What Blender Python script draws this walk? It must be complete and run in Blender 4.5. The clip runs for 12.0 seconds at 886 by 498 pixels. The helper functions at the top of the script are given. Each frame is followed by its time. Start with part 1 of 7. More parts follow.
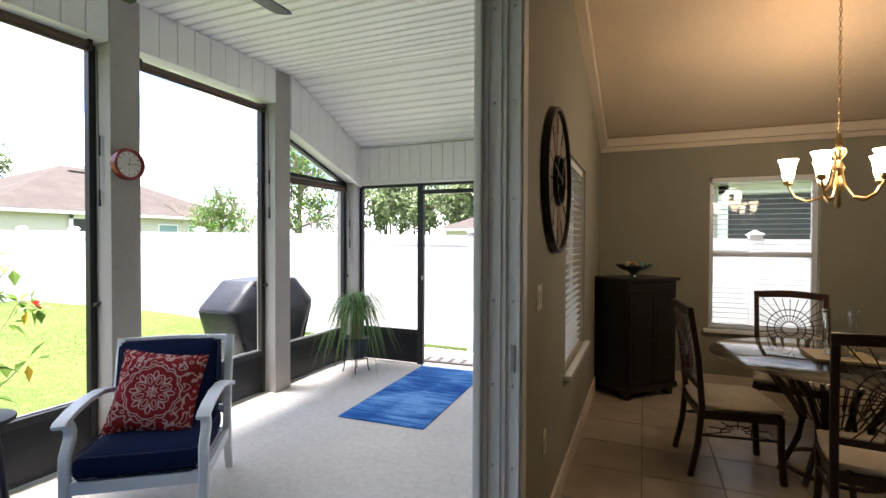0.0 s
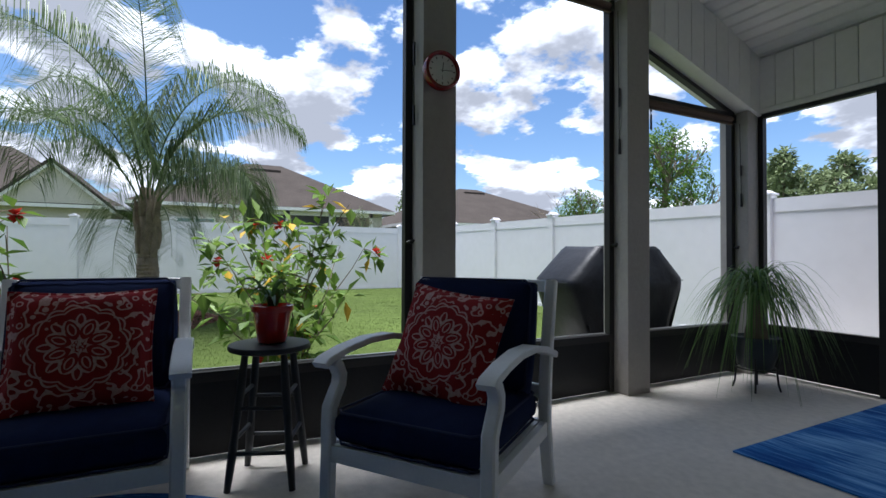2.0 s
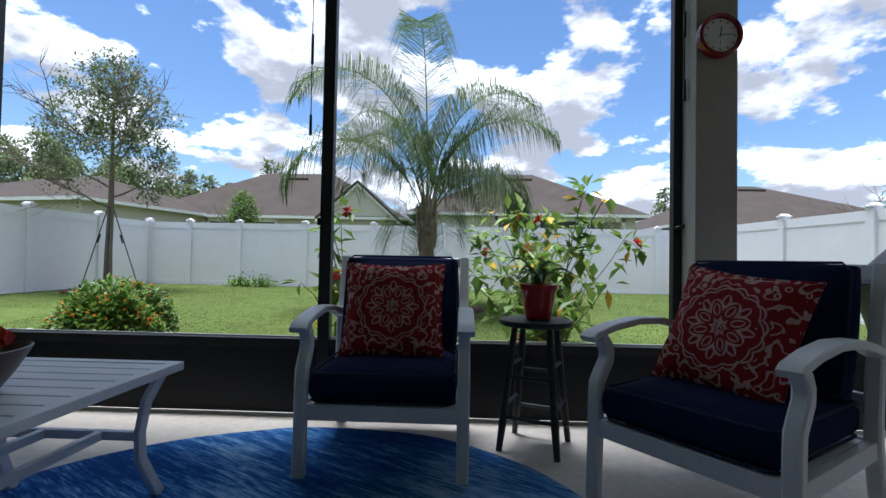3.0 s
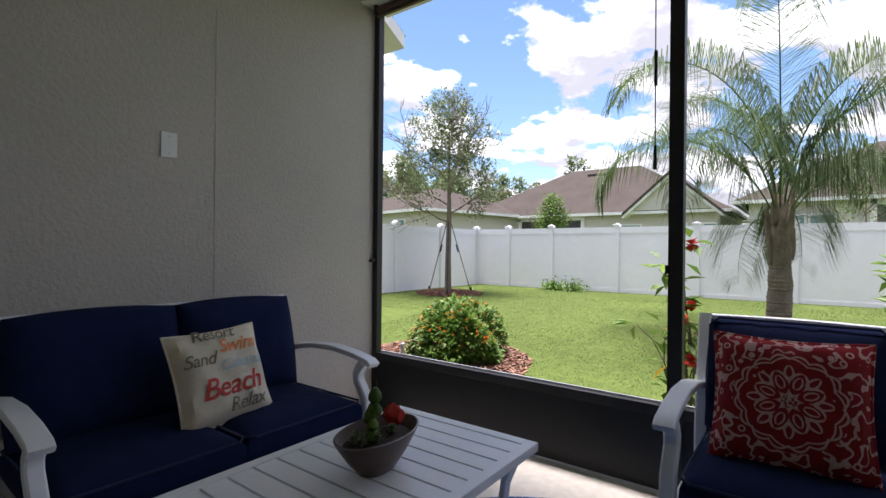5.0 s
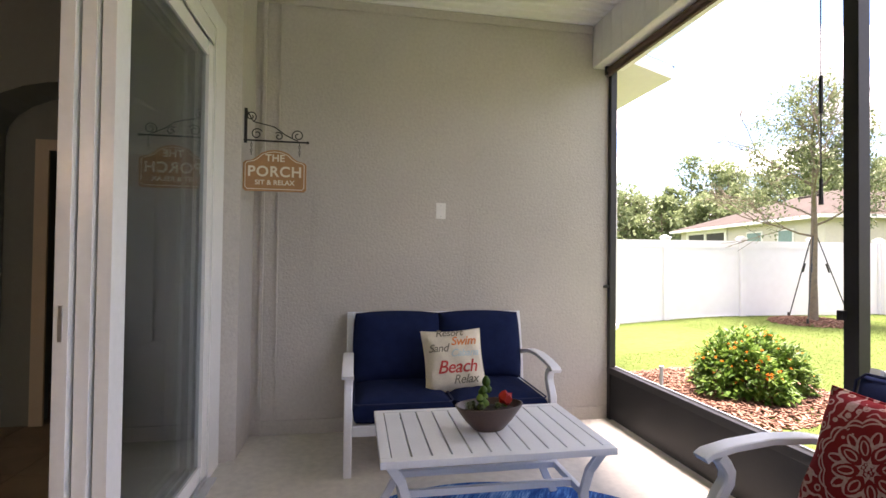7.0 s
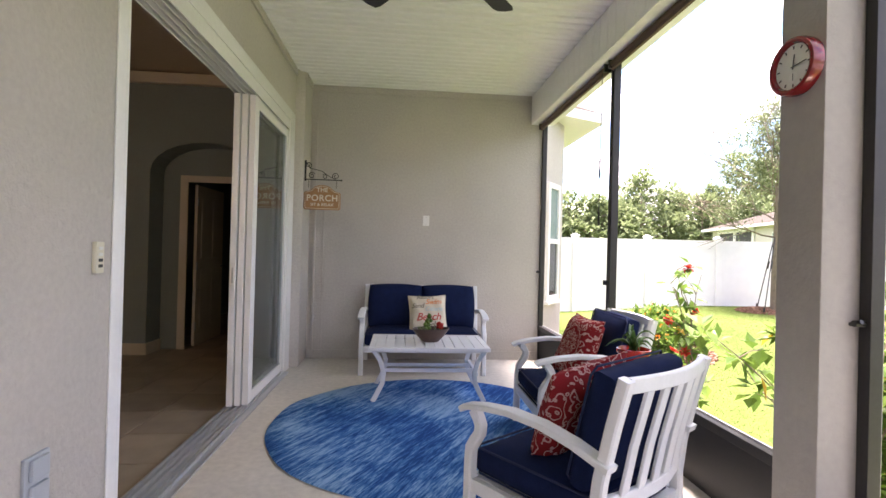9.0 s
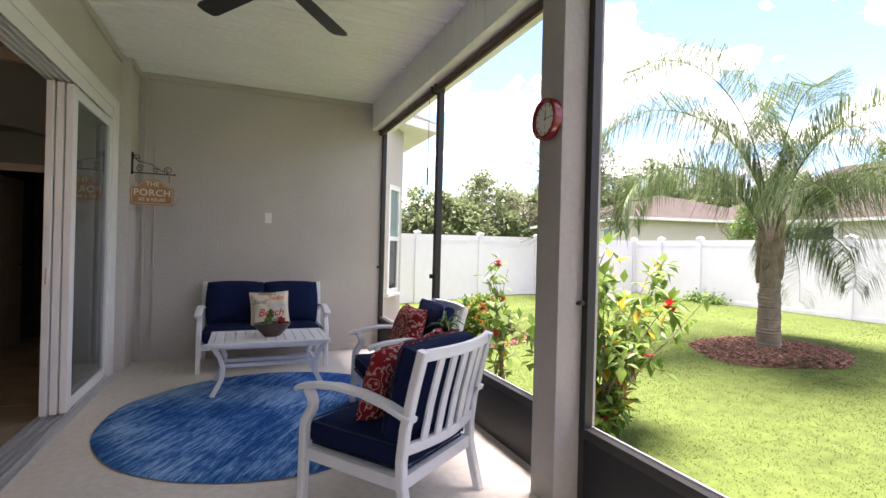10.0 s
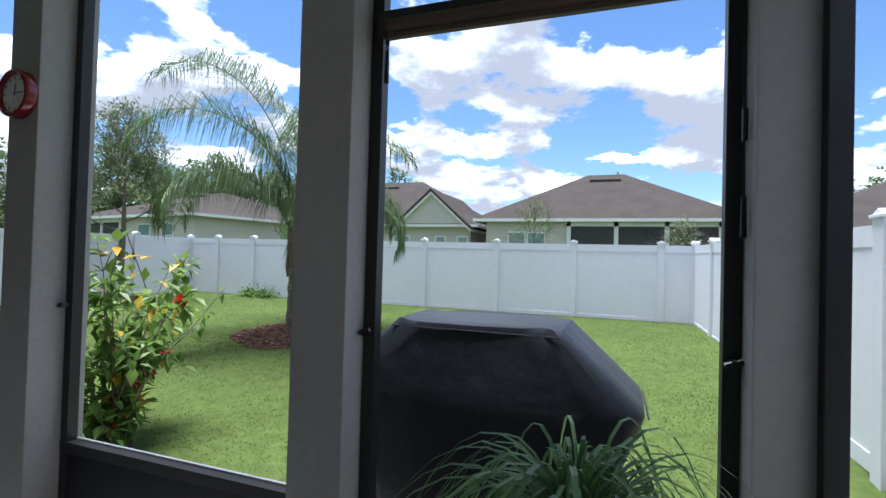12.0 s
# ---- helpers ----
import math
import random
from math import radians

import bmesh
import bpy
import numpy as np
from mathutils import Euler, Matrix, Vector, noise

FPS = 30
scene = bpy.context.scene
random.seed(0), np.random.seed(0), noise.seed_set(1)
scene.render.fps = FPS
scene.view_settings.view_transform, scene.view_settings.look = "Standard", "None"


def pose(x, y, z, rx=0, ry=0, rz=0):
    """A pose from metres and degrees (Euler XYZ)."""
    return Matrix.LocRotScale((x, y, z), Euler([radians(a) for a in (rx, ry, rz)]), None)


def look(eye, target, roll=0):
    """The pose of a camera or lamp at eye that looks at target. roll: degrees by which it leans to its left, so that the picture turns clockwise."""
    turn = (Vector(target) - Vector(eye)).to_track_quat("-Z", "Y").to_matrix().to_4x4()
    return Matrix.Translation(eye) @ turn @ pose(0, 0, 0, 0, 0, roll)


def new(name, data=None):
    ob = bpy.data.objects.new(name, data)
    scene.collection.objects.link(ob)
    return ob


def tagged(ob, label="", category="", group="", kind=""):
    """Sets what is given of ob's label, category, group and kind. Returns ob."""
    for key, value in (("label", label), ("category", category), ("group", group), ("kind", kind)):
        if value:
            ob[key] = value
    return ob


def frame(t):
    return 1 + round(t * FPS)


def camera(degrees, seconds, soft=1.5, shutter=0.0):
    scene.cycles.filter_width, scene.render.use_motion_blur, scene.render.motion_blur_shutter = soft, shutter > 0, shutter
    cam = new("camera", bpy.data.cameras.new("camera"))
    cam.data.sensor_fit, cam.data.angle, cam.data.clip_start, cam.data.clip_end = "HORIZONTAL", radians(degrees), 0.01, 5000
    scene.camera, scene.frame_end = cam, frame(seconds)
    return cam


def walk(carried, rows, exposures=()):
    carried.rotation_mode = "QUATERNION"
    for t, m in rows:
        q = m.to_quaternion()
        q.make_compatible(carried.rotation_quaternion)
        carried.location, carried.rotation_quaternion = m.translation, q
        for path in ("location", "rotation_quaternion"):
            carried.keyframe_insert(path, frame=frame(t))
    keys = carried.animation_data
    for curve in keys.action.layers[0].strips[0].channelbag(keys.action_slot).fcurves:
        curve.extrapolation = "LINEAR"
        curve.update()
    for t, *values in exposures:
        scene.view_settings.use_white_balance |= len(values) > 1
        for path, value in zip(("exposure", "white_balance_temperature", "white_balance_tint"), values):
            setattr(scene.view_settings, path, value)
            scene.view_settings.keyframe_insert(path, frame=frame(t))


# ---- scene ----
cam = camera(84.8, 12.0, shutter=0.0)
PATH = [
    (0, (0.526, -0.279, 1.486), (-0.237, 1.569, 1.453), 0.2),
    (0.5, (0.261, 0.197, 1.391), (-0.728, 1.936, 1.369), 0.3),
    (1, (0.009, 0.55, 1.251), (-1.257, 2.097, 1.241), 0.2),
    (1.5, (-0.202, 0.73, 1.106), (-1.743, 2.004, 1.12), 0.2),
    (2, (-0.316, 0.774, 0.965), (-2.105, 1.668, 0.997), 0.2),
    (2.5, (-0.336, 0.747, 0.879), (-2.295, 1.146, 0.927), 0.6),
    (3, (-0.278, 0.694, 0.846), (-2.276, 0.62, 0.898), 1.1),
    (3.5, (-0.253, 0.694, 0.853), (-2.185, 0.181, 0.902), 1.1),
    (3.7, (-0.23, 0.629, 0.863), (-2.134, 0.018, 0.905), 1.3),
    (5.3, (-0.489, 0.399, 1.174), (-1.991, -0.921, 1.188), 1.0),
    (5.5, (-0.466, 0.373, 1.184), (-1.89, -1.031, 1.212), 1.5),
    (6, (-0.568, 0.698, 1.206), (-1.638, -0.992, 1.256), 1.0),
    (6.5, (-0.723, 1.128, 1.244), (-1.408, -0.75, 1.293), 0.9),
    (6.7, (-0.8, 1.311, 1.267), (-1.332, -0.616, 1.311), 0.8),
    (8.3, (-1.235, 3.029, 1.272), (-1.348, 1.032, 1.294), 1.2),
    (8.5, (-1.267, 3.238, 1.267), (-1.375, 1.241, 1.287), 1.3),
    (9, (-1.258, 3.681, 1.269), (-1.426, 1.688, 1.277), 1.5),
    (9.5, (-1.267, 3.955, 1.289), (-1.702, 2.002, 1.29), 1.5),
    (10, (-1.274, 4.119, 1.31), (-2.032, 2.268, 1.308), 1.5),
    (10.5, (-1.295, 4.225, 1.322), (-2.426, 2.575, 1.324), 1.5),
    (11, (-1.33, 4.319, 1.322), (-2.781, 2.942, 1.333), 1.6),
    (11.5, (-1.339, 4.417, 1.316), (-3.046, 3.376, 1.344), 1.7),
    (12, (-1.347, 4.522, 1.319), (-3.226, 3.838, 1.355), 1.6),
]

EXPOSURES = [(0.0, 3.7, 6150, 17), (0.5, 3.25, 6400, 17), (1.0, 2.4, 6200, 18), (1.5, 1.85, 5950, 14), (2.5, 1.7, 5600, 12), (3.5, 1.95, 5800, 13),
             (5.5, 2.7, 6600, 24), (6.0, 3.25, 7000, 27), (6.5, 3.5, 7050, 28), (8.5, 3.9, 6900, 27), (9.5, 3.55, 6800, 26), (10.5, 2.9, 6500, 27),
             (11.0, 2.5, 6350, 19), (11.5, 2.2, 5900, 14), (12.0, 1.93, 5500, 11)]
walk(cam, [(t, look(eye, target, roll)) for t, eye, target, roll in PATH], EXPOSURES)


# ---- sky, sun ----
def make_world():
    w = bpy.data.worlds.new("sky")
    scene.world = w
    w.use_nodes = True
    nt = w.node_tree
    nt.nodes.clear()
    N, L = nt.nodes.new, nt.links.new
    out, bg = N("ShaderNodeOutputWorld"), N("ShaderNodeBackground")
    sky = N("ShaderNodeTexSky")
    sky.sky_type, sky.sun_disc = "NISHITA", False
    sky.sun_elevation, sky.sun_rotation = radians(84), radians(205)
    sky.air_density, sky.dust_density, sky.ozone_density = 1.0, 0.4, 2.0
    co, sep = N("ShaderNodeTexCoord"), N("ShaderNodeSeparateXYZ")
    L(co.outputs["Generated"], sep.inputs[0])
    up = N("ShaderNodeMath"); up.operation = "ADD"; up.inputs[1].default_value = 0.24
    mx = N("ShaderNodeMath"); mx.operation = "MAXIMUM"; mx.inputs[1].default_value = 0.0
    L(sep.outputs["Z"], mx.inputs[0]); L(mx.outputs[0], up.inputs[0])
    dx, dy = N("ShaderNodeMath"), N("ShaderNodeMath")
    for d, ax in ((dx, "X"), (dy, "Y")):
        d.operation = "DIVIDE"
        L(sep.outputs[ax], d.inputs[0]); L(up.outputs[0], d.inputs[1])
    com = N("ShaderNodeCombineXYZ")
    L(dx.outputs[0], com.inputs[0]); L(dy.outputs[0], com.inputs[1])
    com.inputs[2].default_value = 3.1
    big, fine = N("ShaderNodeTexNoise"), N("ShaderNodeTexNoise")
    for n, sc, de, ro in ((big, 2.2, 10, 0.56), (fine, 6.0, 6, 0.6)):
        n.inputs["Scale"].default_value, n.inputs["Detail"].default_value, n.inputs["Roughness"].default_value = sc, de, ro
        L(com.outputs[0], n.inputs["Vector"])
    cover = N("ShaderNodeMapRange"); cover.interpolation_type = "SMOOTHSTEP"
    cover.inputs["From Min"].default_value, cover.inputs["From Max"].default_value = 0.470, 0.522
    L(big.outputs["Fac"], cover.inputs["Value"])
    up2 = N("ShaderNodeMath"); up2.operation = "ADD"; up2.inputs[1].default_value = 0.30
    L(mx.outputs[0], up2.inputs[0])
    ex, ey = N("ShaderNodeMath"), N("ShaderNodeMath")
    for d, ax in ((ex, "X"), (ey, "Y")):
        d.operation = "DIVIDE"
        L(sep.outputs[ax], d.inputs[0]); L(up2.outputs[0], d.inputs[1])
    com2 = N("ShaderNodeCombineXYZ")
    L(ex.outputs[0], com2.inputs[0]); L(ey.outputs[0], com2.inputs[1])
    com2.inputs[2].default_value = 3.1
    above = N("ShaderNodeTexNoise")
    above.inputs["Scale"].default_value, above.inputs["Detail"].default_value, above.inputs["Roughness"].default_value = 2.2, 5, 0.56
    L(com2.outputs[0], above.inputs["Vector"])
    shade = N("ShaderNodeMapRange"); shade.interpolation_type = "SMOOTHSTEP"
    shade.inputs["From Min"].default_value, shade.inputs["From Max"].default_value = 0.51, 0.735
    shade.inputs["To Min"].default_value, shade.inputs["To Max"].default_value = 1.0, 0.0
    puff = N("ShaderNodeMath"); puff.operation = "MULTIPLY_ADD"; puff.inputs[1].default_value = 0.3
    L(fine.outputs["Fac"], puff.inputs[0]); L(above.outputs["Fac"], puff.inputs[2]); L(puff.outputs[0], shade.inputs["Value"])
    cloud = N("ShaderNodeMix"); cloud.data_type = "RGBA"
    cloud.inputs["A"].default_value, cloud.inputs["B"].default_value = (1.95, 2.0, 2.12, 1), (7.7, 7.7, 7.8, 1)
    L(shade.outputs[0], cloud.inputs["Factor"])
    mixed = N("ShaderNodeMix"); mixed.data_type = "RGBA"
    hue = N("ShaderNodeHueSaturation")
    hue.inputs["Saturation"].default_value, hue.inputs["Value"].default_value = 1.08, 0.56
    L(sky.outputs[0], hue.inputs["Color"])
    L(cover.outputs[0], mixed.inputs["Factor"]); L(hue.outputs[0], mixed.inputs["A"]); L(cloud.outputs["Result"], mixed.inputs["B"])
    L(mixed.outputs["Result"], bg.inputs["Color"])
    bg.inputs["Strength"].default_value = 0.085
    L(bg.outputs[0], out.inputs["Surface"])


make_world()
sun_data = bpy.data.lights.new("sun", "SUN")
sun_data.energy, sun_data.angle, sun_data.color = 3.0, radians(26), (1.0, 0.95, 0.88)
sun = new("sun", sun_data)
sun.matrix_world = look((-1.2, -2.6, 30), (0, 0, 0))


# ---- materials ----
def mat(name, color, rough=0.6, metal=0.0, var=0.12, scale=8.0, bump=0.0, bscale=60.0, spec=None, fine=None, coat=0.0, sheen=0.0):
    """Principled surface with two scales of colour variation and a fine relief, in object space."""
    m = bpy.data.materials.new(name)
    m.use_nodes = True
    nt = m.node_tree
    b = nt.nodes["Principled BSDF"]
    N, L = nt.nodes.new, nt.links.new
    b.inputs["Roughness"].default_value, b.inputs["Metallic"].default_value = rough, metal
    if spec is not None:
        b.inputs["Specular IOR Level"].default_value = spec
    if coat:
        b.inputs["Coat Weight"].default_value = coat
    if sheen:
        b.inputs["Sheen Weight"].default_value = sheen
    co = N("ShaderNodeTexCoord")
    n1, n2 = N("ShaderNodeTexNoise"), N("ShaderNodeTexNoise")
    n1.inputs["Scale"].default_value, n1.inputs["Detail"].default_value = scale, 5
    n2.inputs["Scale"].default_value, n2.inputs["Detail"].default_value = fine or scale * 14, 3
    L(co.outputs["Object"], n1.inputs["Vector"]); L(co.outputs["Object"], n2.inputs["Vector"])
    add = N("ShaderNodeMath"); add.operation = "ADD"
    L(n1.outputs["Fac"], add.inputs[0]); L(n2.outputs["Fac"], add.inputs[1])
    mr = N("ShaderNodeMapRange")
    mr.inputs["From Min"].default_value, mr.inputs["From Max"].default_value = 0.6, 1.4
    mr.inputs["To Min"].default_value, mr.inputs["To Max"].default_value = 1 - var, 1 + var
    L(add.outputs[0], mr.inputs["Value"])
    mul = N("ShaderNodeMix"); mul.data_type, mul.blend_type = "RGBA", "MULTIPLY"
    mul.inputs["Factor"].default_value = 1.0
    mul.inputs["A"].default_value = (*color, 1)
    L(mr.outputs[0], mul.inputs["B"])
    L(mul.outputs["Result"], b.inputs["Base Color"])
    if bump:
        n3, bp = N("ShaderNodeTexNoise"), N("ShaderNodeBump")
        n3.inputs["Scale"].default_value, n3.inputs["Detail"].default_value = bscale, 4
        L(co.outputs["Object"], n3.inputs["Vector"]); L(n3.outputs["Fac"], bp.inputs["Height"])
        bp.inputs["Strength"].default_value, bp.inputs["Distance"].default_value = bump, 0.01
        L(bp.outputs[0], b.inputs["Normal"])
    return m


def glass_mat(name, tint=(0.95, 0.98, 0.97), rough=0.0, ior=1.45):
    m = bpy.data.materials.new(name)
    m.use_nodes = True
    b = m.node_tree.nodes["Principled BSDF"]
    b.inputs["Base Color"].default_value = (*tint, 1)
    b.inputs["Transmission Weight"].default_value, b.inputs["Roughness"].default_value, b.inputs["IOR"].default_value = 1.0, rough, ior
    return m


def random_mat(name, a, b_, rough=0.6, bump=0.0, bscale=40.0, island=False, spec=0.3, trans=0.0):
    """A surface whose pieces vary in colour from one to the next."""
    m = bpy.data.materials.new(name)
    m.use_nodes = True
    nt = m.node_tree
    b = nt.nodes["Principled BSDF"]
    N, L = nt.nodes.new, nt.links.new
    b.inputs["Roughness"].default_value, b.inputs["Specular IOR Level"].default_value = rough, spec
    mix = N("ShaderNodeMix"); mix.data_type = "RGBA"
    mix.inputs["A"].default_value, mix.inputs["B"].default_value = (*a, 1), (*b_, 1)
    if island:
        L(N("ShaderNodeNewGeometry").outputs["Random Per Island"], mix.inputs["Factor"])
    else:
        L(N("ShaderNodeObjectInfo").outputs["Random"], mix.inputs["Factor"])
    n = N("ShaderNodeTexNoise"); n.inputs["Scale"].default_value, n.inputs["Detail"].default_value = bscale * 0.25, 5
    co = N("ShaderNodeTexCoord")
    L(co.outputs["Object"], n.inputs["Vector"])
    mr = N("ShaderNodeMapRange")
    mr.inputs["From Min"].default_value, mr.inputs["From Max"].default_value = 0.3, 0.7
    mr.inputs["To Min"].default_value, mr.inputs["To Max"].default_value = 0.82, 1.15
    L(n.outputs["Fac"], mr.inputs["Value"])
    mul = N("ShaderNodeMix"); mul.data_type, mul.blend_type = "RGBA", "MULTIPLY"
    mul.inputs["Factor"].default_value = 1.0
    L(mix.outputs["Result"], mul.inputs["A"]); L(mr.outputs[0], mul.inputs["B"])
    L(mul.outputs["Result"], b.inputs["Base Color"])
    if trans:
        tr, ms, out = N("ShaderNodeBsdfTranslucent"), N("ShaderNodeMixShader"), nt.nodes["Material Output"]
        L(mul.outputs["Result"], tr.inputs["Color"])
        ms.inputs[0].default_value = trans
        L(b.outputs[0], ms.inputs[1]); L(tr.outputs[0], ms.inputs[2]); L(ms.outputs[0], out.inputs["Surface"])
    if bump:
        n3, bp = N("ShaderNodeTexNoise"), N("ShaderNodeBump")
        n3.inputs["Scale"].default_value, n3.inputs["Detail"].default_value = bscale, 4
        L(co.outputs["Object"], n3.inputs["Vector"]); L(n3.outputs["Fac"], bp.inputs["Height"])
        bp.inputs["Strength"].default_value, bp.inputs["Distance"].default_value = bump, 0.008
        L(bp.outputs[0], b.inputs["Normal"])
    return m


def glow_mat(name, color, strength):
    m = bpy.data.materials.new(name)
    m.use_nodes = True
    b = m.node_tree.nodes["Principled BSDF"]
    b.inputs["Base Color"].default_value = (*color, 1)
    b.inputs["Emission Color"].default_value, b.inputs["Emission Strength"].default_value = (*color, 1), strength
    return m


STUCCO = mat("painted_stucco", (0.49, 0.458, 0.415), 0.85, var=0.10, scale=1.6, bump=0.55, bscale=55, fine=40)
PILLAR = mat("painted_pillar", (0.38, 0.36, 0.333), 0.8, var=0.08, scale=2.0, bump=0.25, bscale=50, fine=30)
WHITE_ALU = mat("white_aluminium", (0.86, 0.86, 0.85), 0.45, var=0.04, scale=1.5)
WHITE_TRIM = mat("white_trim_paint", (0.84, 0.84, 0.82), 0.24, var=0.04, scale=3.0)
WHITE_FURN = mat("white_powder_coat", (0.76, 0.78, 0.80), 0.38, var=0.05, scale=6.0)
BRONZE = mat("dark_bronze_aluminium", (0.022, 0.021, 0.021), 0.45, spec=0.4, var=0.2, scale=5.0)
KICK = mat("black_kick_panel", (0.010, 0.011, 0.013), 0.5, spec=0.3, var=0.2, scale=3.0)
SHADE = mat("brown_shade_fabric", (0.10, 0.062, 0.045), 0.7, var=0.15, scale=9.0)
CONCRETE = mat("painted_concrete_slab", (0.655, 0.615, 0.55), 0.72, var=0.16, scale=1.3, bump=0.18, bscale=90, fine=22)
NAVY = mat("navy_canvas", (0.0085, 0.0155, 0.054), 0.92, var=0.25, scale=14.0, bump=0.25, bscale=500, spec=0.12)
NAVY_PIPE = mat("navy_piping", (0.010, 0.018, 0.060), 0.9, var=0.2, scale=20.0)
DARKWOOD = mat("dark_cherry_wood", (0.035, 0.016, 0.010), 0.32, var=0.35, scale=6.0, fine=60)
ESPRESSO = mat("espresso_stained_wood", (0.012, 0.0085, 0.0075), 0.4, var=0.3, scale=6.0)
CHARCOAL = mat("charcoal_painted_wood", (0.03, 0.034, 0.038), 0.5, var=0.25, scale=10.0)
CREAM = mat("cream_upholstery", (0.48, 0.40, 0.29), 0.85, var=0.1, scale=12.0, bump=0.2, bscale=300)
SAGE = mat("sage_green_wall_paint", (0.30, 0.29, 0.225), 0.75, var=0.05, scale=2.0, bump=0.15, bscale=70)
BLUEGREY = mat("blue_grey_wall_paint", (0.26, 0.295, 0.28), 0.75, var=0.05, scale=2.0, bump=0.15, bscale=70)
CEIL_IN = mat("cream_ceiling_paint", (0.62, 0.52, 0.38), 0.8, var=0.05, scale=2.0, bump=0.2, bscale=80)
CROWN = mat("cream_crown_paint", (0.68, 0.60, 0.47), 0.5, var=0.04, scale=3.0)
VINYL = mat("white_vinyl_fence", (0.78, 0.765, 0.81), 0.42, var=0.04, scale=0.8, fine=6)
STONE = random_mat("white_gravel", (0.55, 0.53, 0.50), (0.78, 0.77, 0.74), 0.8, bump=0.3, bscale=60, island=True)
MULCH = random_mat("red_bark_mulch", (0.11, 0.055, 0.038), (0.27, 0.15, 0.105), 0.9, bump=0.4, bscale=60, island=True)
SOIL = mat("dark_potting_soil", (0.035, 0.024, 0.017), 0.95, var=0.35, scale=30.0, bump=0.6, bscale=90)
RED_GLAZE = mat("red_glazed_ceramic", (0.46, 0.018, 0.010), 0.18, var=0.12, scale=8.0, coat=0.6)
RED_METAL = mat("red_enamel", (0.22, 0.010, 0.014), 0.25, var=0.12, scale=10.0, coat=0.4)
BROWN_BOWL = mat("brown_ceramic_bowl", (0.075, 0.043, 0.034), 0.35, var=0.25, scale=9.0)
DIAL = mat("white_dial_face", (0.72, 0.72, 0.68), 0.4, var=0.04, scale=20.0)
BLACK = mat("black_plastic", (0.012, 0.012, 0.013), 0.4, var=0.15, scale=10.0)
STEEL = mat("satin_steel", (0.55, 0.55, 0.55), 0.3, metal=1.0, var=0.1, scale=12.0)
BRASS = mat("antique_brass", (0.62, 0.44, 0.20), 0.28, metal=1.0, var=0.12, scale=12.0)
COVER = mat("black_grill_cover", (0.014, 0.016, 0.021), 0.46, var=0.35, scale=4.0, bump=1.0, bscale=6, spec=0.3)
TAN_SIGN = mat("tan_sign_wood", (0.42, 0.22, 0.095), 0.6, var=0.12, scale=12.0)
CREAM_PAINT = mat("cream_lettering", (0.78, 0.72, 0.58), 0.6, var=0.05, scale=20.0)
PLATE = mat("white_plastic_plate", (0.76, 0.75, 0.72), 0.35, var=0.03, scale=20.0)
IVORY = mat("ivory_plastic", (0.68, 0.64, 0.50), 0.4, var=0.04, scale=20.0)
ALU_TRACK = mat("mill_aluminium", (0.62, 0.63, 0.64), 0.38, metal=0.7, var=0.08, scale=10.0)
ROOF = mat("brown_asphalt_shingle", (0.060, 0.051, 0.045), 0.95, spec=0.06, var=0.22, scale=1.2, bump=0.4, bscale=20, fine=14)
HOUSE_WALL = mat("beige_stucco_house", (0.52, 0.485, 0.43), 0.85, var=0.07, scale=0.6, fine=10)
FASCIA = mat("white_fascia", (0.74, 0.73, 0.70), 0.5, var=0.04, scale=1.0)
DARKGLASS = mat("dark_window_glass", (0.025, 0.035, 0.04), 0.08, var=0.2, scale=1.0, spec=0.8)
TEALGLASS = mat("pale_window_glass", (0.20, 0.29, 0.29), 0.12, var=0.15, scale=1.0, spec=0.7)
SCREEN_DARK = mat("dark_lanai_screen", (0.045, 0.043, 0.045), 0.7, var=0.3, scale=0.7)
GLASS = glass_mat("clear_glass")
TINT_GLASS = glass_mat("tinted_door_glass", (0.62, 0.70, 0.72))
LEAF_A = random_mat("green_leaf", (0.05, 0.115, 0.018), (0.16, 0.26, 0.045), 0.5, island=True, trans=0.3)
LEAF_OAK = random_mat("grey_green_leaf", (0.09, 0.125, 0.06), (0.24, 0.28, 0.15), 0.6, island=True, trans=0.25)
LEAF_PALM = random_mat("palm_leaflet", (0.055, 0.10, 0.03), (0.16, 0.22, 0.085), 0.45, island=True, trans=0.25)
LEAF_FAR = random_mat("woodland_leaf", (0.115, 0.155, 0.075), (0.25, 0.30, 0.15), 0.9, island=True, trans=0.25)
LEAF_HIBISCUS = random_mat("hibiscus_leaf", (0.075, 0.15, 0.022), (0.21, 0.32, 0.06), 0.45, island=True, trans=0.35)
LEAF_PONY = random_mat("ponytail_leaf", (0.065, 0.145, 0.035), (0.21, 0.34, 0.11), 0.4, island=True, trans=0.25, spec=0.4)
LEAF_DARK = random_mat("dark_strap_leaf", (0.030, 0.085, 0.022), (0.10, 0.20, 0.055), 0.35, island=True, trans=0.2, spec=0.5)
LEAF_YELLOW = random_mat("yellow_leaf", (0.50, 0.33, 0.03), (0.65, 0.42, 0.05), 0.5, island=True, trans=0.3)
PETAL_RED = random_mat("red_petal", (0.42, 0.02, 0.02), (0.55, 0.05, 0.03), 0.6, island=True, trans=0.3)
PETAL_ORANGE = random_mat("orange_petal", (0.65, 0.16, 0.02), (0.70, 0.32, 0.04), 0.5, island=True, trans=0.3)
BARK = mat("grey_brown_bark", (0.17, 0.135, 0.10), 0.9, var=0.35, scale=14.0, bump=0.7, bscale=40)
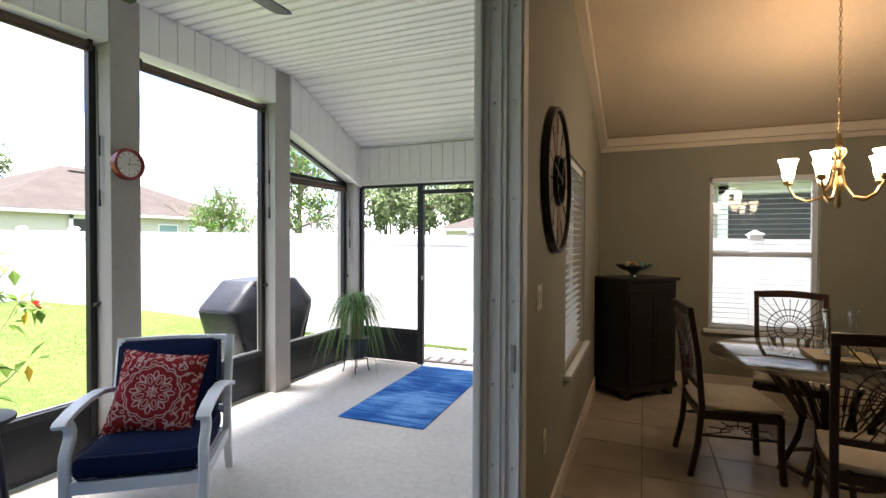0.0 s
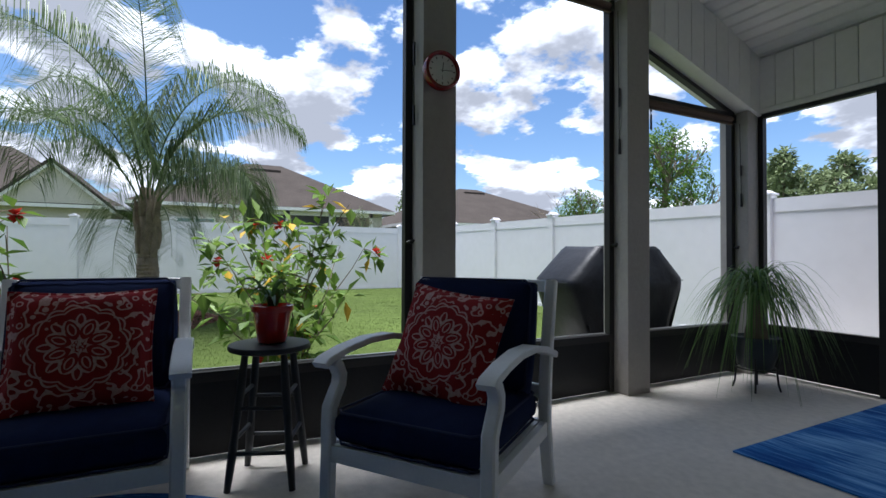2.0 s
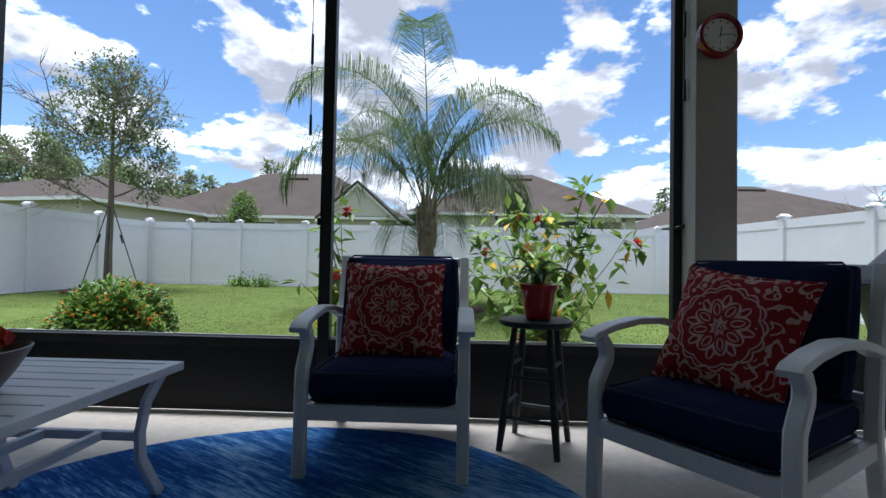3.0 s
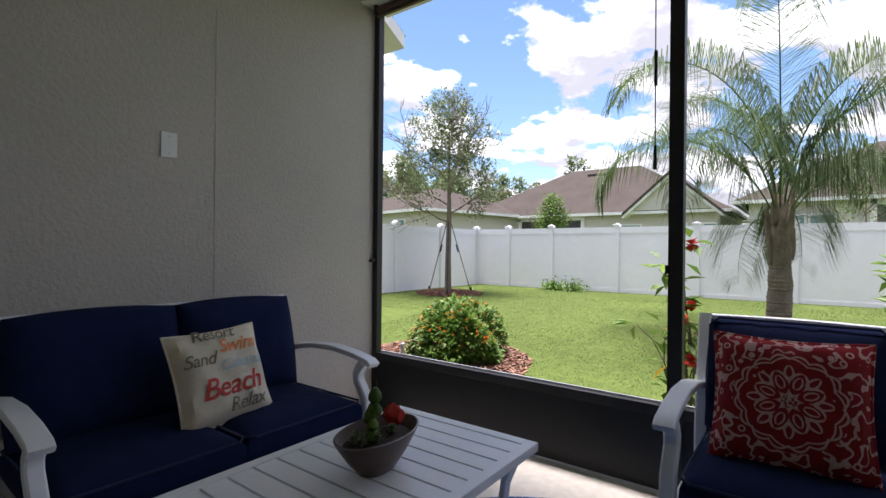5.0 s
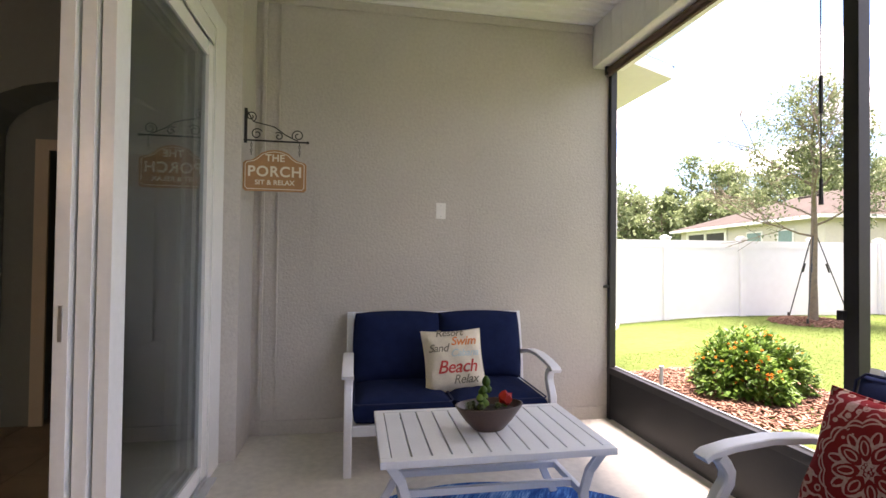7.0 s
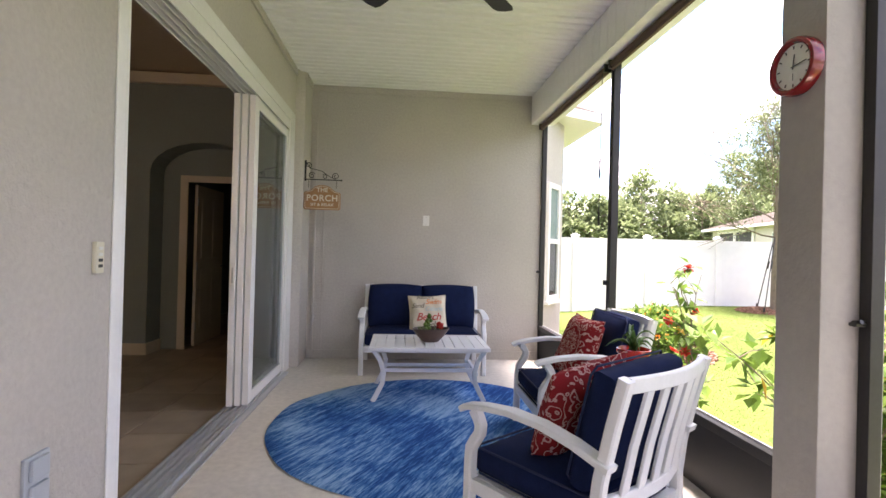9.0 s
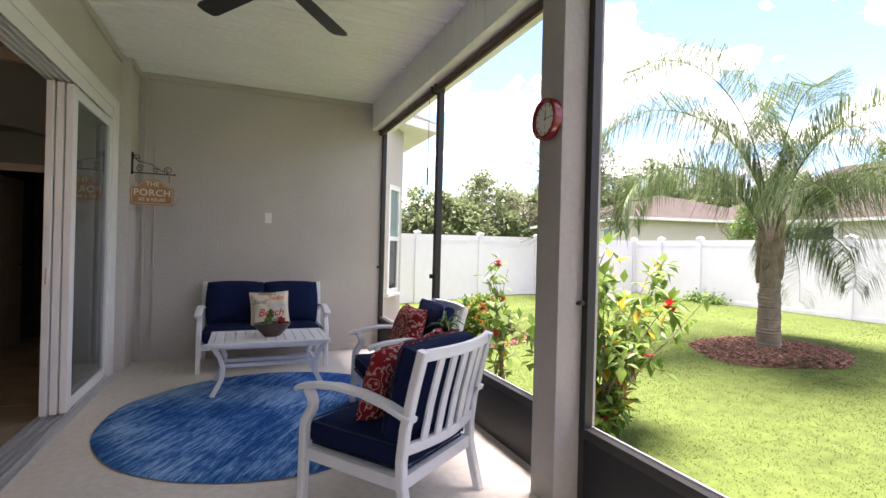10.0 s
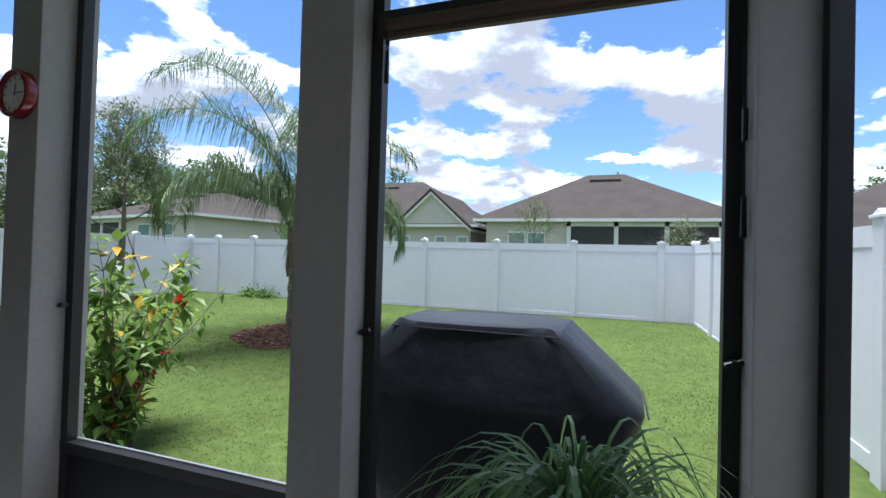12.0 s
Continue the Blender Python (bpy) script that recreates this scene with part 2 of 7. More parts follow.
PALM_BARK = mat("palm_trunk_bark", (0.20, 0.165, 0.125), 0.9, var=0.55, scale=9.0, bump=0.8, bscale=30)
GRASS_GROUND = mat("lawn_soil", (0.070, 0.098, 0.024), 0.95, spec=0.1, var=0.35, scale=0.5, bump=0.6, bscale=70, fine=9)
GRASS_BLADE = random_mat("grass_blade", (0.062, 0.096, 0.020), (0.092, 0.128, 0.03), 0.8, bscale=5.0, island=True, trans=0.3, spec=0.08)
PAVER = random_mat("tan_paver", (0.40, 0.34, 0.26), (0.52, 0.45, 0.36), 0.85, bump=0.3, bscale=60)
TILE = random_mat("beige_floor_tile", (0.31, 0.255, 0.19), (0.40, 0.335, 0.255), 0.32, bump=0.1, bscale=14)
GROUT = mat("tile_grout", (0.16, 0.13, 0.10), 0.9, var=0.15, scale=20.0)
WAX = mat("ivory_candle_wax", (0.75, 0.68, 0.52), 0.5, var=0.05, scale=20.0)
SHADE_GLASS = glow_mat("lit_frosted_shade", (1.0, 0.76, 0.46), 1.7)
BLIND = mat("white_blind_slat", (0.74, 0.77, 0.76), 0.5, var=0.03, scale=8.0)


def rug_mat(name, a, b_, c, stretch, turn):
    """Woven blue rug with long streaks of lighter yarn."""
    m = bpy.data.materials.new(name)
    m.use_nodes = True
    nt = m.node_tree
    b = nt.nodes["Principled BSDF"]
    N, L = nt.nodes.new, nt.links.new
    b.inputs["Roughness"].default_value, b.inputs["Specular IOR Level"].default_value = 0.95, 0.15
    co, mp = N("ShaderNodeTexCoord"), N("ShaderNodeMapping")
    mp.inputs["Rotation"].default_value = (0, 0, radians(turn))
    mp.inputs["Scale"].default_value = stretch
    L(co.outputs["Object"], mp.inputs["Vector"])
    n1, n2, n3 = N("ShaderNodeTexNoise"), N("ShaderNodeTexNoise"), N("ShaderNodeTexNoise")
    for n, s in ((n1, 2.0), (n2, 7.0)):
        n.inputs["Scale"].default_value, n.inputs["Detail"].default_value, n.inputs["Roughness"].default_value = s, 8, 0.7
        L(mp.outputs[0], n.inputs["Vector"])
    n3.inputs["Scale"].default_value = 1.3
    L(co.outputs["Object"], n3.inputs["Vector"])
    s1 = N("ShaderNodeMath"); s1.operation = "ADD"
    L(n1.outputs["Fac"], s1.inputs[0]); L(n2.outputs["Fac"], s1.inputs[1])
    s2 = N("ShaderNodeMath"); s2.operation = "ADD"
    L(s1.outputs[0], s2.inputs[0]); L(n3.outputs["Fac"], s2.inputs[1])
    ramp = N("ShaderNodeValToRGB")
    e = ramp.color_ramp.elements
    e[0].position, e[0].color = 0.452, (*a, 1)
    e[1].position, e[1].color = 0.565, (*c, 1)
    k = e.new(0.5); k.color = (*b_, 1)
    d = N("ShaderNodeMath"); d.operation = "DIVIDE"; d.inputs[1].default_value = 3.0
    L(s2.outputs[0], d.inputs[0]); L(d.outputs[0], ramp.inputs[0]); L(ramp.outputs[0], b.inputs["Base Color"])
    bp = N("ShaderNodeBump"); bp.inputs["Strength"].default_value, bp.inputs["Distance"].default_value = 0.5, 0.006
    L(n2.outputs["Fac"], bp.inputs["Height"]); L(bp.outputs[0], b.inputs["Normal"])
    return m


RUG_ROUND = rug_mat("blue_streaked_rug", (0.012, 0.065, 0.24), (0.04, 0.17, 0.45), (0.27, 0.46, 0.70), (13, 1.5, 1), 60)
RUG_RECT = rug_mat("blue_washed_rug", (0.015, 0.09, 0.33), (0.045, 0.19, 0.52), (0.20, 0.42, 0.74), (0.7, 9, 1), 0)


def medallion_mat():
    """Red pillow cloth printed with a pale flower medallion, rings and scrolls."""
    m = bpy.data.materials.new("red_medallion_print")
    m.use_nodes = True
    nt = m.node_tree
    b = nt.nodes["Principled BSDF"]
    N, L = nt.nodes.new, nt.links.new
    b.inputs["Roughness"].default_value, b.inputs["Specular IOR Level"].default_value = 0.9, 0.15

    def op(kind, a, c=None):
        n = N("ShaderNodeMath"); n.operation = kind
        for i, v in enumerate((a, c)):
            if v is None:
                continue
            if isinstance(v, (int, float)):
                n.inputs[i].default_value = v
            else:
                L(v, n.inputs[i])
        return n.outputs[0]
    co, sep = N("ShaderNodeTexCoord"), N("ShaderNodeSeparateXYZ")
    L(co.outputs["Object"], sep.inputs[0])
    x, z = sep.outputs["X"], sep.outputs["Z"]
    r = op("SQRT", op("ADD", op("MULTIPLY", x, x), op("MULTIPLY", z, z)))
    th = op("ARCTAN2", z, x)

    def fold(n, shift):
        """Angle from the nearest of n petals, as a distance across it."""
        k = op("ADD", op("MULTIPLY", th, n / (2 * math.pi)), shift)
        return op("MULTIPLY", op("ABSOLUTE", op("SUBTRACT", op("FRACT", k), 0.5)), 2 * math.pi / n)

    def petal(n, shift, r0, r1, wide, line):
        u = op("DIVIDE", op("SUBTRACT", r, r0), r1 - r0)
        inside = op("MULTIPLY", op("GREATER_THAN", u, 0.0), op("LESS_THAN", u, 1.0))
        w = op("MULTIPLY", op("POWER", op("SINE", op("MULTIPLY", op("MINIMUM", op("MAXIMUM", u, 0.0), 1.0), math.pi)), 0.6), wide)
        d = op("ABSOLUTE", op("SUBTRACT", op("MULTIPLY", r, fold(n, shift)), w))
        return op("MULTIPLY", inside, op("LESS_THAN", d, line))

    def ring(centre, half):
        return op("LESS_THAN", op("ABSOLUTE", op("SUBTRACT", r, centre)), half)

    def scallop(n, shift, r0, swing):
        return op("ADD", r0, op("MULTIPLY", op("ABSOLUTE", op("COSINE", op("MULTIPLY", op("ADD", th, shift), n / 2.0))), swing))
    parts = [petal(8, 0.0, 0.022, 0.102, 0.027, 0.0055), petal(8, 0.0, 0.042, 0.086, 0.011, 0.0028),
             petal(8, 0.5, 0.066, 0.118, 0.012, 0.0035), ring(scallop(8, 0.0, 0.128, 0.016), 0.0028), ring(scallop(16, 0.2, 0.140, 0.014), 0.0035)]
    seeds = N("ShaderNodeTexVoronoi"); seeds.inputs["Scale"].default_value = 110.0
    L(co.outputs["Object"], seeds.inputs["Vector"])
    parts.append(op("MULTIPLY", op("LESS_THAN", r, 0.024), op("LESS_THAN", seeds.outputs["Distance"], 0.55)))
    swirl = N("ShaderNodeTexNoise"); swirl.inputs["Scale"].default_value, swirl.inputs["Detail"].default_value = 9.0, 2
    L(co.outputs["Object"], swirl.inputs["Vector"])
    vine = op("LESS_THAN", op("ABSOLUTE", op("SUBTRACT", op("FRACT", op("MULTIPLY", swirl.outputs["Fac"], 7.0)), 0.5)), 0.11)
    leafy = N("ShaderNodeTexVoronoi"); leafy.inputs["Scale"].default_value = 26.0
    L(co.outputs["Object"], leafy.inputs["Vector"])
    blob = op("LESS_THAN", op("ABSOLUTE", op("SUBTRACT", leafy.outputs["Distance"], 0.24)), 0.065)
    parts.append(op("MULTIPLY", op("MAXIMUM", vine, blob), op("GREATER_THAN", r, 0.160)))
    parts.append(op("MULTIPLY", op("LESS_THAN", leafy.outputs["Distance"], 0.14), op("MULTIPLY", op("GREATER_THAN", r, 0.108), op("LESS_THAN", r, 0.136))))
    tot = parts[0]
    for p in parts[1:]:
        tot = op("MAXIMUM", tot, p)
    nz = N("ShaderNodeTexNoise"); nz.inputs["Scale"].default_value, nz.inputs["Detail"].default_value = 120.0, 3
    L(co.outputs["Object"], nz.inputs["Vector"])
    fac = op("MULTIPLY", tot, op("ADD", 0.45, op("MULTIPLY", nz.outputs["Fac"], 0.8)))
    mix = N("ShaderNodeMix"); mix.data_type = "RGBA"
    mix.inputs["A"].default_value, mix.inputs["B"].default_value = (0.25, 0.018, 0.022, 1), (0.60, 0.40, 0.37, 1)
    L(fac, mix.inputs["Factor"]); L(mix.outputs["Result"], b.inputs["Base Color"])
    bp = N("ShaderNodeBump"); bp.inputs["Strength"].default_value, bp.inputs["Distance"].default_value = 0.3, 0.003
    L(nz.outputs["Fac"], bp.inputs["Height"]); L(bp.outputs[0], b.inputs["Normal"])
    return m


MEDALLION = medallion_mat()
CANVAS = mat("cream_printed_canvas", (0.66, 0.60, 0.47), 0.9, var=0.12, scale=7.0, bump=0.25, bscale=300)


# ---- building helpers ----
def mesh_ob(name, bm, material, parent=None, smooth=False):
    me = bpy.data.meshes.new(name)
    bm.normal_update()
    bm.to_mesh(me)
    bm.free()
    me.materials.append(material)
    if smooth:
        me.polygons.foreach_set("use_smooth", [True] * len(me.polygons))
        me.set_sharp_from_angle(angle=radians(42))
    ob = new(name, me)
    ob.parent = parent
    return ob


def part(name, bm, material, parent, label="", smooth=False):
    ob = mesh_ob(name, bm, material, parent, smooth)
    return tagged(ob, label) if label else ob


def thing(name, label, category, at=None, group="", kind=""):
    ob = new(name)
    ob.empty_display_size = 0.1
    if at is not None:
        ob.matrix_world = at
    return tagged(ob, label, category, group, kind)


def solid(name, bm, material, label, category="", kind="", group="", at=None, smooth=False):
    ob = mesh_ob(name, bm, material, None, smooth)
    if at is not None:
        ob.matrix_world = at
    return tagged(ob, label, category, group, kind)


def box(bm, x0, x1, y0, y1, z0, z1, bevel=0.0, turn=None):
    r = bmesh.ops.create_cube(bm, size=1.0)
    m = Matrix.Translation(((x0 + x1) / 2, (y0 + y1) / 2, (z0 + z1) / 2)) @ Matrix.Diagonal((abs(x1 - x0), abs(y1 - y0), abs(z1 - z0), 1))
    bmesh.ops.transform(bm, matrix=m if turn is None else turn @ m, verts=r["verts"])
    if bevel:
        es = list({e for v in r["verts"] for e in v.link_edges})
        bmesh.ops.bevel(bm, geom=es, offset=bevel, segments=2, profile=0.7, affect="EDGES")
    return bm


def bx(*a, **k):
    return box(bmesh.new(), *a, **k)


def rod(bm, p0, p1, r0, r1=None, n=10, caps=True):
    p0, p1 = Vector(p0), Vector(p1)
    d = p1 - p0
    m = Matrix.Translation((p0 + p1) / 2) @ d.to_track_quat("Z", "Y").to_matrix().to_4x4()
    bmesh.ops.create_cone(bm, cap_ends=caps, segments=n, radius1=r0, radius2=r0 if r1 is None else r1, depth=d.length, matrix=m)
    return bm


def sweep(bm, pts, section, ups=None):
    """A section (list of 2D points) carried along pts; scaled per point when pts holds (point, scale)."""
    pts = [(Vector(p[0]), p[1]) if isinstance(p[0], (tuple, list, Vector)) else (Vector(p), 1.0) for p in pts]
    rings = []
    for i, (p, s) in enumerate(pts):
        a = pts[max(i - 1, 0)][0]
        b = pts[min(i + 1, len(pts) - 1)][0]
        t = (b - a).normalized()
        up = Vector(ups) if ups else (Vector((0, 0, 1)) if abs(t.z) < 0.95 else Vector((1, 0, 0)))
        side = t.cross(up).normalized()
        nrm = side.cross(t)
        rings.append([bm.verts.new(p + side * (u * s) + nrm * (v * s)) for u, v in section])
    k = len(section)
    for a, b in zip(rings, rings[1:]):
        for i in range(k):
            bm.faces.new((a[i], a[(i + 1) % k], b[(i + 1) % k], b[i]))
    bm.faces.new(list(reversed(rings[0])))
    bm.faces.new(rings[-1])
    return bm


def circle(r, n=8):
    return [(r * math.cos(2 * math.pi * i / n), r * math.sin(2 * math.pi * i / n)) for i in range(n)]


def rect(w, h):
    c = min(w, h) * 0.15
    a, b = w / 2, h / 2
    return [(-a + c, -b), (a - c, -b), (a, -b + c), (a, b - c), (a - c, b), (-a + c, b), (-a, b - c), (-a, -b + c)]


def lathe(bm, prof, n=28, at=(0, 0, 0)):
    at = Vector(at)
    rings = [[bm.verts.new(at + Vector((r * math.cos(2 * math.pi * i / n), r * math.sin(2 * math.pi * i / n), z))) for i in range(n)] for r, z in prof]
    for a, b in zip(rings, rings[1:]):
        for i in range(n):
            bm.faces.new((a[i], a[(i + 1) % n], b[(i + 1) % n], b[i]))
    bm.faces.new(list(reversed(rings[0])))
    bm.faces.new(rings[-1])
    return bm


def prism(bm, poly, axis, a, b):
    """A flat outline pulled along an axis: poly in the two other axes, in xyz order."""
    def put(u, v, w):
        return {"x": (w, u, v), "y": (u, w, v), "z": (u, v, w)}[axis]
    lo, hi = [bm.verts.new(put(u, v, a)) for u, v in poly], [bm.verts.new(put(u, v, b)) for u, v in poly]
    n = len(poly)
    bm.faces.new(lo), bm.faces.new(list(reversed(hi)))
    for i in range(n):
        bm.faces.new((lo[i], hi[i], hi[(i + 1) % n], lo[(i + 1) % n]))
    bmesh.ops.recalc_face_normals(bm, faces=bm.faces[:])
    return bm


def cushion(w, d, h, puff=0.02, n=10, seed=1, corner=0.035):
    """A soft box, puffed in the middle, with pinched corners and a few creases. Centre at the base."""
    bm = bmesh.new()
    rng = random.Random(seed)
    ph = rng.random() * 9

    def pt(u, v, w_):
        # u, v, w_ in -1..1
        ex, ey = 1 - abs(u) ** 6, 1 - abs(v) ** 6
        x = u * w / 2 - math.copysign(corner * 0.5 * (abs(w_) ** 4), u) * (abs(u) > 0.999)
        y = v * d / 2 - math.copysign(corner * 0.5 * (abs(w_) ** 4), v) * (abs(v) > 0.999)
        x += math.copysign(puff * 0.6 * (1 - v * v) * (1 - w_ * w_), u) * abs(u) ** 4
        y += math.copysign(puff * 0.6 * (1 - u * u) * (1 - w_ * w_), v) * abs(v) ** 4
        z = h / 2 + w_ * h / 2 + w_ * puff * (1 - u ** 4) * (1 - v ** 4) - w_ * corner * 0.35 * (1 - ex * ey)
        z += 0.004 * math.sin(13 * u + 7 * v + ph) * (1 - u * u) * w_
        return (x, y, z)
    grid = {}

    def vert(u, v, w_):
        k = (round(u, 4), round(v, 4), round(w_, 4))
        if k not in grid:
            grid[k] = bm.verts.new(pt(u, v, w_))
        return grid[k]
    s = [-1 + 2 * i / n for i in range(n + 1)]
    sw = [-1, -0.6, 0.0, 0.6, 1]
    for i in range(n):
        for j in range(n):
            for w_ in (-1, 1):
                q = [vert(s[i], s[j], w_), vert(s[i + 1], s[j], w_), vert(s[i + 1], s[j + 1], w_), vert(s[i], s[j + 1], w_)]
                bm.faces.new(q if w_ > 0 else q[::-1])
    for i in range(n):
        for a, b in zip(sw, sw[1:]):
            for v in (-1, 1):
                q = [vert(s[i], v, a), vert(s[i + 1], v, a), vert(s[i + 1], v, b), vert(s[i], v, b)]
                bm.faces.new(q if v < 0 else q[::-1])
                q = [vert(v, s[i], a), vert(v, s[i + 1], a), vert(v, s[i + 1], b), vert(v, s[i], b)]
                bm.faces.new(q[::-1] if v < 0 else q)
    return bm


def pillow_mesh(w, h, t, n=14):
    """A throw pillow standing on its edge: x across, z up, y thick; pointed corners."""
    bm = bmesh.new()
    rows = {}
    for side in (1, -1):
        for i in range(n + 1):
            for j in range(n + 1):
                u, v = -1 + 2 * i / n, -1 + 2 * j / n
                edge = max(abs(u), abs(v)) > 0.999
                if edge and side == -1:
                    rows[(side, i, j)] = rows[(1, i, j)]
                    continue
                pull = 1 - 0.07 * (1 - (u * u if abs(v) > abs(u) else v * v))
                f = (max(0, (1 - u ** 4)) * max(0, (1 - v ** 4))) ** 0.45
                wr = 0.006 * math.sin(9 * u + 5 * v) * f
                rows[(side, i, j)] = bm.verts.new((u * w / 2 * pull, -side * (t / 2 * f + wr), h / 2 + v * h / 2 * pull))
    for side in (1, -1):
        for i in range(n):
            for j in range(n):
                q = [rows[(side, i, j)], rows[(side, i + 1, j)], rows[(side, i + 1, j + 1)], rows[(side, i, j + 1)]]
                bm.faces.new(q if side > 0 else q[::-1])
    return bm


def text_part(name, body, size, material, parent, m, extrude=0.002, shear=0.0, spacing=1.0, align="CENTER", label="", bold=0.0):
    cu = bpy.data.curves.new(name, "FONT")
    cu.body, cu.size, cu.extrude, cu.shear, cu.align_x, cu.space_character, cu.offset = body, size, extrude, shear, align, spacing, bold
    tmp = bpy.data.objects.new(name, cu)
    scene.collection.objects.link(tmp)
    me = bpy.data.meshes.new_from_object(tmp)
    bpy.data.objects.remove(tmp)
    me.materials.clear()
    me.materials.append(material)
    ob = new(name, me)
    ob.parent = parent
    ob.matrix_local = m
    return tagged(ob, label) if label else ob


# ---- porch: slab, walls, ceiling, pillars ----
YS, YN = -2.0, 5.015          # end wall of the porch, screened end
XH, XI = -0.10, 0.07         # outer and inner face of the house wall
XP, XF = -2.770, -2.915      # inner face of the pillars, plane of the screens
ZC, ZB = 3.14, 2.80          # ceiling, underside of the beam
FOLD, ZLOW = 3.70, 2.64      # where the ceiling turns down, its height at the screened end

solid("floor", bx(-3.05, 0.07, -2.2, 5.09, -0.14, 0.0), CONCRETE, "pale grey painted concrete porch slab", kind="structure")

bm = bmesh.new()   # house wall with the door opening
prism(bm, [(XI, -2.2), (XI, -1.34), (XH, -1.34), (XH, -1.55), (-0.186, -1.60), (-0.186, -2.2)], "z", 0, 3.3)   # pier beside the end wall
box(bm, XH, XI, 1.61, 2.80, 0, 3.3)
box(bm, XH, XI, -1.34, 1.61, 2.57, 3.3)
box(bm, XH, XI, 2.80, 3.86, 0, 0.66)      # under and over the side window
box(bm, XH, XI, 2.80, 3.86, 2.06, 3.3)
box(bm, XH, XI, 3.86, 5.45, 0, 3.3)
solid("wall_east", bm, STUCCO, "warm grey painted stucco house wall", kind="structure")
solid("wall_south", bx(-2.955, XH, -2.2, YS, -0.1, 3.3), STUCCO, "warm grey painted stucco end wall of the porch", kind="structure")
bm = bmesh.new()
box(bm, -0.262, -0.236, YS + 0.002, YS + 0.02, 0, 3.08, 0.004)
box(bm, -0.358, -0.346, YS + 0.002, YS + 0.012, 0, 3.08, 0.002)
box(bm, -0.610, -0.604, YS + 0.001, YS + 0.004, 0.5, 2.4)
box(bm, -1.76, -1.756, YS + 0.001, YS + 0.003, 0.85, 2.35)
solid("trim", bm, STUCCO, "grey painted corner battens on the stucco", kind="structure")
bm = bmesh.new()
box(bm, -2.75, -0.188, YS + 0.002, YS + 0.022, 3.07, ZC - 0.004, 0.004)
box(bm, XH - 0.022, XH - 0.002, -1.54, 3.70, 3.07, ZC - 0.004, 0.004)
box(bm, -0.206, -0.188, YS + 0.024, -1.60, 3.07, ZC - 0.004, 0.004)
solid("trim_top", bm, STUCCO, "grey painted strip under the porch ceiling", kind="structure")
solid("baseboard_porch", bx(-2.88, -0.188, YS + 0.002, YS + 0.016, 0.0, 0.10, 0.003), STUCCO, "grey painted plinth strip on the end wall", kind="structure")


def ceiling():
    """White aluminium pans: a rib every 150 mm across the porch, flat, then turned down to the screened end."""
    bm = bmesh.new()
    prof = []
    def zat(y):
        return ZC if y <= FOLD else ZC - (ZC - ZLOW) * (y - FOLD) / (YN - FOLD)
    y = YS - 0.1
    while y < YN + 0.08:
        for dy, dz in ((0, 0), (0.030, 0), (0.038, 0.014), (0.058, 0.014), (0.066, 0)):
            prof.append((y + dy, zat(y + dy) + dz))
        y += 0.10
    prof.append((YN + 0.1, zat(YN + 0.1)))
    rows = [(bm.verts.new((-3.1, a, b)), bm.verts.new((XI, a, b))) for a, b in prof]
    top = [(bm.verts.new((-3.1, a, 3.42)), bm.verts.new((XI, a, 3.42))) for a in (prof[0][0], prof[-1][0])]
    for a, b in zip(rows, rows[1:]):
        bm.faces.new((a[0], b[0], b[1], a[1]))
    bm.faces.new((top[0][0], top[0][1], top[1][1], top[1][0]))
    solid("ceiling", bm, WHITE_ALU, "white ribbed aluminium porch ceiling", kind="structure")


ceiling()


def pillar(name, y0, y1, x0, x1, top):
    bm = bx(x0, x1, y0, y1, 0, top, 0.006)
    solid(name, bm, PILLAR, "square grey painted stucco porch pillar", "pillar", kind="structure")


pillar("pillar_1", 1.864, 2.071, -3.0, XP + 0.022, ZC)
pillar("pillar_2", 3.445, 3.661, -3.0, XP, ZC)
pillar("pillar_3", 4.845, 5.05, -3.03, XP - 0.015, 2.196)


def fascia(name, y0, y1, low, high):
    """Beam clad with white boards; low and high give the edges' heights along y."""
    x0 = XP + 0.014
    bm = bmesh.new()
    prism(bm, [(y0, low(y0)), (y1, low(y1)), (y1, high(y1)), (y0, high(y0))], "x", -3.02, x0 - 0.012)
    beam = solid(name, bm, WHITE_ALU, "white board-clad porch beam", kind="structure")
    n = max(2, round((y1 - y0) / 0.145))
    w = (y1 - y0) / n
    for i in range(n):
        a, b = y0 + i * w + 0.003, y0 + (i + 1) * w - 0.003
        s = bmesh.new()
        prism(s, [(a, low(a) + 0.002), (b, low(b) + 0.002), (b, high(b) - 0.003), (a, high(a) - 0.003)], "x", x0 - 0.012, x0)
        part("board", s, WHITE_ALU, beam)
    return beam


slope = (ZC - ZLOW) / (YN - FOLD)
fascia("beam_1", YS + 0.002, 1.864, lambda y: ZB, lambda y: ZC - 0.002)
fascia("beam_2", 2.074, 3.443, lambda y: ZB + 0.012, lambda y: ZC - 0.002)
fascia("beam_3", 3.663, 4.99, lambda y: 2.60 - 0.335 * (y - 3.663), lambda y: min(ZC, ZC - slope * (y - FOLD)) - 0.003)


def end_fascia():
    bm = bx(-2.98, XH - 0.002, YN - 0.038, YN + 0.09, 2.215, ZLOW - 0.002)
    beam = solid("beam_4", bm, WHITE_ALU, "white board-clad beam over the screened end", kind="structure")
    n = 19
    w = (XH - 0.002 + 2.775) / n
    for i in range(n):
        a = -2.775 + i * w
        part("board", bx(a + 0.003, a + w - 0.003, YN - 0.05, YN - 0.038, 2.217, ZLOW - 0.004), WHITE_ALU, beam)


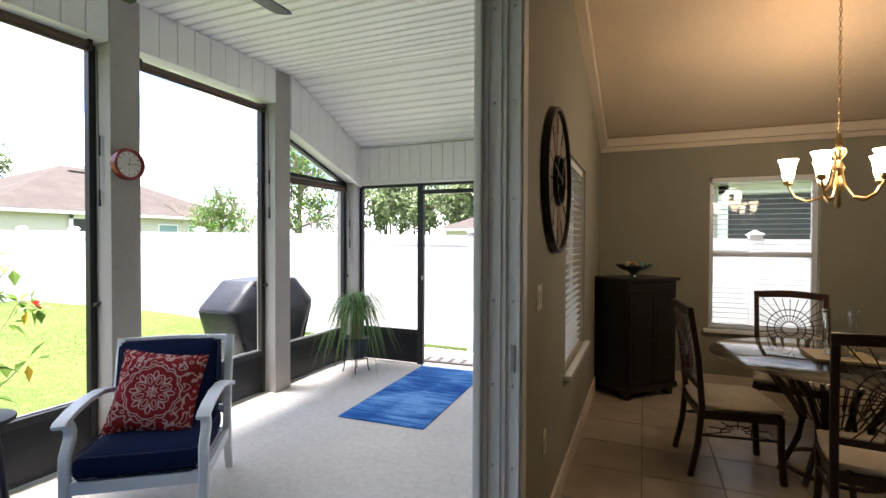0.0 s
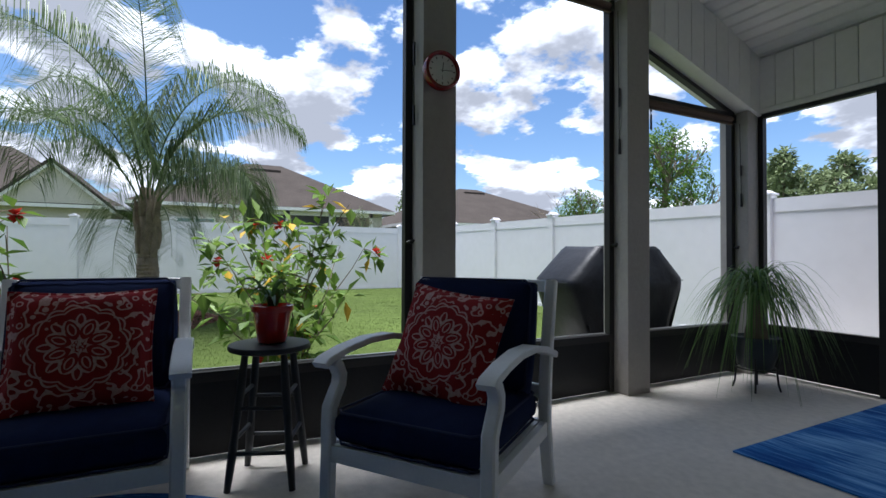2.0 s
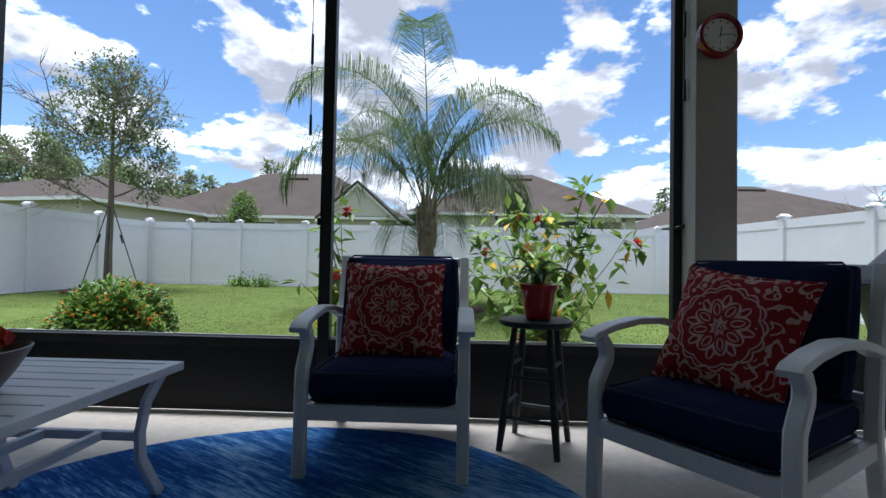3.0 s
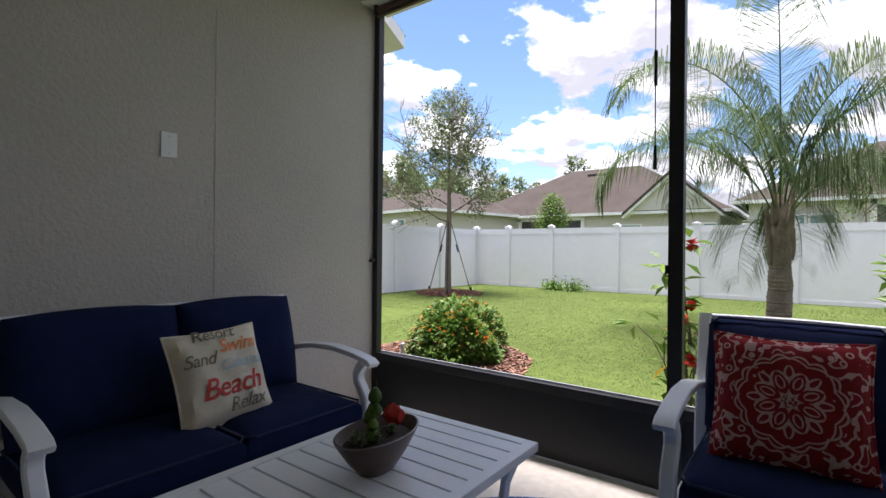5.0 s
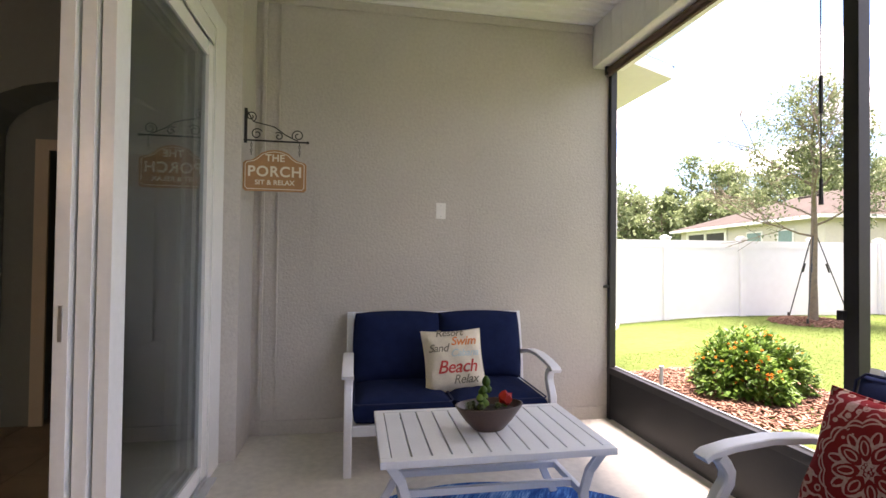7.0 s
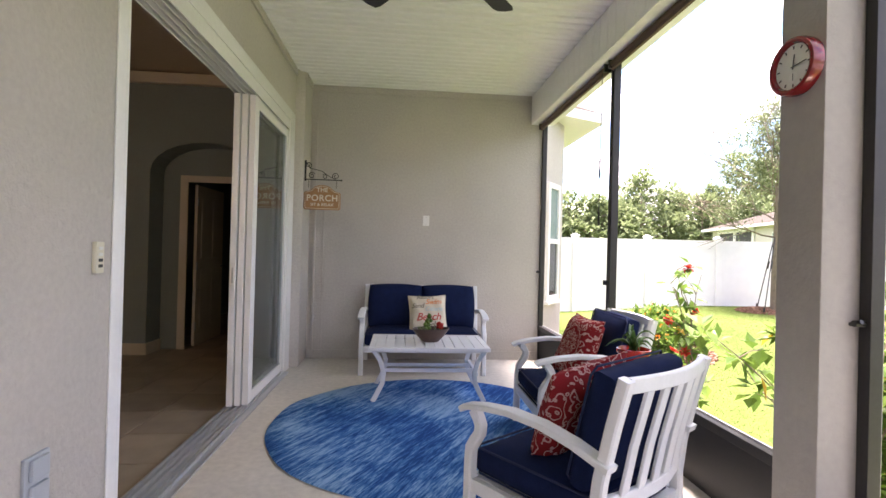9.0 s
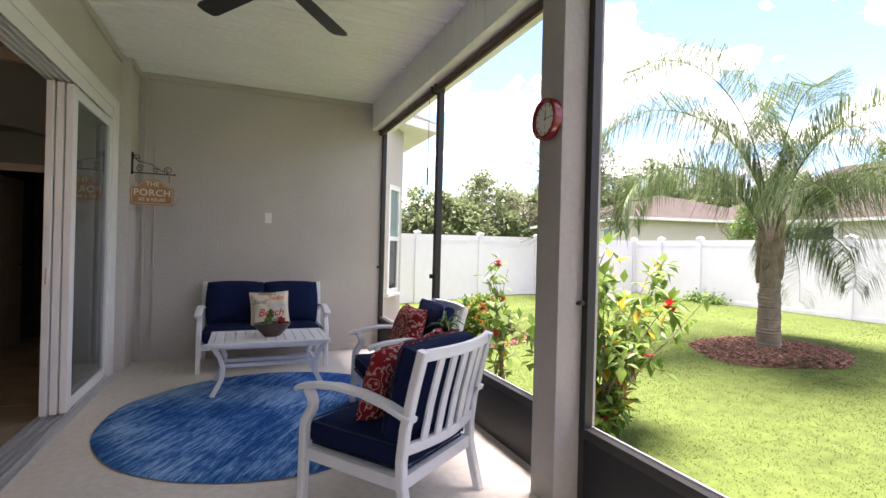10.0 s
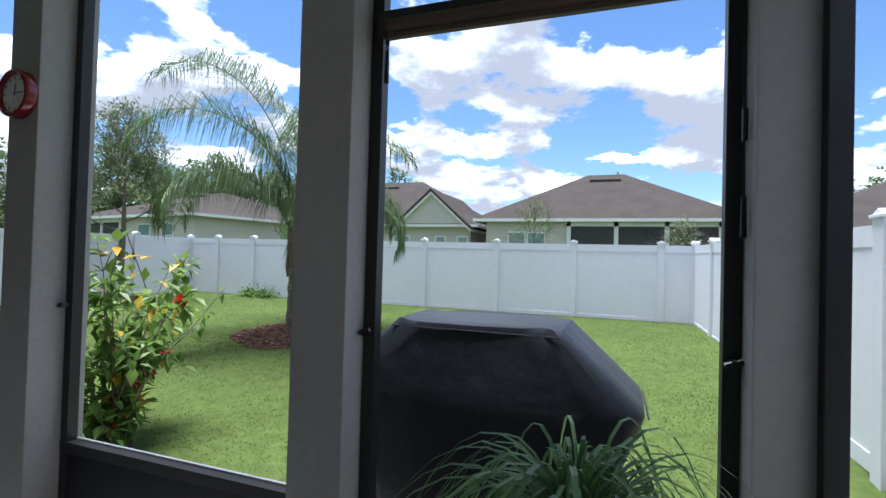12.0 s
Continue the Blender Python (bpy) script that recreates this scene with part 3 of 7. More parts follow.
end_fascia()
solid("trim_beam", bx(-2.80, XH - 0.004, YN - 0.052, YN + 0.05, 2.175, 2.213, 0.004), WHITE_TRIM, "white capping under the end beam", kind="structure")

# screened bays: bronze frames, black kick panels
ZK = 0.412


def bay(name, y0, y1, top, mids=()):
    t = thing(name, "dark bronze screen frame above a black kick panel", "screen wall", kind="structure")
    part("kick_panel", bx(XF - 0.02, XF + 0.012, y0 + 0.04, y1 - 0.04, 0.012, ZK - 0.05), KICK, t, "black aluminium kick panel")
    part("sill_rail", bx(XF - 0.03, XF + 0.022, y0, y1, ZK - 0.05, ZK, 0.003), BRONZE, t)
    part("sill_cap", bx(XF - 0.034, XF - 0.022, y0 + 0.04, y1 - 0.04, ZK, ZK + 0.008), ALU_TRACK, t)
    for a, b in ((y0, y0 + 0.045), (y1 - 0.045, y1)):
        part("post", bx(XF - 0.03, XF + 0.02, a, b, 0, top(a if a == y0 else b), 0.003), BRONZE, t)
    for y in mids:
        part("post", bx(XF - 0.032, XF + 0.024, y - 0.032, y + 0.032, 0, top(y), 0.003), BRONZE, t)
        part("latch", bx(XF + 0.024, XF + 0.05, y - 0.04, y - 0.015, 1.03, 1.07, 0.004), BLACK, t)
    for y in (y0 + 0.02, y1 - 0.02):
        bm = bmesh.new()
        rod(bm, (XF + 0.02, y, 1.05), (XF + 0.06, y, 1.05), 0.012, n=8)
        rod(bm, (XF + 0.05, y - 0.025, 1.045), (XF + 0.05, y + 0.02, 1.06), 0.008, n=6)
        part("cleat", bm, BLACK, t)
    return t


flat = lambda y: ZB - 0.012
bay("screen_1", YS + 0.002, 1.864, flat, (-0.045,))
bay("screen_2", 2.074, 3.443, flat)
b3 = bay("screen_3", 3.663, 4.843, lambda y: 2.59 - 0.335 * (y - 3.663))
part("transom_rail", bx(XF - 0.03, XF + 0.025, 3.71, 4.80, 2.16, 2.20, 0.003), BRONZE, b3)
bm = bmesh.new()
prism(bm, [(3.663, 2.565), (4.843, 2.17), (4.843, 2.205), (3.663, 2.60)], "x", XF - 0.03, XF + 0.02)
part("sloping_rail", bm, BRONZE, b3)

end = thing("screen_4", "dark bronze screened end wall with a door opening", "screen wall", kind="structure")
for a, b in ((-2.79, -2.745), (-1.98, -1.905), (-1.01, -0.935), (XH - 0.05, XH - 0.004)):
    part("post", bx(a, b, YN - 0.03, YN + 0.022, 0, 2.173, 0.003), BRONZE, end)
for a, b in ((-2.745, -1.98), (-0.935, XH - 0.05)):
    part("kick_panel", bx(a, b, YN - 0.012, YN + 0.014, 0.012, ZK - 0.05), KICK, end, "black aluminium kick panel")
    part("sill_rail", bx(a, b, YN - 0.03, YN + 0.022, ZK - 0.05, ZK, 0.003), BRONZE, end)
    part("top_rail", bx(a, b, YN - 0.026, YN + 0.02, 2.138, 2.173), BRONZE, end)
part("door_header", bx(-1.905, -1.01, YN - 0.03, YN + 0.022, 2.045, 2.095, 0.003), BRONZE, end)
part("top_rail", bx(-1.905, -1.01, YN - 0.026, YN + 0.02, 2.145, 2.173), BRONZE, end)
part("strike", bx(-1.925, -1.905, YN - 0.034, YN - 0.03, 1.02, 1.07), STEEL, end)


def screen_door():
    """The screen door, standing open outwards on its right-hand hinges."""
    t = thing("screen_door", "dark bronze framed screen door standing open outwards", "door", pose(-1.02, YN + 0.035, 0, 0, 0, -62 + 180))
    w, h = 0.82, 2.03
    for a, b in ((0.0, 0.055), (w - 0.055, w)):
        part("stile", bx(a, b, -0.014, 0.014, 0.02, h, 0.003), BRONZE, t)
    for a, b in ((0.02, 0.14), (0.70, 0.735), (1.0, 1.05), (h - 0.055, h)):
        part("rail", bx(0.055, w - 0.055, -0.012, 0.012, a, b, 0.003), BRONZE, t)
    part("kick_plate", bx(0.055, w - 0.055, -0.006, 0.006, 0.14, 0.70), mat("grey_door_panel", (0.30, 0.31, 0.32), 0.6, var=0.06), t, "grey lower panel")
    m = bpy.data.materials.new("insect_mesh")
    m.use_nodes = True
    nt = m.node_tree
    ms, tr = nt.nodes.new("ShaderNodeMixShader"), nt.nodes.new("ShaderNodeBsdfTransparent")
    nt.nodes["Principled BSDF"].inputs["Base Color"].default_value = (0.33, 0.34, 0.35, 1)
    ms.inputs[0].default_value = 0.55
    nt.links.new(tr.outputs[0], ms.inputs[1]); nt.links.new(nt.nodes["Principled BSDF"].outputs[0], ms.inputs[2])
    nt.links.new(ms.outputs[0], nt.nodes["Material Output"].inputs["Surface"])
    part("mesh_pane", bx(0.055, w - 0.055, -0.002, 0.002, 0.735, h - 0.055), m, t, "fine grey insect mesh")
    for sgn in (-1, 1):
        bm = bmesh.new()
        rod(bm, (w - 0.03, 0.012 * sgn, 1.02), (w - 0.03, 0.06 * sgn, 1.02), 0.009, n=8)
        rod(bm, (w - 0.035, 0.055 * sgn, 1.02), (w - 0.14, 0.055 * sgn, 1.015), 0.008, n=8)
        part("handle", bm, BLACK, t, "black lever handle")
    bm = bmesh.new()
    rod(bm, (0.10, 0.03, 1.12), (0.34, 0.03, 1.12), 0.012, n=10)
    part("closer", bm, STEEL, t, "slim pneumatic door closer")


screen_door()

# sliding glass door of the house
sl = thing("door_1", "white framed sliding glass door, its panels stacked open", "sliding door", kind="structure")
DX0, DX1 = XH - 0.035, XI + 0.015
for a, b, z0, z1 in ((-1.52, -1.31, 0, 2.655), (1.575, 1.64, 0, 2.655), (-1.31, 1.575, 2.55, 2.655)):
    part("exterior_trim", bx(XH - 0.008, XH - 0.001, a, b, z0, z1, 0.004), WHITE_TRIM, sl)
part("head", bx(XH, XI + 0.01, -1.335, 1.605, 2.50, 2.565), WHITE_TRIM, sl)
part("jamb", bx(XH, XI + 0.01, -1.335, -1.30, 0, 2.50), WHITE_TRIM, sl)
part("jamb", bx(-0.052, XI + 0.035, 1.537, 1.609, 0, 2.50), WHITE_TRIM, sl)
part("outer_stop", bx(-0.078, -0.052, 1.500, 1.537, 0.012, 2.50, 0.005), WHITE_TRIM, sl, "white outer stop of the door frame")
for x in (-0.036, 0.016, 0.036, 0.092):
    part("track_fin", bx(x - 0.005, x + 0.005, 1.526, 1.537, 0.03, 2.50, 0.002), WHITE_TRIM, sl, "white ribbed channel")
for x in (-0.10, -0.062, -0.018, 0.026, 0.066):
    part("track_fin", bx(x - 0.004, x + 0.004, -1.30, 1.56, 2.45, 2.50, 0.001), WHITE_TRIM, sl, "white ribbed channel")
    part("floor_track", bx(x - 0.005, x + 0.005, -1.30, 1.56, 0.012, 0.032, 0.001), ALU_TRACK, sl, "aluminium floor rail")
for x in (-0.012, 0.068):
    for z in (0.28, 0.61, 0.928, 1.256, 1.648, 2.02, 2.38):
        bm = bmesh.new()
        rod(bm, (x, 1.538, z), (x, 1.532, z), 0.006, n=8)
        part("screw", bm, STEEL, sl)
part("threshold", bx(XH - 0.05, XI + 0.02, -1.335, 1.597, 0.0, 0.012, 0.003), ALU_TRACK, sl, "worn aluminium threshold")
part("strike", bx(0.058, 0.078, 1.528, 1.5365, 0.985, 1.09, 0.002), STEEL, sl, "small steel strike plate")
for i, (x, y1) in enumerate(((-0.076, -0.19), (-0.022, -0.175), (0.032, -0.155))):
    y0 = -1.298 + 0.02 * i
    pn = part("panel", bx(x - 0.022, x + 0.022, y0, y0 + 0.075, 0.034, 2.44, 0.003), WHITE_TRIM, sl, "white sliding door panel")
    part("stile", bx(x - 0.022, x + 0.022, y1 - 0.105, y1, 0.034, 2.44, 0.003), WHITE_TRIM, pn)
    part("rail", bx(x - 0.016, x + 0.016, y0 + 0.075, y1 - 0.105, 0.034, 0.12, 0.003), WHITE_TRIM, pn)
    part("rail", bx(x - 0.016, x + 0.016, y0 + 0.075, y1 - 0.105, 2.36, 2.44, 0.003), WHITE_TRIM, pn)
    part("pane", bx(x - 0.004, x + 0.004, y0 + 0.075, y1 - 0.105, 0.12, 2.36), TINT_GLASS, pn, "tinted glass pane")
part("latch", bx(0.026, 0.038, -0.157, -0.151, 0.98, 1.10, 0.002), STEEL, sl)

# ---- house interior ----
IX1, IY1, IY0 = 5.2, 5.35, -6.2
solid("floor_house", bx(XI, IX1 + 0.2, IY0, IY1 + 0.15, -0.14, -0.006), GROUT, "grey-brown tile grout bed indoors", kind="structure")
bm = bmesh.new()   # dining end wall with a window
box(bm, XI, 1.15, IY1, IY1 + 0.18, 0, 3.3)
box(bm, 2.08, IX1 + 0.2, IY1, IY1 + 0.18, 0, 3.3)
box(bm, 1.15, 2.08, IY1, IY1 + 0.18, 0, 0.60)
box(bm, 1.15, 2.08, IY1, IY1 + 0.18, 2.14, 3.3)
solid("wall_north", bm, SAGE, "sage green painted dining room wall", kind="structure")
bm = bmesh.new()   # paint skin on the inner side of the house wall
for a, b, z0, z1 in ((-2.2, -1.36, 0, 3.3), (1.612, 2.80, 0, 3.3), (-1.36, 1.612, 2.58, 3.3), (2.80, 3.86, 0, 0.66), (2.80, 3.86, 2.06, 3.3), (3.86, IY1, 0, 3.3)):
    box(bm, XI, XI + 0.012, a, b, z0, z1)
solid("wall_west_inside", bm, SAGE, "sage green painted inner wall", kind="structure")
solid("wall_far", bx(IX1, IX1 + 0.15, IY0, IY1, 0, 3.5), SAGE, "plain sage inner wall across the room", kind="structure")
bm = bmesh.new()   # sloping ceiling over the dining end, flat over the rest
prism(bm, [(IY1 + 0.02, 2.60), (2.95, 3.22), (IY0, 3.22), (IY0, 3.45), (IY1 + 0.02, 3.45)], "x", XI, IX1 + 0.1)
solid("ceiling_house", bm, CEIL_IN, "cream painted ceiling sloping down over the dining end", kind="structure")


def moulding(name, pts, label, h=0.11, d=0.09):
    sec = [(0, 0), (d, 0), (d, -0.02), (0.45 * d, -0.35 * h), (0.2 * d, -0.85 * h), (0.15 * d, -h), (0, -h)]
    bm = bmesh.new()
    sweep(bm, pts, sec)
    return solid(name, bm, CROWN, label, kind="structure")


bm = bmesh.new()
box(bm, XI + 0.012, IX1, IY1 - 0.075, IY1, 2.51, 2.60, 0.012)
box(bm, XI + 0.012, IX1, IY1 - 0.03, IY1, 2.46, 2.51, 0.006)
prism(bm, [(2.95, 3.10), (IY1 - 0.075, 2.495), (IY1 - 0.075, 2.60), (2.95, 3.22)], "x", XI + 0.012, XI + 0.085)
box(bm, XI + 0.012, XI + 0.085, -2.08, 2.95, 3.10, 3.22)
solid("crown_moulding", bm, CROWN, "cream crown moulding along the ceiling", kind="structure")
bm = bmesh.new()
box(bm, XI + 0.012, XI + 0.028, 1.62, IY1, 0, 0.13, 0.004)
box(bm, XI + 0.028, IX1, IY1 - 0.016, IY1, 0, 0.13, 0.004)
solid("baseboard", bm, CROWN, "cream painted baseboard", kind="structure")


def house_window(name, axis, at, a0, a1, z0, z1, depth, out):
    """A double-hung window with a blind: runs along axis at the given plane, frame set into the wall, out points outdoors."""
    t = thing(name, "white framed double-hung window with half-open white blinds", "window", kind="structure")

    def pc(nm, u0, u1, d0, d1, w0, w1, m, bev=0.003, lab=""):
        d0, d1 = at + out * d0, at + out * d1
        d0, d1 = min(d0, d1), max(d0, d1)
        b = bx(u0, u1, d0, d1, w0, w1, bevel=bev) if axis == "x" else bx(d0, d1, u0, u1, w0, w1, bevel=bev)
        return part(nm, b, m, t, lab)
    zm = (z0 + z1) / 2 - 0.01
    for u0, u1 in ((a0, a0 + 0.045), (a1 - 0.045, a1)):
        pc("window_frame", u0, u1, 0.08, 0.13, z0, z1, WHITE_TRIM)
    for w0, w1 in ((z0, z0 + 0.05), (z1 - 0.05, z1), (zm - 0.025, zm + 0.025)):
        pc("window_frame", a0 + 0.045, a1 - 0.045, 0.08, 0.13, w0, w1, WHITE_TRIM)
    for w0, w1 in ((z0 + 0.05, zm - 0.025), (zm + 0.025, z1 - 0.05)):
        p = pc("pane", a0 + 0.045, a1 - 0.045, 0.10, 0.106, w0, w1, GLASS, 0)
        p.visible_shadow = False
    pc("window_sill", a0 - 0.05, a1 + 0.05, -0.055, 0.075, z0 - 0.035, z0, WHITE_TRIM, 0.006)
    pc("blind_rail", a0 + 0.02, a1 - 0.02, 0.01, 0.06, z1 - 0.05, z1 - 0.002, BLIND)
    n = int((z1 - z0 - 0.07) / 0.05)
    for i in range(n):
        z = z1 - 0.075 - i * 0.05
        bm = bx(a0 + 0.025, a1 - 0.025, -0.02, 0.02, -0.0015, 0.0015) if axis == "x" else bx(-0.02, 0.02, a0 + 0.025, a1 - 0.025, -0.0015, 0.0015)
        s = part("slat", bm, BLIND, t)
        off = at + out * 0.035
        s.matrix_local = pose(0, off, z, -3 * out) if axis == "x" else pose(off, 0, z, 0, 3 * out)
    pc("bottom_rail", a0 + 0.025, a1 - 0.025, 0.02, 0.05, z0 + 0.012, z0 + 0.03, BLIND)
    return t


house_window("window_1", "x", IY1, 1.15, 2.08, 0.60, 2.14, 0.18, 1)
house_window("window_2", "y", XI, 2.80, 3.86, 0.66, 2.06, 0.17, -1)

# hall wall with an arch and a door behind it
HY = -2.1
bm = bmesh.new()
arch = [(2.0, 0), (1.62, 0), (1.62, 2.10)]
for i in range(13):
    a = math.pi * i / 12
    arch.append((1.02 + 0.60 * math.cos(a), 2.10 + 0.34 * math.sin(a)))
arch += [(0.42, 0), (XI, 0), (XI, 3.2), (2.0, 3.2)]
prism(bm, arch, "y", HY - 0.32, HY)
solid("wall_hall", bm, BLUEGREY, "blue-grey hall wall with an arched opening", kind="structure")
bm = bmesh.new()
box(bm, 1.40, 2.2, HY - 0.50, HY - 0.325, 0, 3.2)
box(bm, XI, 0.42, HY - 0.50, HY - 0.325, 0, 3.2)
box(bm, 0.42, 1.40, HY - 0.50, HY - 0.325, 2.06, 3.2)
solid("wall_passage", bm, BLUEGREY, "blue-grey wall with a doorway behind the arch", kind="structure")
solid("wall_hall_side", bx(2.0, 2.2, IY0, HY - 0.51, 0, 3.2), BLUEGREY, "plain blue-grey hall wall", kind="structure")
solid("wall_end", bx(XI, IX1, IY0, IY0 + 0.15, 0, 3.2), mat("tan_wall_paint", (0.30, 0.25, 0.18), 0.8, var=0.05, scale=2.0), "tan painted wall at the end of the house", kind="structure")
solid("wall_west_back", bx(XI - 0.16, XI, IY0, -2.2, 0, 3.3), SAGE, "plain inner wall beyond the porch", kind="structure")
bm = bmesh.new()
box(bm, XI + 0.012, 2.07, HY - 0.0, HY + 0.08, 3.08, 3.2, 0.012)
box(bm, 2.0, 2.08, -4.0, HY + 0.08, 3.08, 3.2, 0.012)
solid("crown_hall", bm, CROWN, "cream crown moulding over the arch", kind="structure")
bm = bmesh.new()
box(bm, 1.62, 2.016, HY, HY + 0.016, 0, 0.13, 0.004)
box(bm, 1.604, 1.62, HY - 0.32, HY + 0.016, 0, 0.13, 0.004)
box(bm, 2.2, 4.6, IY0 + 0.15, IY0 + 0.166, 0, 0.13, 0.004)
solid("baseboard_hall", bm, CROWN, "cream painted baseboard of the hall", kind="structure")

dr = thing("door_2", "white panelled door standing open in the passage", "door", kind="structure")
for a, b, z0, z1 in ((1.33, 1.42, 0, 2.10), (0.40, 0.49, 0, 2.10), (0.49, 1.33, 2.02, 2.10)):
    part("casing", bx(a, b, HY - 0.325, HY - 0.305, z0, z1, 0.004), CROWN, dr)
lf = part("leaf", bx(0, 0.80, -0.018, 0.018, 0.01, 2.01, 0.003), CROWN, dr, "white door leaf")
lf.matrix_local = pose(1.31, HY - 0.50, 0, 0, 0, 180 + 88)
for z0, z1 in ((0.22, 0.95), (1.10, 1.85)):
    for x0 in (0.12, 0.45):
        part("panel", bx(x0, x0 + 0.24, 0.018, 0.024, z0, z1, 0.004), CROWN, lf)
        part("panel", bx(x0, x0 + 0.24, -0.024, -0.018, z0, z1, 0.004), CROWN, lf)
bm = bmesh.new()
rod(bm, (0.74, -0.07, 0.98), (0.74, 0.07, 0.98), 0.012, n=8)
rod(bm, (0.74, 0.06, 0.98), (0.64, 0.065, 0.98), 0.009, n=8)
rod(bm, (0.74, -0.06, 0.98), (0.64, -0.065, 0.98), 0.009, n=8)
part("handle", bm, BLACK, lf, "dark lever handle")
for z in (0.25, 1.0, 1.8):
    part("hinge", bx(-0.012, 0.012, -0.03, -0.018, z - 0.05, z + 0.05), STEEL, lf)

vent = thing("ceiling_vent", "brown slatted air vent in the house ceiling", "vent", pose(0.62, -0.55, 3.216))
part("frame", bx(-0.20, 0.20, -0.10, 0.10, -0.012, 0.004, 0.003), CROWN, vent)
for i in range(7):
    part("slat", bx(-0.17, 0.17, -0.075 + i * 0.023, -0.065 + i * 0.023, -0.018, -0.012), DARKWOOD, vent)
# ---- yard ----
def ground_z(x, y):
    d = math.hypot(x + 7.15, y - 0.2)
    f = max(0.0, min(1.0, (-x - 3.1) / 5.5))
    z = -0.06 + 0.24 * f * f * (3 - 2 * f) + 0.05 * math.exp(-(d / 1.2) ** 2)
    return z + 0.012 * noise.noise((x * 0.6, y * 0.6, 0))


def ground():
    bm = bmesh.new()
    xs = [-900, -300, -120, -60, -34] + [-26 + 0.5 * i for i in range(47)] + [-2.6] + [6, 20, 60, 200, 900]
    ys = [-900, -300, -100, -40, -22] + [-14 + 0.5 * i for i in range(45)] + [12, 25, 60, 200, 900]
    g = [[bm.verts.new((x, y, ground_z(x, y) if x < -2.7 or y > 5.3 else -0.2)) for y in ys] for x in xs]
    for i in range(len(xs) - 1):
        for j in range(len(ys) - 1):
            bm.faces.new((g[i][j], g[i + 1][j], g[i + 1][j + 1], g[i][j + 1]))
    solid("ground", bm, GRASS_GROUND, "mown green lawn with worn sandy spots", kind="structure", smooth=True)


ground()


def blades(name, x0, x1, y0, y1, count, h, label, seed):
    rng = random.Random(seed)
    vs, fs = [], []
    for _ in range(count):
        x, y = rng.uniform(x0, x1), rng.uniform(y0, y1)
        if math.hypot(x + 7.15, y - 0.2) < 0.85 or (x > -3.06 and y < 5.1):
            continue
        if noise.noise((x * 0.9, y * 0.9, 4)) < -0.62:
            continue
        z, a, hh = ground_z(x, y) - 0.01, rng.uniform(0, 6.28), h * rng.uniform(0.5, 1.3)
        w, lean = 0.0045 + 0.004 * rng.random(), hh * rng.uniform(0.5, 1.5)
        ca, sa, b = math.cos(a), math.sin(a), rng.uniform(0, 6.28)
        k = len(vs)
        vs += [(x - ca * w, y - sa * w, z), (x + ca * w, y + sa * w, z), (x + lean * math.cos(b), y + lean * math.sin(b), z + hh)]
        fs.append((k, k + 1, k + 2))
    me = bpy.data.meshes.new(name)
    me.from_pydata(vs, [], fs)
    me.materials.append(GRASS_BLADE)
    tagged(new(name, me), label, "grass", kind="stuff")


blades("grass", -6.6, -3.05, -4.5, 5.8, 130000, 0.018, "short bright green lawn grass beside the porch", 3)
blades("grass", -11.7, -6.6, -6.8, 5.8, 130000, 0.018, "short green lawn grass out to the fence", 4)


# ---- fence ----
FX, FYN, FYS = -11.8, 5.90, -6.88


def fence_run(name, p, q, stops, label, foot, top):
    """Vinyl privacy fence from p to q with posts at the given shares of its length; foot and top give the heights at both ends."""
    p, q = Vector((*p, 0)), Vector((*q, 0))
    d = (q - p)
    L = d.length
    ang = math.degrees(math.atan2(d.y, d.x))
    t = thing(name, label, "fence", pose(p.x, p.y, 0, 0, 0, ang))

    def zf(x):
        return foot[0] + (foot[1] - foot[0]) * x / L

    def zt(x):
        return top[0] + (top[1] - top[0]) * x / L
    xs = [L * k for k in stops]
    for x in xs:
        post = part("post", bx(x - 0.065, x + 0.065, -0.065, 0.065, zf(x) - 0.1, zt(x) - 0.03, 0.008), VINYL, t)
        c = bmesh.new()
        box(c, x - 0.08, x + 0.08, -0.08, 0.08, zt(x) - 0.03, zt(x) - 0.006, 0.006)
        prism(c, [(x - 0.066, zt(x) - 0.006), (x + 0.066, zt(x) - 0.006), (x, zt(x) + 0.03)], "y", -0.066, 0.066)
        part("cap", c, VINYL, post)
    for a, b in zip(xs, xs[1:]):
        a, b = a + 0.065, b - 0.065
        for nm, w, lo, hi in (("panel", 0.020, (zf, 0.12), (zt, -0.20)), ("rail", 0.027, (zt, -0.205), (zt, -0.065)), ("rail", 0.027, (zf, 0.02), (zf, 0.14))):
            m = bmesh.new()
            prism(m, [(a, lo[0](a) + lo[1]), (b, lo[0](b) + lo[1]), (b, hi[0](b) + hi[1]), (a, hi[0](a) + hi[1])], "y", -w, w)
            part(nm, m, VINYL, t)


fence_run("fence", (FX, FYS), (FX, FYN), [(y - FYS) / (FYN - FYS) for y in (-6.88, -5.88, -4.66, -3.05, -1.40, 0.26, 1.97, 3.62, 5.29, 5.90)], "tall white vinyl privacy fence behind the lawn", (0.14, 0.10), (1.745, 1.745))
fence_run("fence", (FX, FYN), (3.4, 6.28), [i / 9 for i in range(10)], "tall white vinyl privacy fence beside the house", (0.10, -0.10), (1.745, 1.57))
fence_run("fence", (FX, FYS), (-3.4, FYS + 0.1), [i / 5 for i in range(6)], "tall white vinyl privacy fence across the side yard", (0.14, -0.05), (1.745, 1.70))


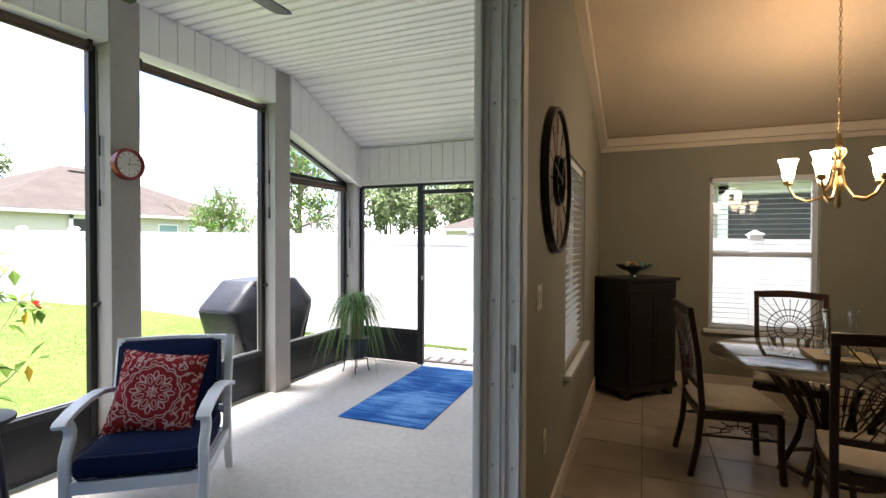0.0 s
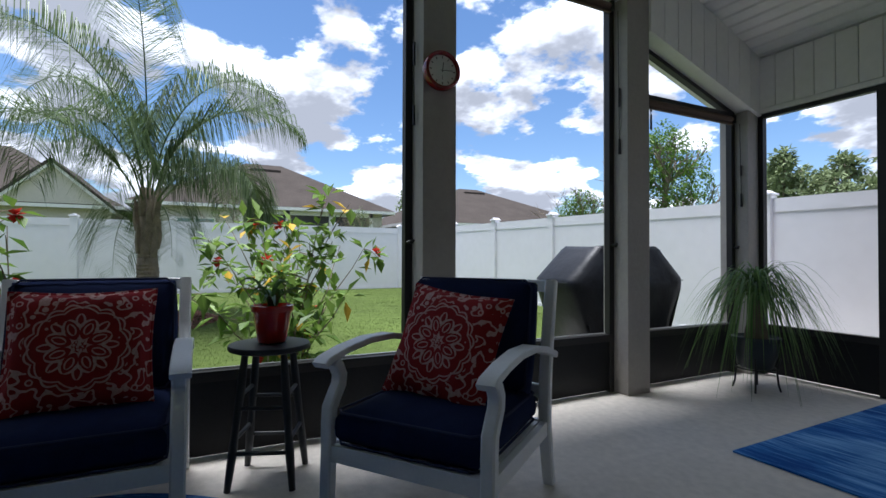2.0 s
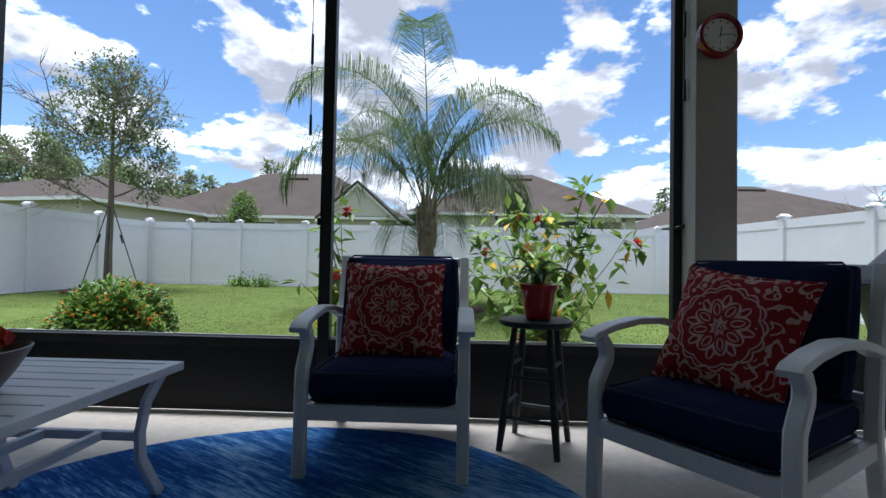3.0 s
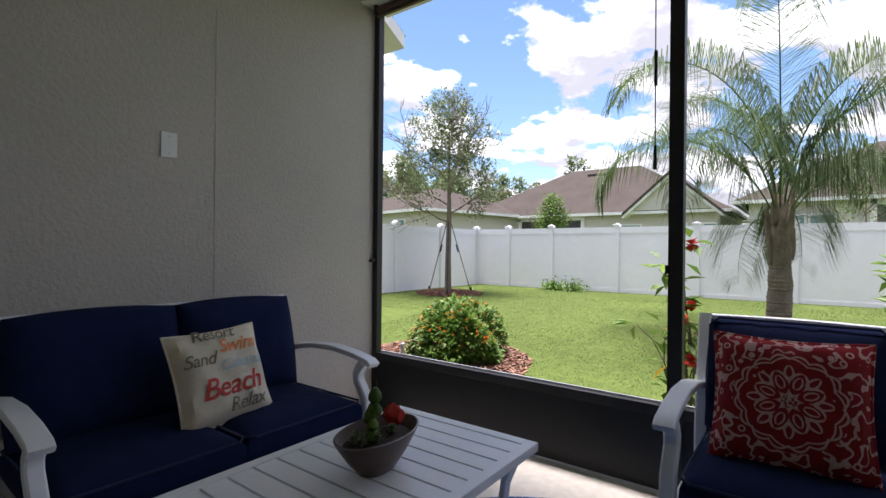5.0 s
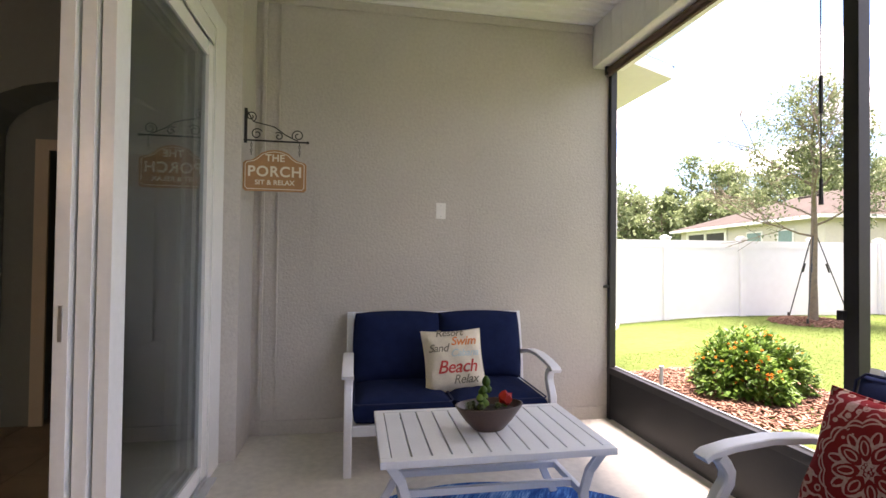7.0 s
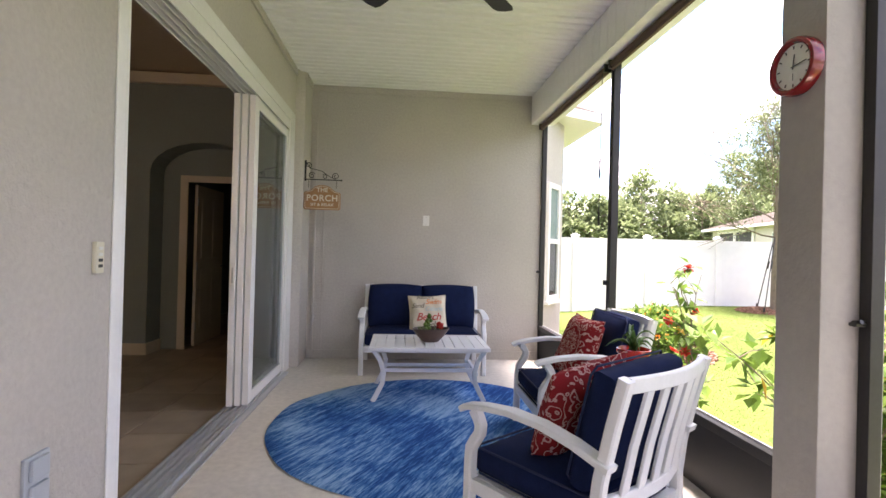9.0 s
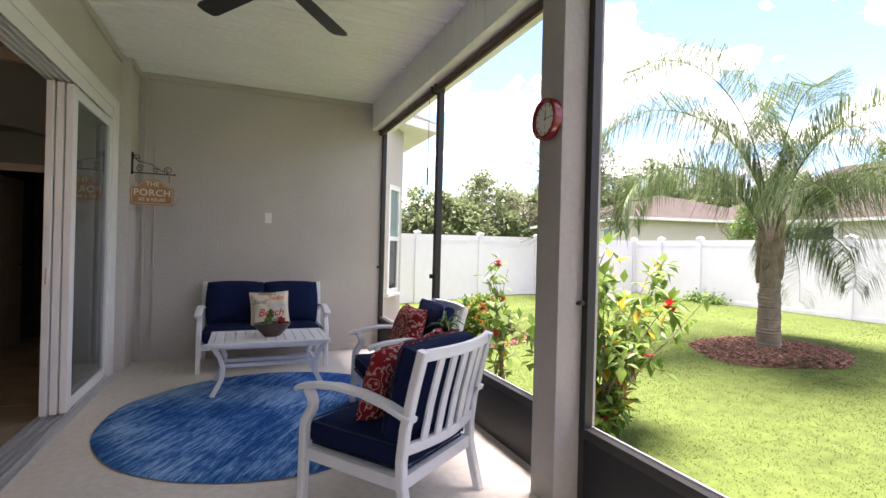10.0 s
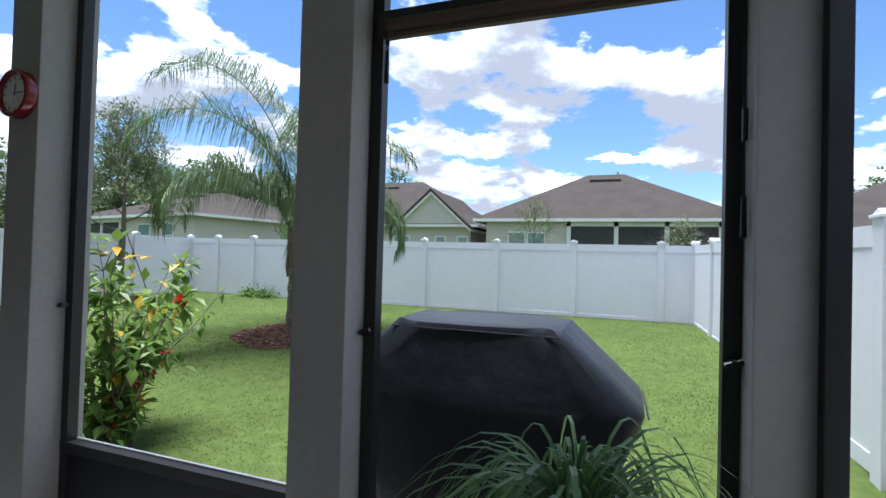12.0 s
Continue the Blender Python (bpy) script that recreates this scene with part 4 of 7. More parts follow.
# ---- neighbouring houses ----
def hip_house(name, label, at, L, W, h, rise, lanai=(), windows=(), gable=False):
    """A one-storey stucco house with a hipped shingle roof; long side along local x, front at -y."""
    t = thing(name, label, "house", at)
    wl = bmesh.new()
    box(wl, -L / 2, L / 2, -W / 2, W / 2, -0.4, h)
    part("wall", wl, HOUSE_WALL, t)
    o, ridge = 0.5, max(L - W, 0.4) / 2
    bm = bmesh.new()
    z0 = h - 0.02
    e = [bm.verts.new(v) for v in ((-L / 2 - o, -W / 2 - o, z0), (L / 2 + o, -W / 2 - o, z0), (L / 2 + o, W / 2 + o, z0), (-L / 2 - o, W / 2 + o, z0))]
    r = [bm.verts.new((-ridge, 0, h + rise)), bm.verts.new((ridge, 0, h + rise))]
    bm.faces.new((e[0], e[1], r[1], r[0])); bm.faces.new((e[1], e[2], r[1])); bm.faces.new((e[2], e[3], r[0], r[1])); bm.faces.new((e[3], e[0], r[0]))
    bm.faces.new((e[3], e[2], e[1], e[0]))
    rf = part("roof", bm, ROOF, t, "brown shingle hip roof")
    zv = h + rise - 0.80 * rise / (W / 2 + o)
    part("ridge_vent", bx(-0.75, 0.75, -0.92, -0.72, zv - 0.10, zv + 0.06), ROOF, rf)
    for x0, x1, y0, y1 in ((-L / 2 - o, L / 2 + o, -W / 2 - o - 0.03, -W / 2 - o), (-L / 2 - o, L / 2 + o, W / 2 + o, W / 2 + o + 0.03),
                           (-L / 2 - o - 0.03, -L / 2 - o, -W / 2 - o, W / 2 + o), (L / 2 + o, L / 2 + o + 0.03, -W / 2 - o, W / 2 + o)):
        part("fascia", bx(x0, x1, y0, y1, h - 0.17, h - 0.03), FASCIA, t)
    for x0, x1 in lanai:
        ln = part("lanai_screen", bx(x0, x1, -W / 2 - 0.03, -W / 2 + 0.02, 0.1, h - 0.25), SCREEN_DARK, t, "dark screened porch opening")
        n = max(1, round((x1 - x0) / 2.2))
        for i in range(n + 1):
            x = x0 + (x1 - x0) * i / n
            part("post", bx(x - 0.09, x + 0.09, -W / 2 - 0.10, -W / 2 - 0.03, 0, h - 0.05), FASCIA, ln)
        part("beam", bx(x0 - 0.1, x1 + 0.1, -W / 2 - 0.10, -W / 2 - 0.03, h - 0.35, h - 0.05), FASCIA, ln)
    for x, w in windows:
        wd = part("window", bx(x - w / 2, x + w / 2, -W / 2 - 0.05, -W / 2 - 0.005, 0.9, 2.15), FASCIA, t, "white framed window")
        part("pane", bx(x - w / 2 + 0.07, x + w / 2 - 0.07, -W / 2 - 0.06, -W / 2 - 0.05, 0.97, 1.5), TEALGLASS, wd)
        part("pane", bx(x - w / 2 + 0.07, x + w / 2 - 0.07, -W / 2 - 0.06, -W / 2 - 0.05, 1.56, 2.08), TEALGLASS, wd)
    if gable:
        gx, gw, gr = gable
        gb = bmesh.new()
        prism(gb, [(gx - gw, h), (gx + gw, h), (gx, h + gr)], "y", -W / 2 - 0.55, 0)
        g = part("gable", gb, HOUSE_WALL, t, "gable over the front")
        for s in (-1, 1):
            for nm, lift, m, y0 in (("gable_roof", 0.16, ROOF, -0.85), ("rake", 0.02, FASCIA, -0.80)):
                sb = bmesh.new()
                prism(sb, [(gx + s * (gw + 0.35), h - 0.28 + lift), (gx, h + gr + lift), (gx, h + gr + lift - 0.14), (gx + s * (gw + 0.35), h - 0.42 + lift)], "y", -W / 2 + y0, 0)
                part(nm, sb, m, g)
    return t


hip_house("house", "beige neighbour house with a brown hip roof and screened lanai", pose(-27.95, 3.77, 0.48, 0, 0, 90), 10.4, 8.6, 2.75, 2.65, lanai=((-1.4, 4.6),), windows=((-3.75, 0.85), (-2.85, 0.85)))
hip_house("house", "beige neighbour house with a gabled brown roof", pose(-29.5, -9.2, 0.3, 0, 0, 90), 13.2, 9.2, 2.75, 3.0, lanai=((-3.2, 0.4),), windows=((2.8, 1.0), (5.0, 0.6), (6.2, 0.6)), gable=(4.7, 1.75, 1.6))
hip_house("house", "beige neighbour house low behind the side fence", pose(-24.2, -19.0, 0.5, 0, 0, 78), 12.0, 9.0, 2.6, 1.7, lanai=((-5.0, -0.8),), windows=((1.6, 1.2), (3.8, 1.0)))
hip_house("house", "beige neighbour house with a wide brown roof", pose(-29.0, 17.0, 0.2, 0, 0, 90), 12.4, 11.0, 2.6, 2.75, lanai=((-3.4, -1.4),), windows=((1.5, 1.2), (3.2, 0.9)))
hip_house("house", "small beige house far behind the trees", pose(-9.5, 36.0, -0.3, 0, 0, 0), 7.0, 6.0, 2.7, 1.5, windows=((-2.0, 1.1), (1.6, 1.1)))
hip_house("house", "grey-roofed house close behind the side fence", pose(5.5, 15.5, 0.1, 0, 0, 0), 11.0, 9.0, 2.7, 2.7, lanai=((-3.5, 0.5),), windows=((2.5, 1.1),))


# ---- bay of the house beyond the end wall ----
def bay_wing():
    bm = bmesh.new()
    prism(bm, [(-2.96, -2.203), (-3.44, -2.83), (-3.44, -5.4), (-0.3, -5.4), (-0.3, -2.203)], "z", -0.1, 3.06)
    solid("wall_bay", bm, STUCCO, "warm grey stucco bay of the house", kind="structure")
    bm = bmesh.new()
    prism(bm, [(-3.0, -2.205), (-3.91, -2.62), (-3.91, -5.9), (-0.3, -5.9), (-0.3, -2.205)], "z", 3.03, 3.155)
    solid("soffit_bay", bm, FASCIA, "white soffit under the bay eave", kind="structure")
    bm = bmesh.new()
    base = [bm.verts.new(v) for v in ((-3.0, -2.202, 3.16), (-3.95, -2.64, 3.16), (-3.95, -5.95, 3.16), (-0.3, -5.95, 3.16), (-0.3, -2.202, 3.16))]
    top = [bm.verts.new(v) for v in ((-2.5, -2.9, 3.66), (-2.8, -3.2, 3.68), (-2.8, -4.9, 3.74), (-0.3, -4.9, 3.85), (-0.3, -3.0, 3.85))]
    for i in range(5):
        bm.faces.new((base[i], base[(i + 1) % 5], top[(i + 1) % 5], top[i]))
    bm.faces.new(base[::-1]), bm.faces.new(top)
    solid("roof_bay", bm, ROOF, "brown shingle roof over the bay", kind="structure")
    t = thing("window_3", "narrow white framed window in the bay", "window", pose(-3.205, -2.52, 0, 0, 0, 232.6) @ Matrix.Diagonal((0.78, 1, 1, 1)), kind="structure")
    for a, b in ((-0.27, -0.20), (0.20, 0.27)):
        part("window_frame", bx(a, b, -0.035, 0.02, 0.66, 2.18, 0.004), WHITE_TRIM, t)
    for a, b in ((0.66, 0.73), (1.40, 1.46), (2.11, 2.18)):
        part("window_frame", bx(-0.20, 0.20, -0.035, 0.02, a, b, 0.004), WHITE_TRIM, t)
    part("pane", bx(-0.20, 0.20, -0.012, 0.0, 0.73, 1.40), DARKGLASS, t)
    part("pane", bx(-0.20, 0.20, -0.012, 0.0, 1.46, 2.11), TEALGLASS, t)
    part("window_sill", bx(-0.29, 0.29, -0.06, 0.02, 0.62, 0.66, 0.004), WHITE_TRIM, t)


bay_wing()
# ---- porch furniture ----
def seat_frame(t, W, slats, seed):
    """White aluminium frame shared by the armchairs and the loveseat: front is -y, width W."""
    h = W / 2
    bow = 0.045 if W < 1 else 0.006
    leg = rect(0.048, 0.044)
    for s in (-1, 1):
        x = s * (h - 0.026)
        bm = bmesh.new()
        sweep(bm, [(x, -0.338, 0.0), (x, -0.332, 0.20), (x, -0.330, 0.36), (x, -0.326, 0.415), (x, -0.300, 0.455), (x, -0.276, 0.490), (x, -0.272, 0.525), (x, -0.288, 0.555), (x, -0.312, 0.582)], leg, (0, -1, 0.01))
        part("front_leg", bm, WHITE_FURN, t, smooth=True)
        bm = bmesh.new()
        sweep(bm, [(x, 0.352, 0.0), (x, 0.318, 0.12), (x, 0.285, 0.26), (x, 0.284, 0.36), (x, 0.300, 0.50), (x, 0.345, 0.70), (x, 0.387, 0.862)], leg, (0, -1, 0.01))
        part("back_leg", bm, WHITE_FURN, t, smooth=True)
        bm = bmesh.new()
        sweep(bm, [(x + s * 0.006, -0.372, 0.574), (x + s * 0.006, -0.350, 0.590), (x + s * 0.006, -0.25, 0.612), (x + s * 0.006, -0.10, 0.628), (x + s * 0.006, 0.06, 0.622), (x + s * 0.006, 0.20, 0.596), (x + s * 0.006, 0.345, 0.552)],
              rect(0.066, 0.026), (0, 0, 1))
        part("arm", bm, WHITE_FURN, t, smooth=True)
        part("side_rail", bx(x - 0.014, x + 0.014, -0.310, 0.270, 0.228, 0.286, 0.003), WHITE_FURN, t)
    part("front_rail", bx(-h + 0.05, h - 0.05, -0.346, -0.318, 0.228, 0.288, 0.003), WHITE_FURN, t)
    part("back_rail", bx(-h + 0.05, h - 0.05, 0.272, 0.298, 0.228, 0.288, 0.003), WHITE_FURN, t)
    n = 8
    for z0, y0, nm in ((0.838, 0.384, "top_rail"), (0.405, 0.290, "lower_rail")):
        bm = bmesh.new()
        sweep(bm, [(-h + 0.045 + (W - 0.09) * i / n, y0 + bow * math.sin(math.pi * i / n), z0) for i in range(n + 1)], rect(0.026, 0.052), (0, 0, 1))
        part(nm, bm, WHITE_FURN, t)
    for i in range(slats):
        x = -h + 0.05 + (W - 0.10) * (i + 1) / (slats + 1)
        k = bow * math.sin(math.pi * (x + h) / W)
        bm = bmesh.new()
        sweep(bm, [(x, 0.291 + k, 0.425), (x, 0.325 + k, 0.60), (x, 0.379 + k, 0.815)], rect(0.052, 0.014), (0, -1, 0))
        part("back_slat", bm, WHITE_FURN, t)
    part("seat_support", bx(-h + 0.05, h - 0.05, -0.316, 0.270, 0.262, 0.282), WHITE_FURN, t)


def piping(w, d, z):
    bm = bmesh.new()
    a, b, c = w / 2, d / 2, 0.03
    pts = [(-a + c, -b), (a - c, -b), (a, -b + c), (a, b - c), (a - c, b), (-a + c, b), (-a, b - c), (-a, -b + c), (-a + c, -b)]
    sweep(bm, [(x, y, z) for x, y in pts], circle(0.005, 6))
    return bm


def armchair(at, label, seed):
    t = thing("armchair", label, "armchair", at, "porch seating")
    W = 0.68
    seat_frame(t, W, 5, seed)
    c = part("seat_cushion", cushion(W - 0.115, 0.60, 0.132, 0.02, 12, seed), NAVY, t, "thick navy seat cushion", True)
    c.matrix_local = pose(0, -0.035, 0.284)
    part("piping", piping(W - 0.12, 0.605, 0.122), NAVY_PIPE, c)
    part("piping", piping(W - 0.12, 0.605, 0.014), NAVY_PIPE, c)
    c = part("back_cushion", cushion(W - 0.125, 0.45, 0.12, 0.022, 12, seed + 5), NAVY, t, "navy back cushion", True)
    c.matrix_local = pose(0, 0.290, 0.622, 77, 0, 0)
    part("piping", piping(W - 0.13, 0.455, 0.108), NAVY_PIPE, c)
    return t


chair_a, chair_b = pose(-2.48, 0.40, 0, 0, 0, 90), pose(-2.03, 1.65, 0, 0, 0, 36)
armchair(chair_a, "white metal armchair with navy cushions facing into the porch", 3)
armchair(chair_b, "white metal armchair with navy cushions turned towards the rug", 8)


def throw_pillow(at, label, material, w=0.46):
    ob = solid("throw_pillow", pillow_mesh(w, w, 0.15), material, label, "pillow", group="red throw pillows" if material is MEDALLION else "", at=at, smooth=True)
    bm = bmesh.new()
    pts = []
    n = 14
    for i in range(4 * n + 1):
        k, f = (i // n) % 4, (i % n) / n * 2 - 1
        u, v = ((f, -1), (1, f), (-f, 1), (-1, -f))[k]
        pull = 1 - 0.07 * (1 - f * f)
        pts.append((u * w / 2 * pull, 0, w / 2 + v * w / 2 * pull))
    sweep(bm, pts, circle(0.005, 6), (0, 1, 0))
    part("piping", bm, material, ob)
    return ob


# the print is centred on the mesh origin, so the pillow mesh is dropped to straddle it
def centred_pillow(at, label):
    ob = throw_pillow(at, label, MEDALLION)
    for o in (ob, *ob.children):
        o.data.transform(Matrix.Translation((0, 0, -0.23)))
    ob.matrix_world = at @ pose(0, 0, 0.23)
    return ob


centred_pillow(chair_a @ pose(-0.005, -0.075, 0.405, -22, 0, 2), "red medallion print throw pillow upright on a navy armchair")
centred_pillow(chair_b @ pose(-0.035, -0.085, 0.40, -22, 6, -6), "red medallion print throw pillow leaning in a navy armchair")


def loveseat(at):
    t = thing("loveseat", "white metal two-seat sofa with navy cushions against the wall", "sofa", at, "porch seating")
    W = 1.30
    seat_frame(t, W, 12, 2)
    for s in (-1, 1):
        c = part("seat_cushion", cushion((W - 0.115) / 2, 0.60, 0.132, 0.02, 12, 20 + s), NAVY, t, "thick navy seat cushion", True)
        c.matrix_local = pose(s * (W - 0.11) / 4, -0.035, 0.284)
        part("piping", piping((W - 0.125) / 2, 0.605, 0.122), NAVY_PIPE, c)
        c = part("back_cushion", cushion((W - 0.13) / 2, 0.47, 0.13, 0.03, 12, 30 + s), NAVY, t, "navy back cushion", True)
        c.matrix_local = pose(s * (W - 0.12) / 4, 0.300, 0.622, 78, 0, 0)
    return t


SOFA = pose(-1.497, -1.585, 0, 0, 0, 180)
loveseat(SOFA)

bp = throw_pillow(SOFA @ pose(0.065, -0.115, 0.398, -22, -2, 3) @ Matrix.Scale(0.97, 4), "cream canvas throw pillow printed with beach words", CANVAS, 0.42)
RED_INK, ORANGE_INK, GREY_INK, BLUE_INK = (mat(n, c, 0.9, var=0.08, scale=40.0) for n, c in (
    ("red_ink", (0.50, 0.06, 0.05)), ("orange_ink", (0.72, 0.22, 0.06)), ("grey_ink", (0.20, 0.18, 0.13)), ("pale_blue_ink", (0.45, 0.57, 0.58))))
for word, size, ink, x, z in (("Resort", 0.072, GREY_INK, -0.03, 0.365), ("Swim", 0.085, ORANGE_INK, 0.06, 0.300), ("Sand", 0.074, GREY_INK, -0.115, 0.262),
                              ("Cabana", 0.068, BLUE_INK, 0.06, 0.225), ("Beach", 0.118, RED_INK, 0.0, 0.120), ("Relax", 0.080, GREY_INK, 0.05, 0.050)):
    f = ((1 - (x / 0.21) ** 4) * (1 - ((z - 0.21) / 0.21) ** 4)) ** 0.45
    o = text_part("word", word, size, ink, bp, Matrix.Identity(4), 0.0, 0.32, 0.95, bold=size * 0.012)
    for v in o.data.vertices:
        px, pz = v.co.x + x, v.co.y + z
        u, w_ = max(-0.99, min(0.99, px / 0.21)), max(-0.99, min(0.99, (pz - 0.21) / 0.21))
        ff = ((1 - u ** 4) * (1 - w_ ** 4)) ** 0.45
        v.co = (px, -(0.075 * ff + 0.006 * math.sin(9 * u + 5 * w_) * ff) - 0.0035, pz)


def coffee_table(at):
    t = thing("coffee_table", "white slatted metal coffee table with curved legs", "table", at)
    L, D, z = 1.005, 0.645, 0.455
    for a, b, c, d in ((-L / 2, L / 2, -D / 2, -D / 2 + 0.04), (-L / 2, L / 2, D / 2 - 0.04, D / 2), (-L / 2, -L / 2 + 0.045, -D / 2 + 0.04, D / 2 - 0.04), (L / 2 - 0.045, L / 2, -D / 2 + 0.04, D / 2 - 0.04)):
        part("top_frame", bx(a, b, c, d, z - 0.03, z, 0.004), WHITE_FURN, t)
    n = 11
    w = (L - 0.09) / n
    for i in range(n):
        a = -L / 2 + 0.045 + i * w
        part("slat", bx(a + 0.004, a + w - 0.004, -D / 2 + 0.04, D / 2 - 0.04, z - 0.024, z - 0.002, 0.003), WHITE_FURN, t)
    part("under_tray", bx(-L / 2 + 0.05, L / 2 - 0.05, -D / 2 + 0.05, D / 2 - 0.05, z - 0.045, z - 0.032), WHITE_FURN, t)
    for sx in (-1, 1):
        for sy in (-1, 1):
            bm = bmesh.new()
            x, y = sx * 0.41, sy * (D / 2 - 0.075)
            sweep(bm, [(x + sx * 0.055, y + sy * 0.02, z - 0.03), (x - sx * 0.0, y, z - 0.12), (x - sx * 0.03, y, z - 0.22), (x - sx * 0.02, y + sy * 0.0, z - 0.31), (x + sx * 0.02, y + sy * 0.01, z - 0.39), (x + sx * 0.055, y + sy * 0.02, 0.0)],
                  rect(0.04, 0.022), (0, 1, 0))
            part("leg", bm, WHITE_FURN, t)
        part("cross_bar", bx(sx * 0.40 - 0.012, sx * 0.40 + 0.012, -D / 2 + 0.08, D / 2 - 0.08, 0.205, 0.235, 0.003), WHITE_FURN, t)
    for sy in (-1, 1):
        part("stretcher", bx(-0.40, 0.40, sy * 0.10 - 0.012, sy * 0.10 + 0.012, 0.205, 0.235, 0.003), WHITE_FURN, t)


coffee_table(pose(-1.512, -0.625, 0.012))


def blade_leaf(bm, base, ang, length, width, rise, droop, n=6, fold=0.3):
    """One strap-shaped leaf that rises, then bends over."""
    p = Vector(base)
    d2 = Vector((math.cos(ang), math.sin(ang), 0))
    side = Vector((-d2.y, d2.x, 0))
    prev = None
    for i in range(n + 1):
        f = i / n
        out, up = length * (f ** 1.2) * 0.8, rise * math.sin(min(1.0, f * 1.25) * math.pi / 2) - droop * f ** 2.6
        w = width * (1 - f ** 2.2) * (0.55 + 0.9 * f if f < 0.5 else 1) * 0.5 + 0.0004
        c = p + d2 * out + Vector((0, 0, up))
        row = [bm.verts.new(c - side * w + Vector((0, 0, fold * w))), bm.verts.new(c), bm.verts.new(c + side * w + Vector((0, 0, fold * w)))]
        if prev:
            bm.faces.new((prev[0], prev[1], row[1], row[0]))
            bm.faces.new((prev[1], prev[2], row[2], row[1]))
        prev = row


def planter_bowl(at):
    t = thing("planter_bowl", "brown oval ceramic bowl of cacti with a red flower", "planter", at)
    bm = bmesh.new()
    lathe(bm, [(0.055, 0), (0.062, 0.004), (0.10, 0.05), (0.132, 0.10), (0.142, 0.118), (0.136, 0.120), (0.124, 0.098), (0.09, 0.06), (0.02, 0.055)], 32)
    bmesh.ops.scale(bm, vec=(1.18, 0.72, 1), verts=bm.verts)
    part("bowl", bm, BROWN_BOWL, t, smooth=True)
    bm = bmesh.new()
    lathe(bm, [(0.118, 0.088), (0.06, 0.104), (0.01, 0.108)], 20)
    bmesh.ops.scale(bm, vec=(1.18, 0.72, 1), verts=bm.verts)
    part("soil", bm, SOIL, t)
    rng = random.Random(4)
    for x, y, h, r in ((0.03, 0.0, 0.15, 0.018), (0.05, 0.02, 0.11, 0.016), (0.01, -0.02, 0.10, 0.016)):
        bm = bmesh.new()
        for k in range(3):
            z0 = 0.10 + h * k / 3
            lathe(bm, [(r * 0.5, z0), (r * 1.15, z0 + h / 9), (r * 1.1, z0 + h / 5), (r * 0.45, z0 + h / 3)], 8, (x + 0.006 * k * (1 if k % 2 else -1), y, 0))
        part("cactus", bm, LEAF_A, t, "jointed green cactus", True)
    for x, y in ((0.085, 0.01), (0.10, -0.015), (0.07, -0.03), (-0.03, 0.03), (0.055, 0.035), (0.11, 0.02)):
        bm = bmesh.new()
        for k in range(26):
            a, e = k * 2.4, 0.3 + 1.1 * k / 26
            blade_leaf(bm, (x, y, 0.102), a, 0.028 * math.cos(e) + 0.006, 0.009, 0.028 * math.sin(e) + 0.004, 0.0, 2)
        part("succulent", bm, LEAF_OAK, t, "small grey-green succulent")
    bm = bmesh.new()
    bmesh.ops.create_icosphere(bm, subdivisions=2, radius=0.032, matrix=Matrix.Translation((-0.082, 0.0, 0.140)))
    for v in bm.verts:
        d = v.co - Vector((-0.082, 0, 0.14))
        v.co += d * 0.22 * math.cos(6 * math.atan2(d.y, d.x))
    part("flower", bm, PETAL_RED, t, "round red cactus flower", True)
    bm = bmesh.new()
    rod(bm, (-0.082, 0, 0.09), (-0.082, 0, 0.125), 0.010, n=8)
    part("stem", bm, LEAF_A, t)


planter_bowl(pose(-1.53, -0.60, 0.466, 0, 0, 8))


def round_rug():
    bm = bmesh.new()
    rng = random.Random(5)
    prof = []
    lathe(bm, [(1.165, 0.0), (1.175, 0.005), (1.165, 0.010), (1.0, 0.012), (0.02, 0.012)], 96)
    for v in bm.verts:
        a = math.atan2(v.co.y, v.co.x)
        r = math.hypot(v.co.x, v.co.y)
        if r > 1.1:
            v.co.x += 0.010 * math.sin(5 * a + 1) + 0.006 * math.sin(11 * a)
            v.co.z += 0.004 * max(0, math.sin(7 * a))
    solid("round_rug", bm, RUG_ROUND, "large round blue rug with streaks of lighter yarn", "rug", at=pose(-1.525, 0.115, 0.001, 0, 0, -31), smooth=True)
    bm = bx(-0.39, 0.39, -0.89, 0.89, 0, 0.009, 0.003)
    solid("runner_rug", bm, RUG_RECT, "rectangular bright blue rug in front of the screen door", "rug", at=pose(-1.4725, 4.044, 0.001, 0, 0, 1.5))


round_rug()


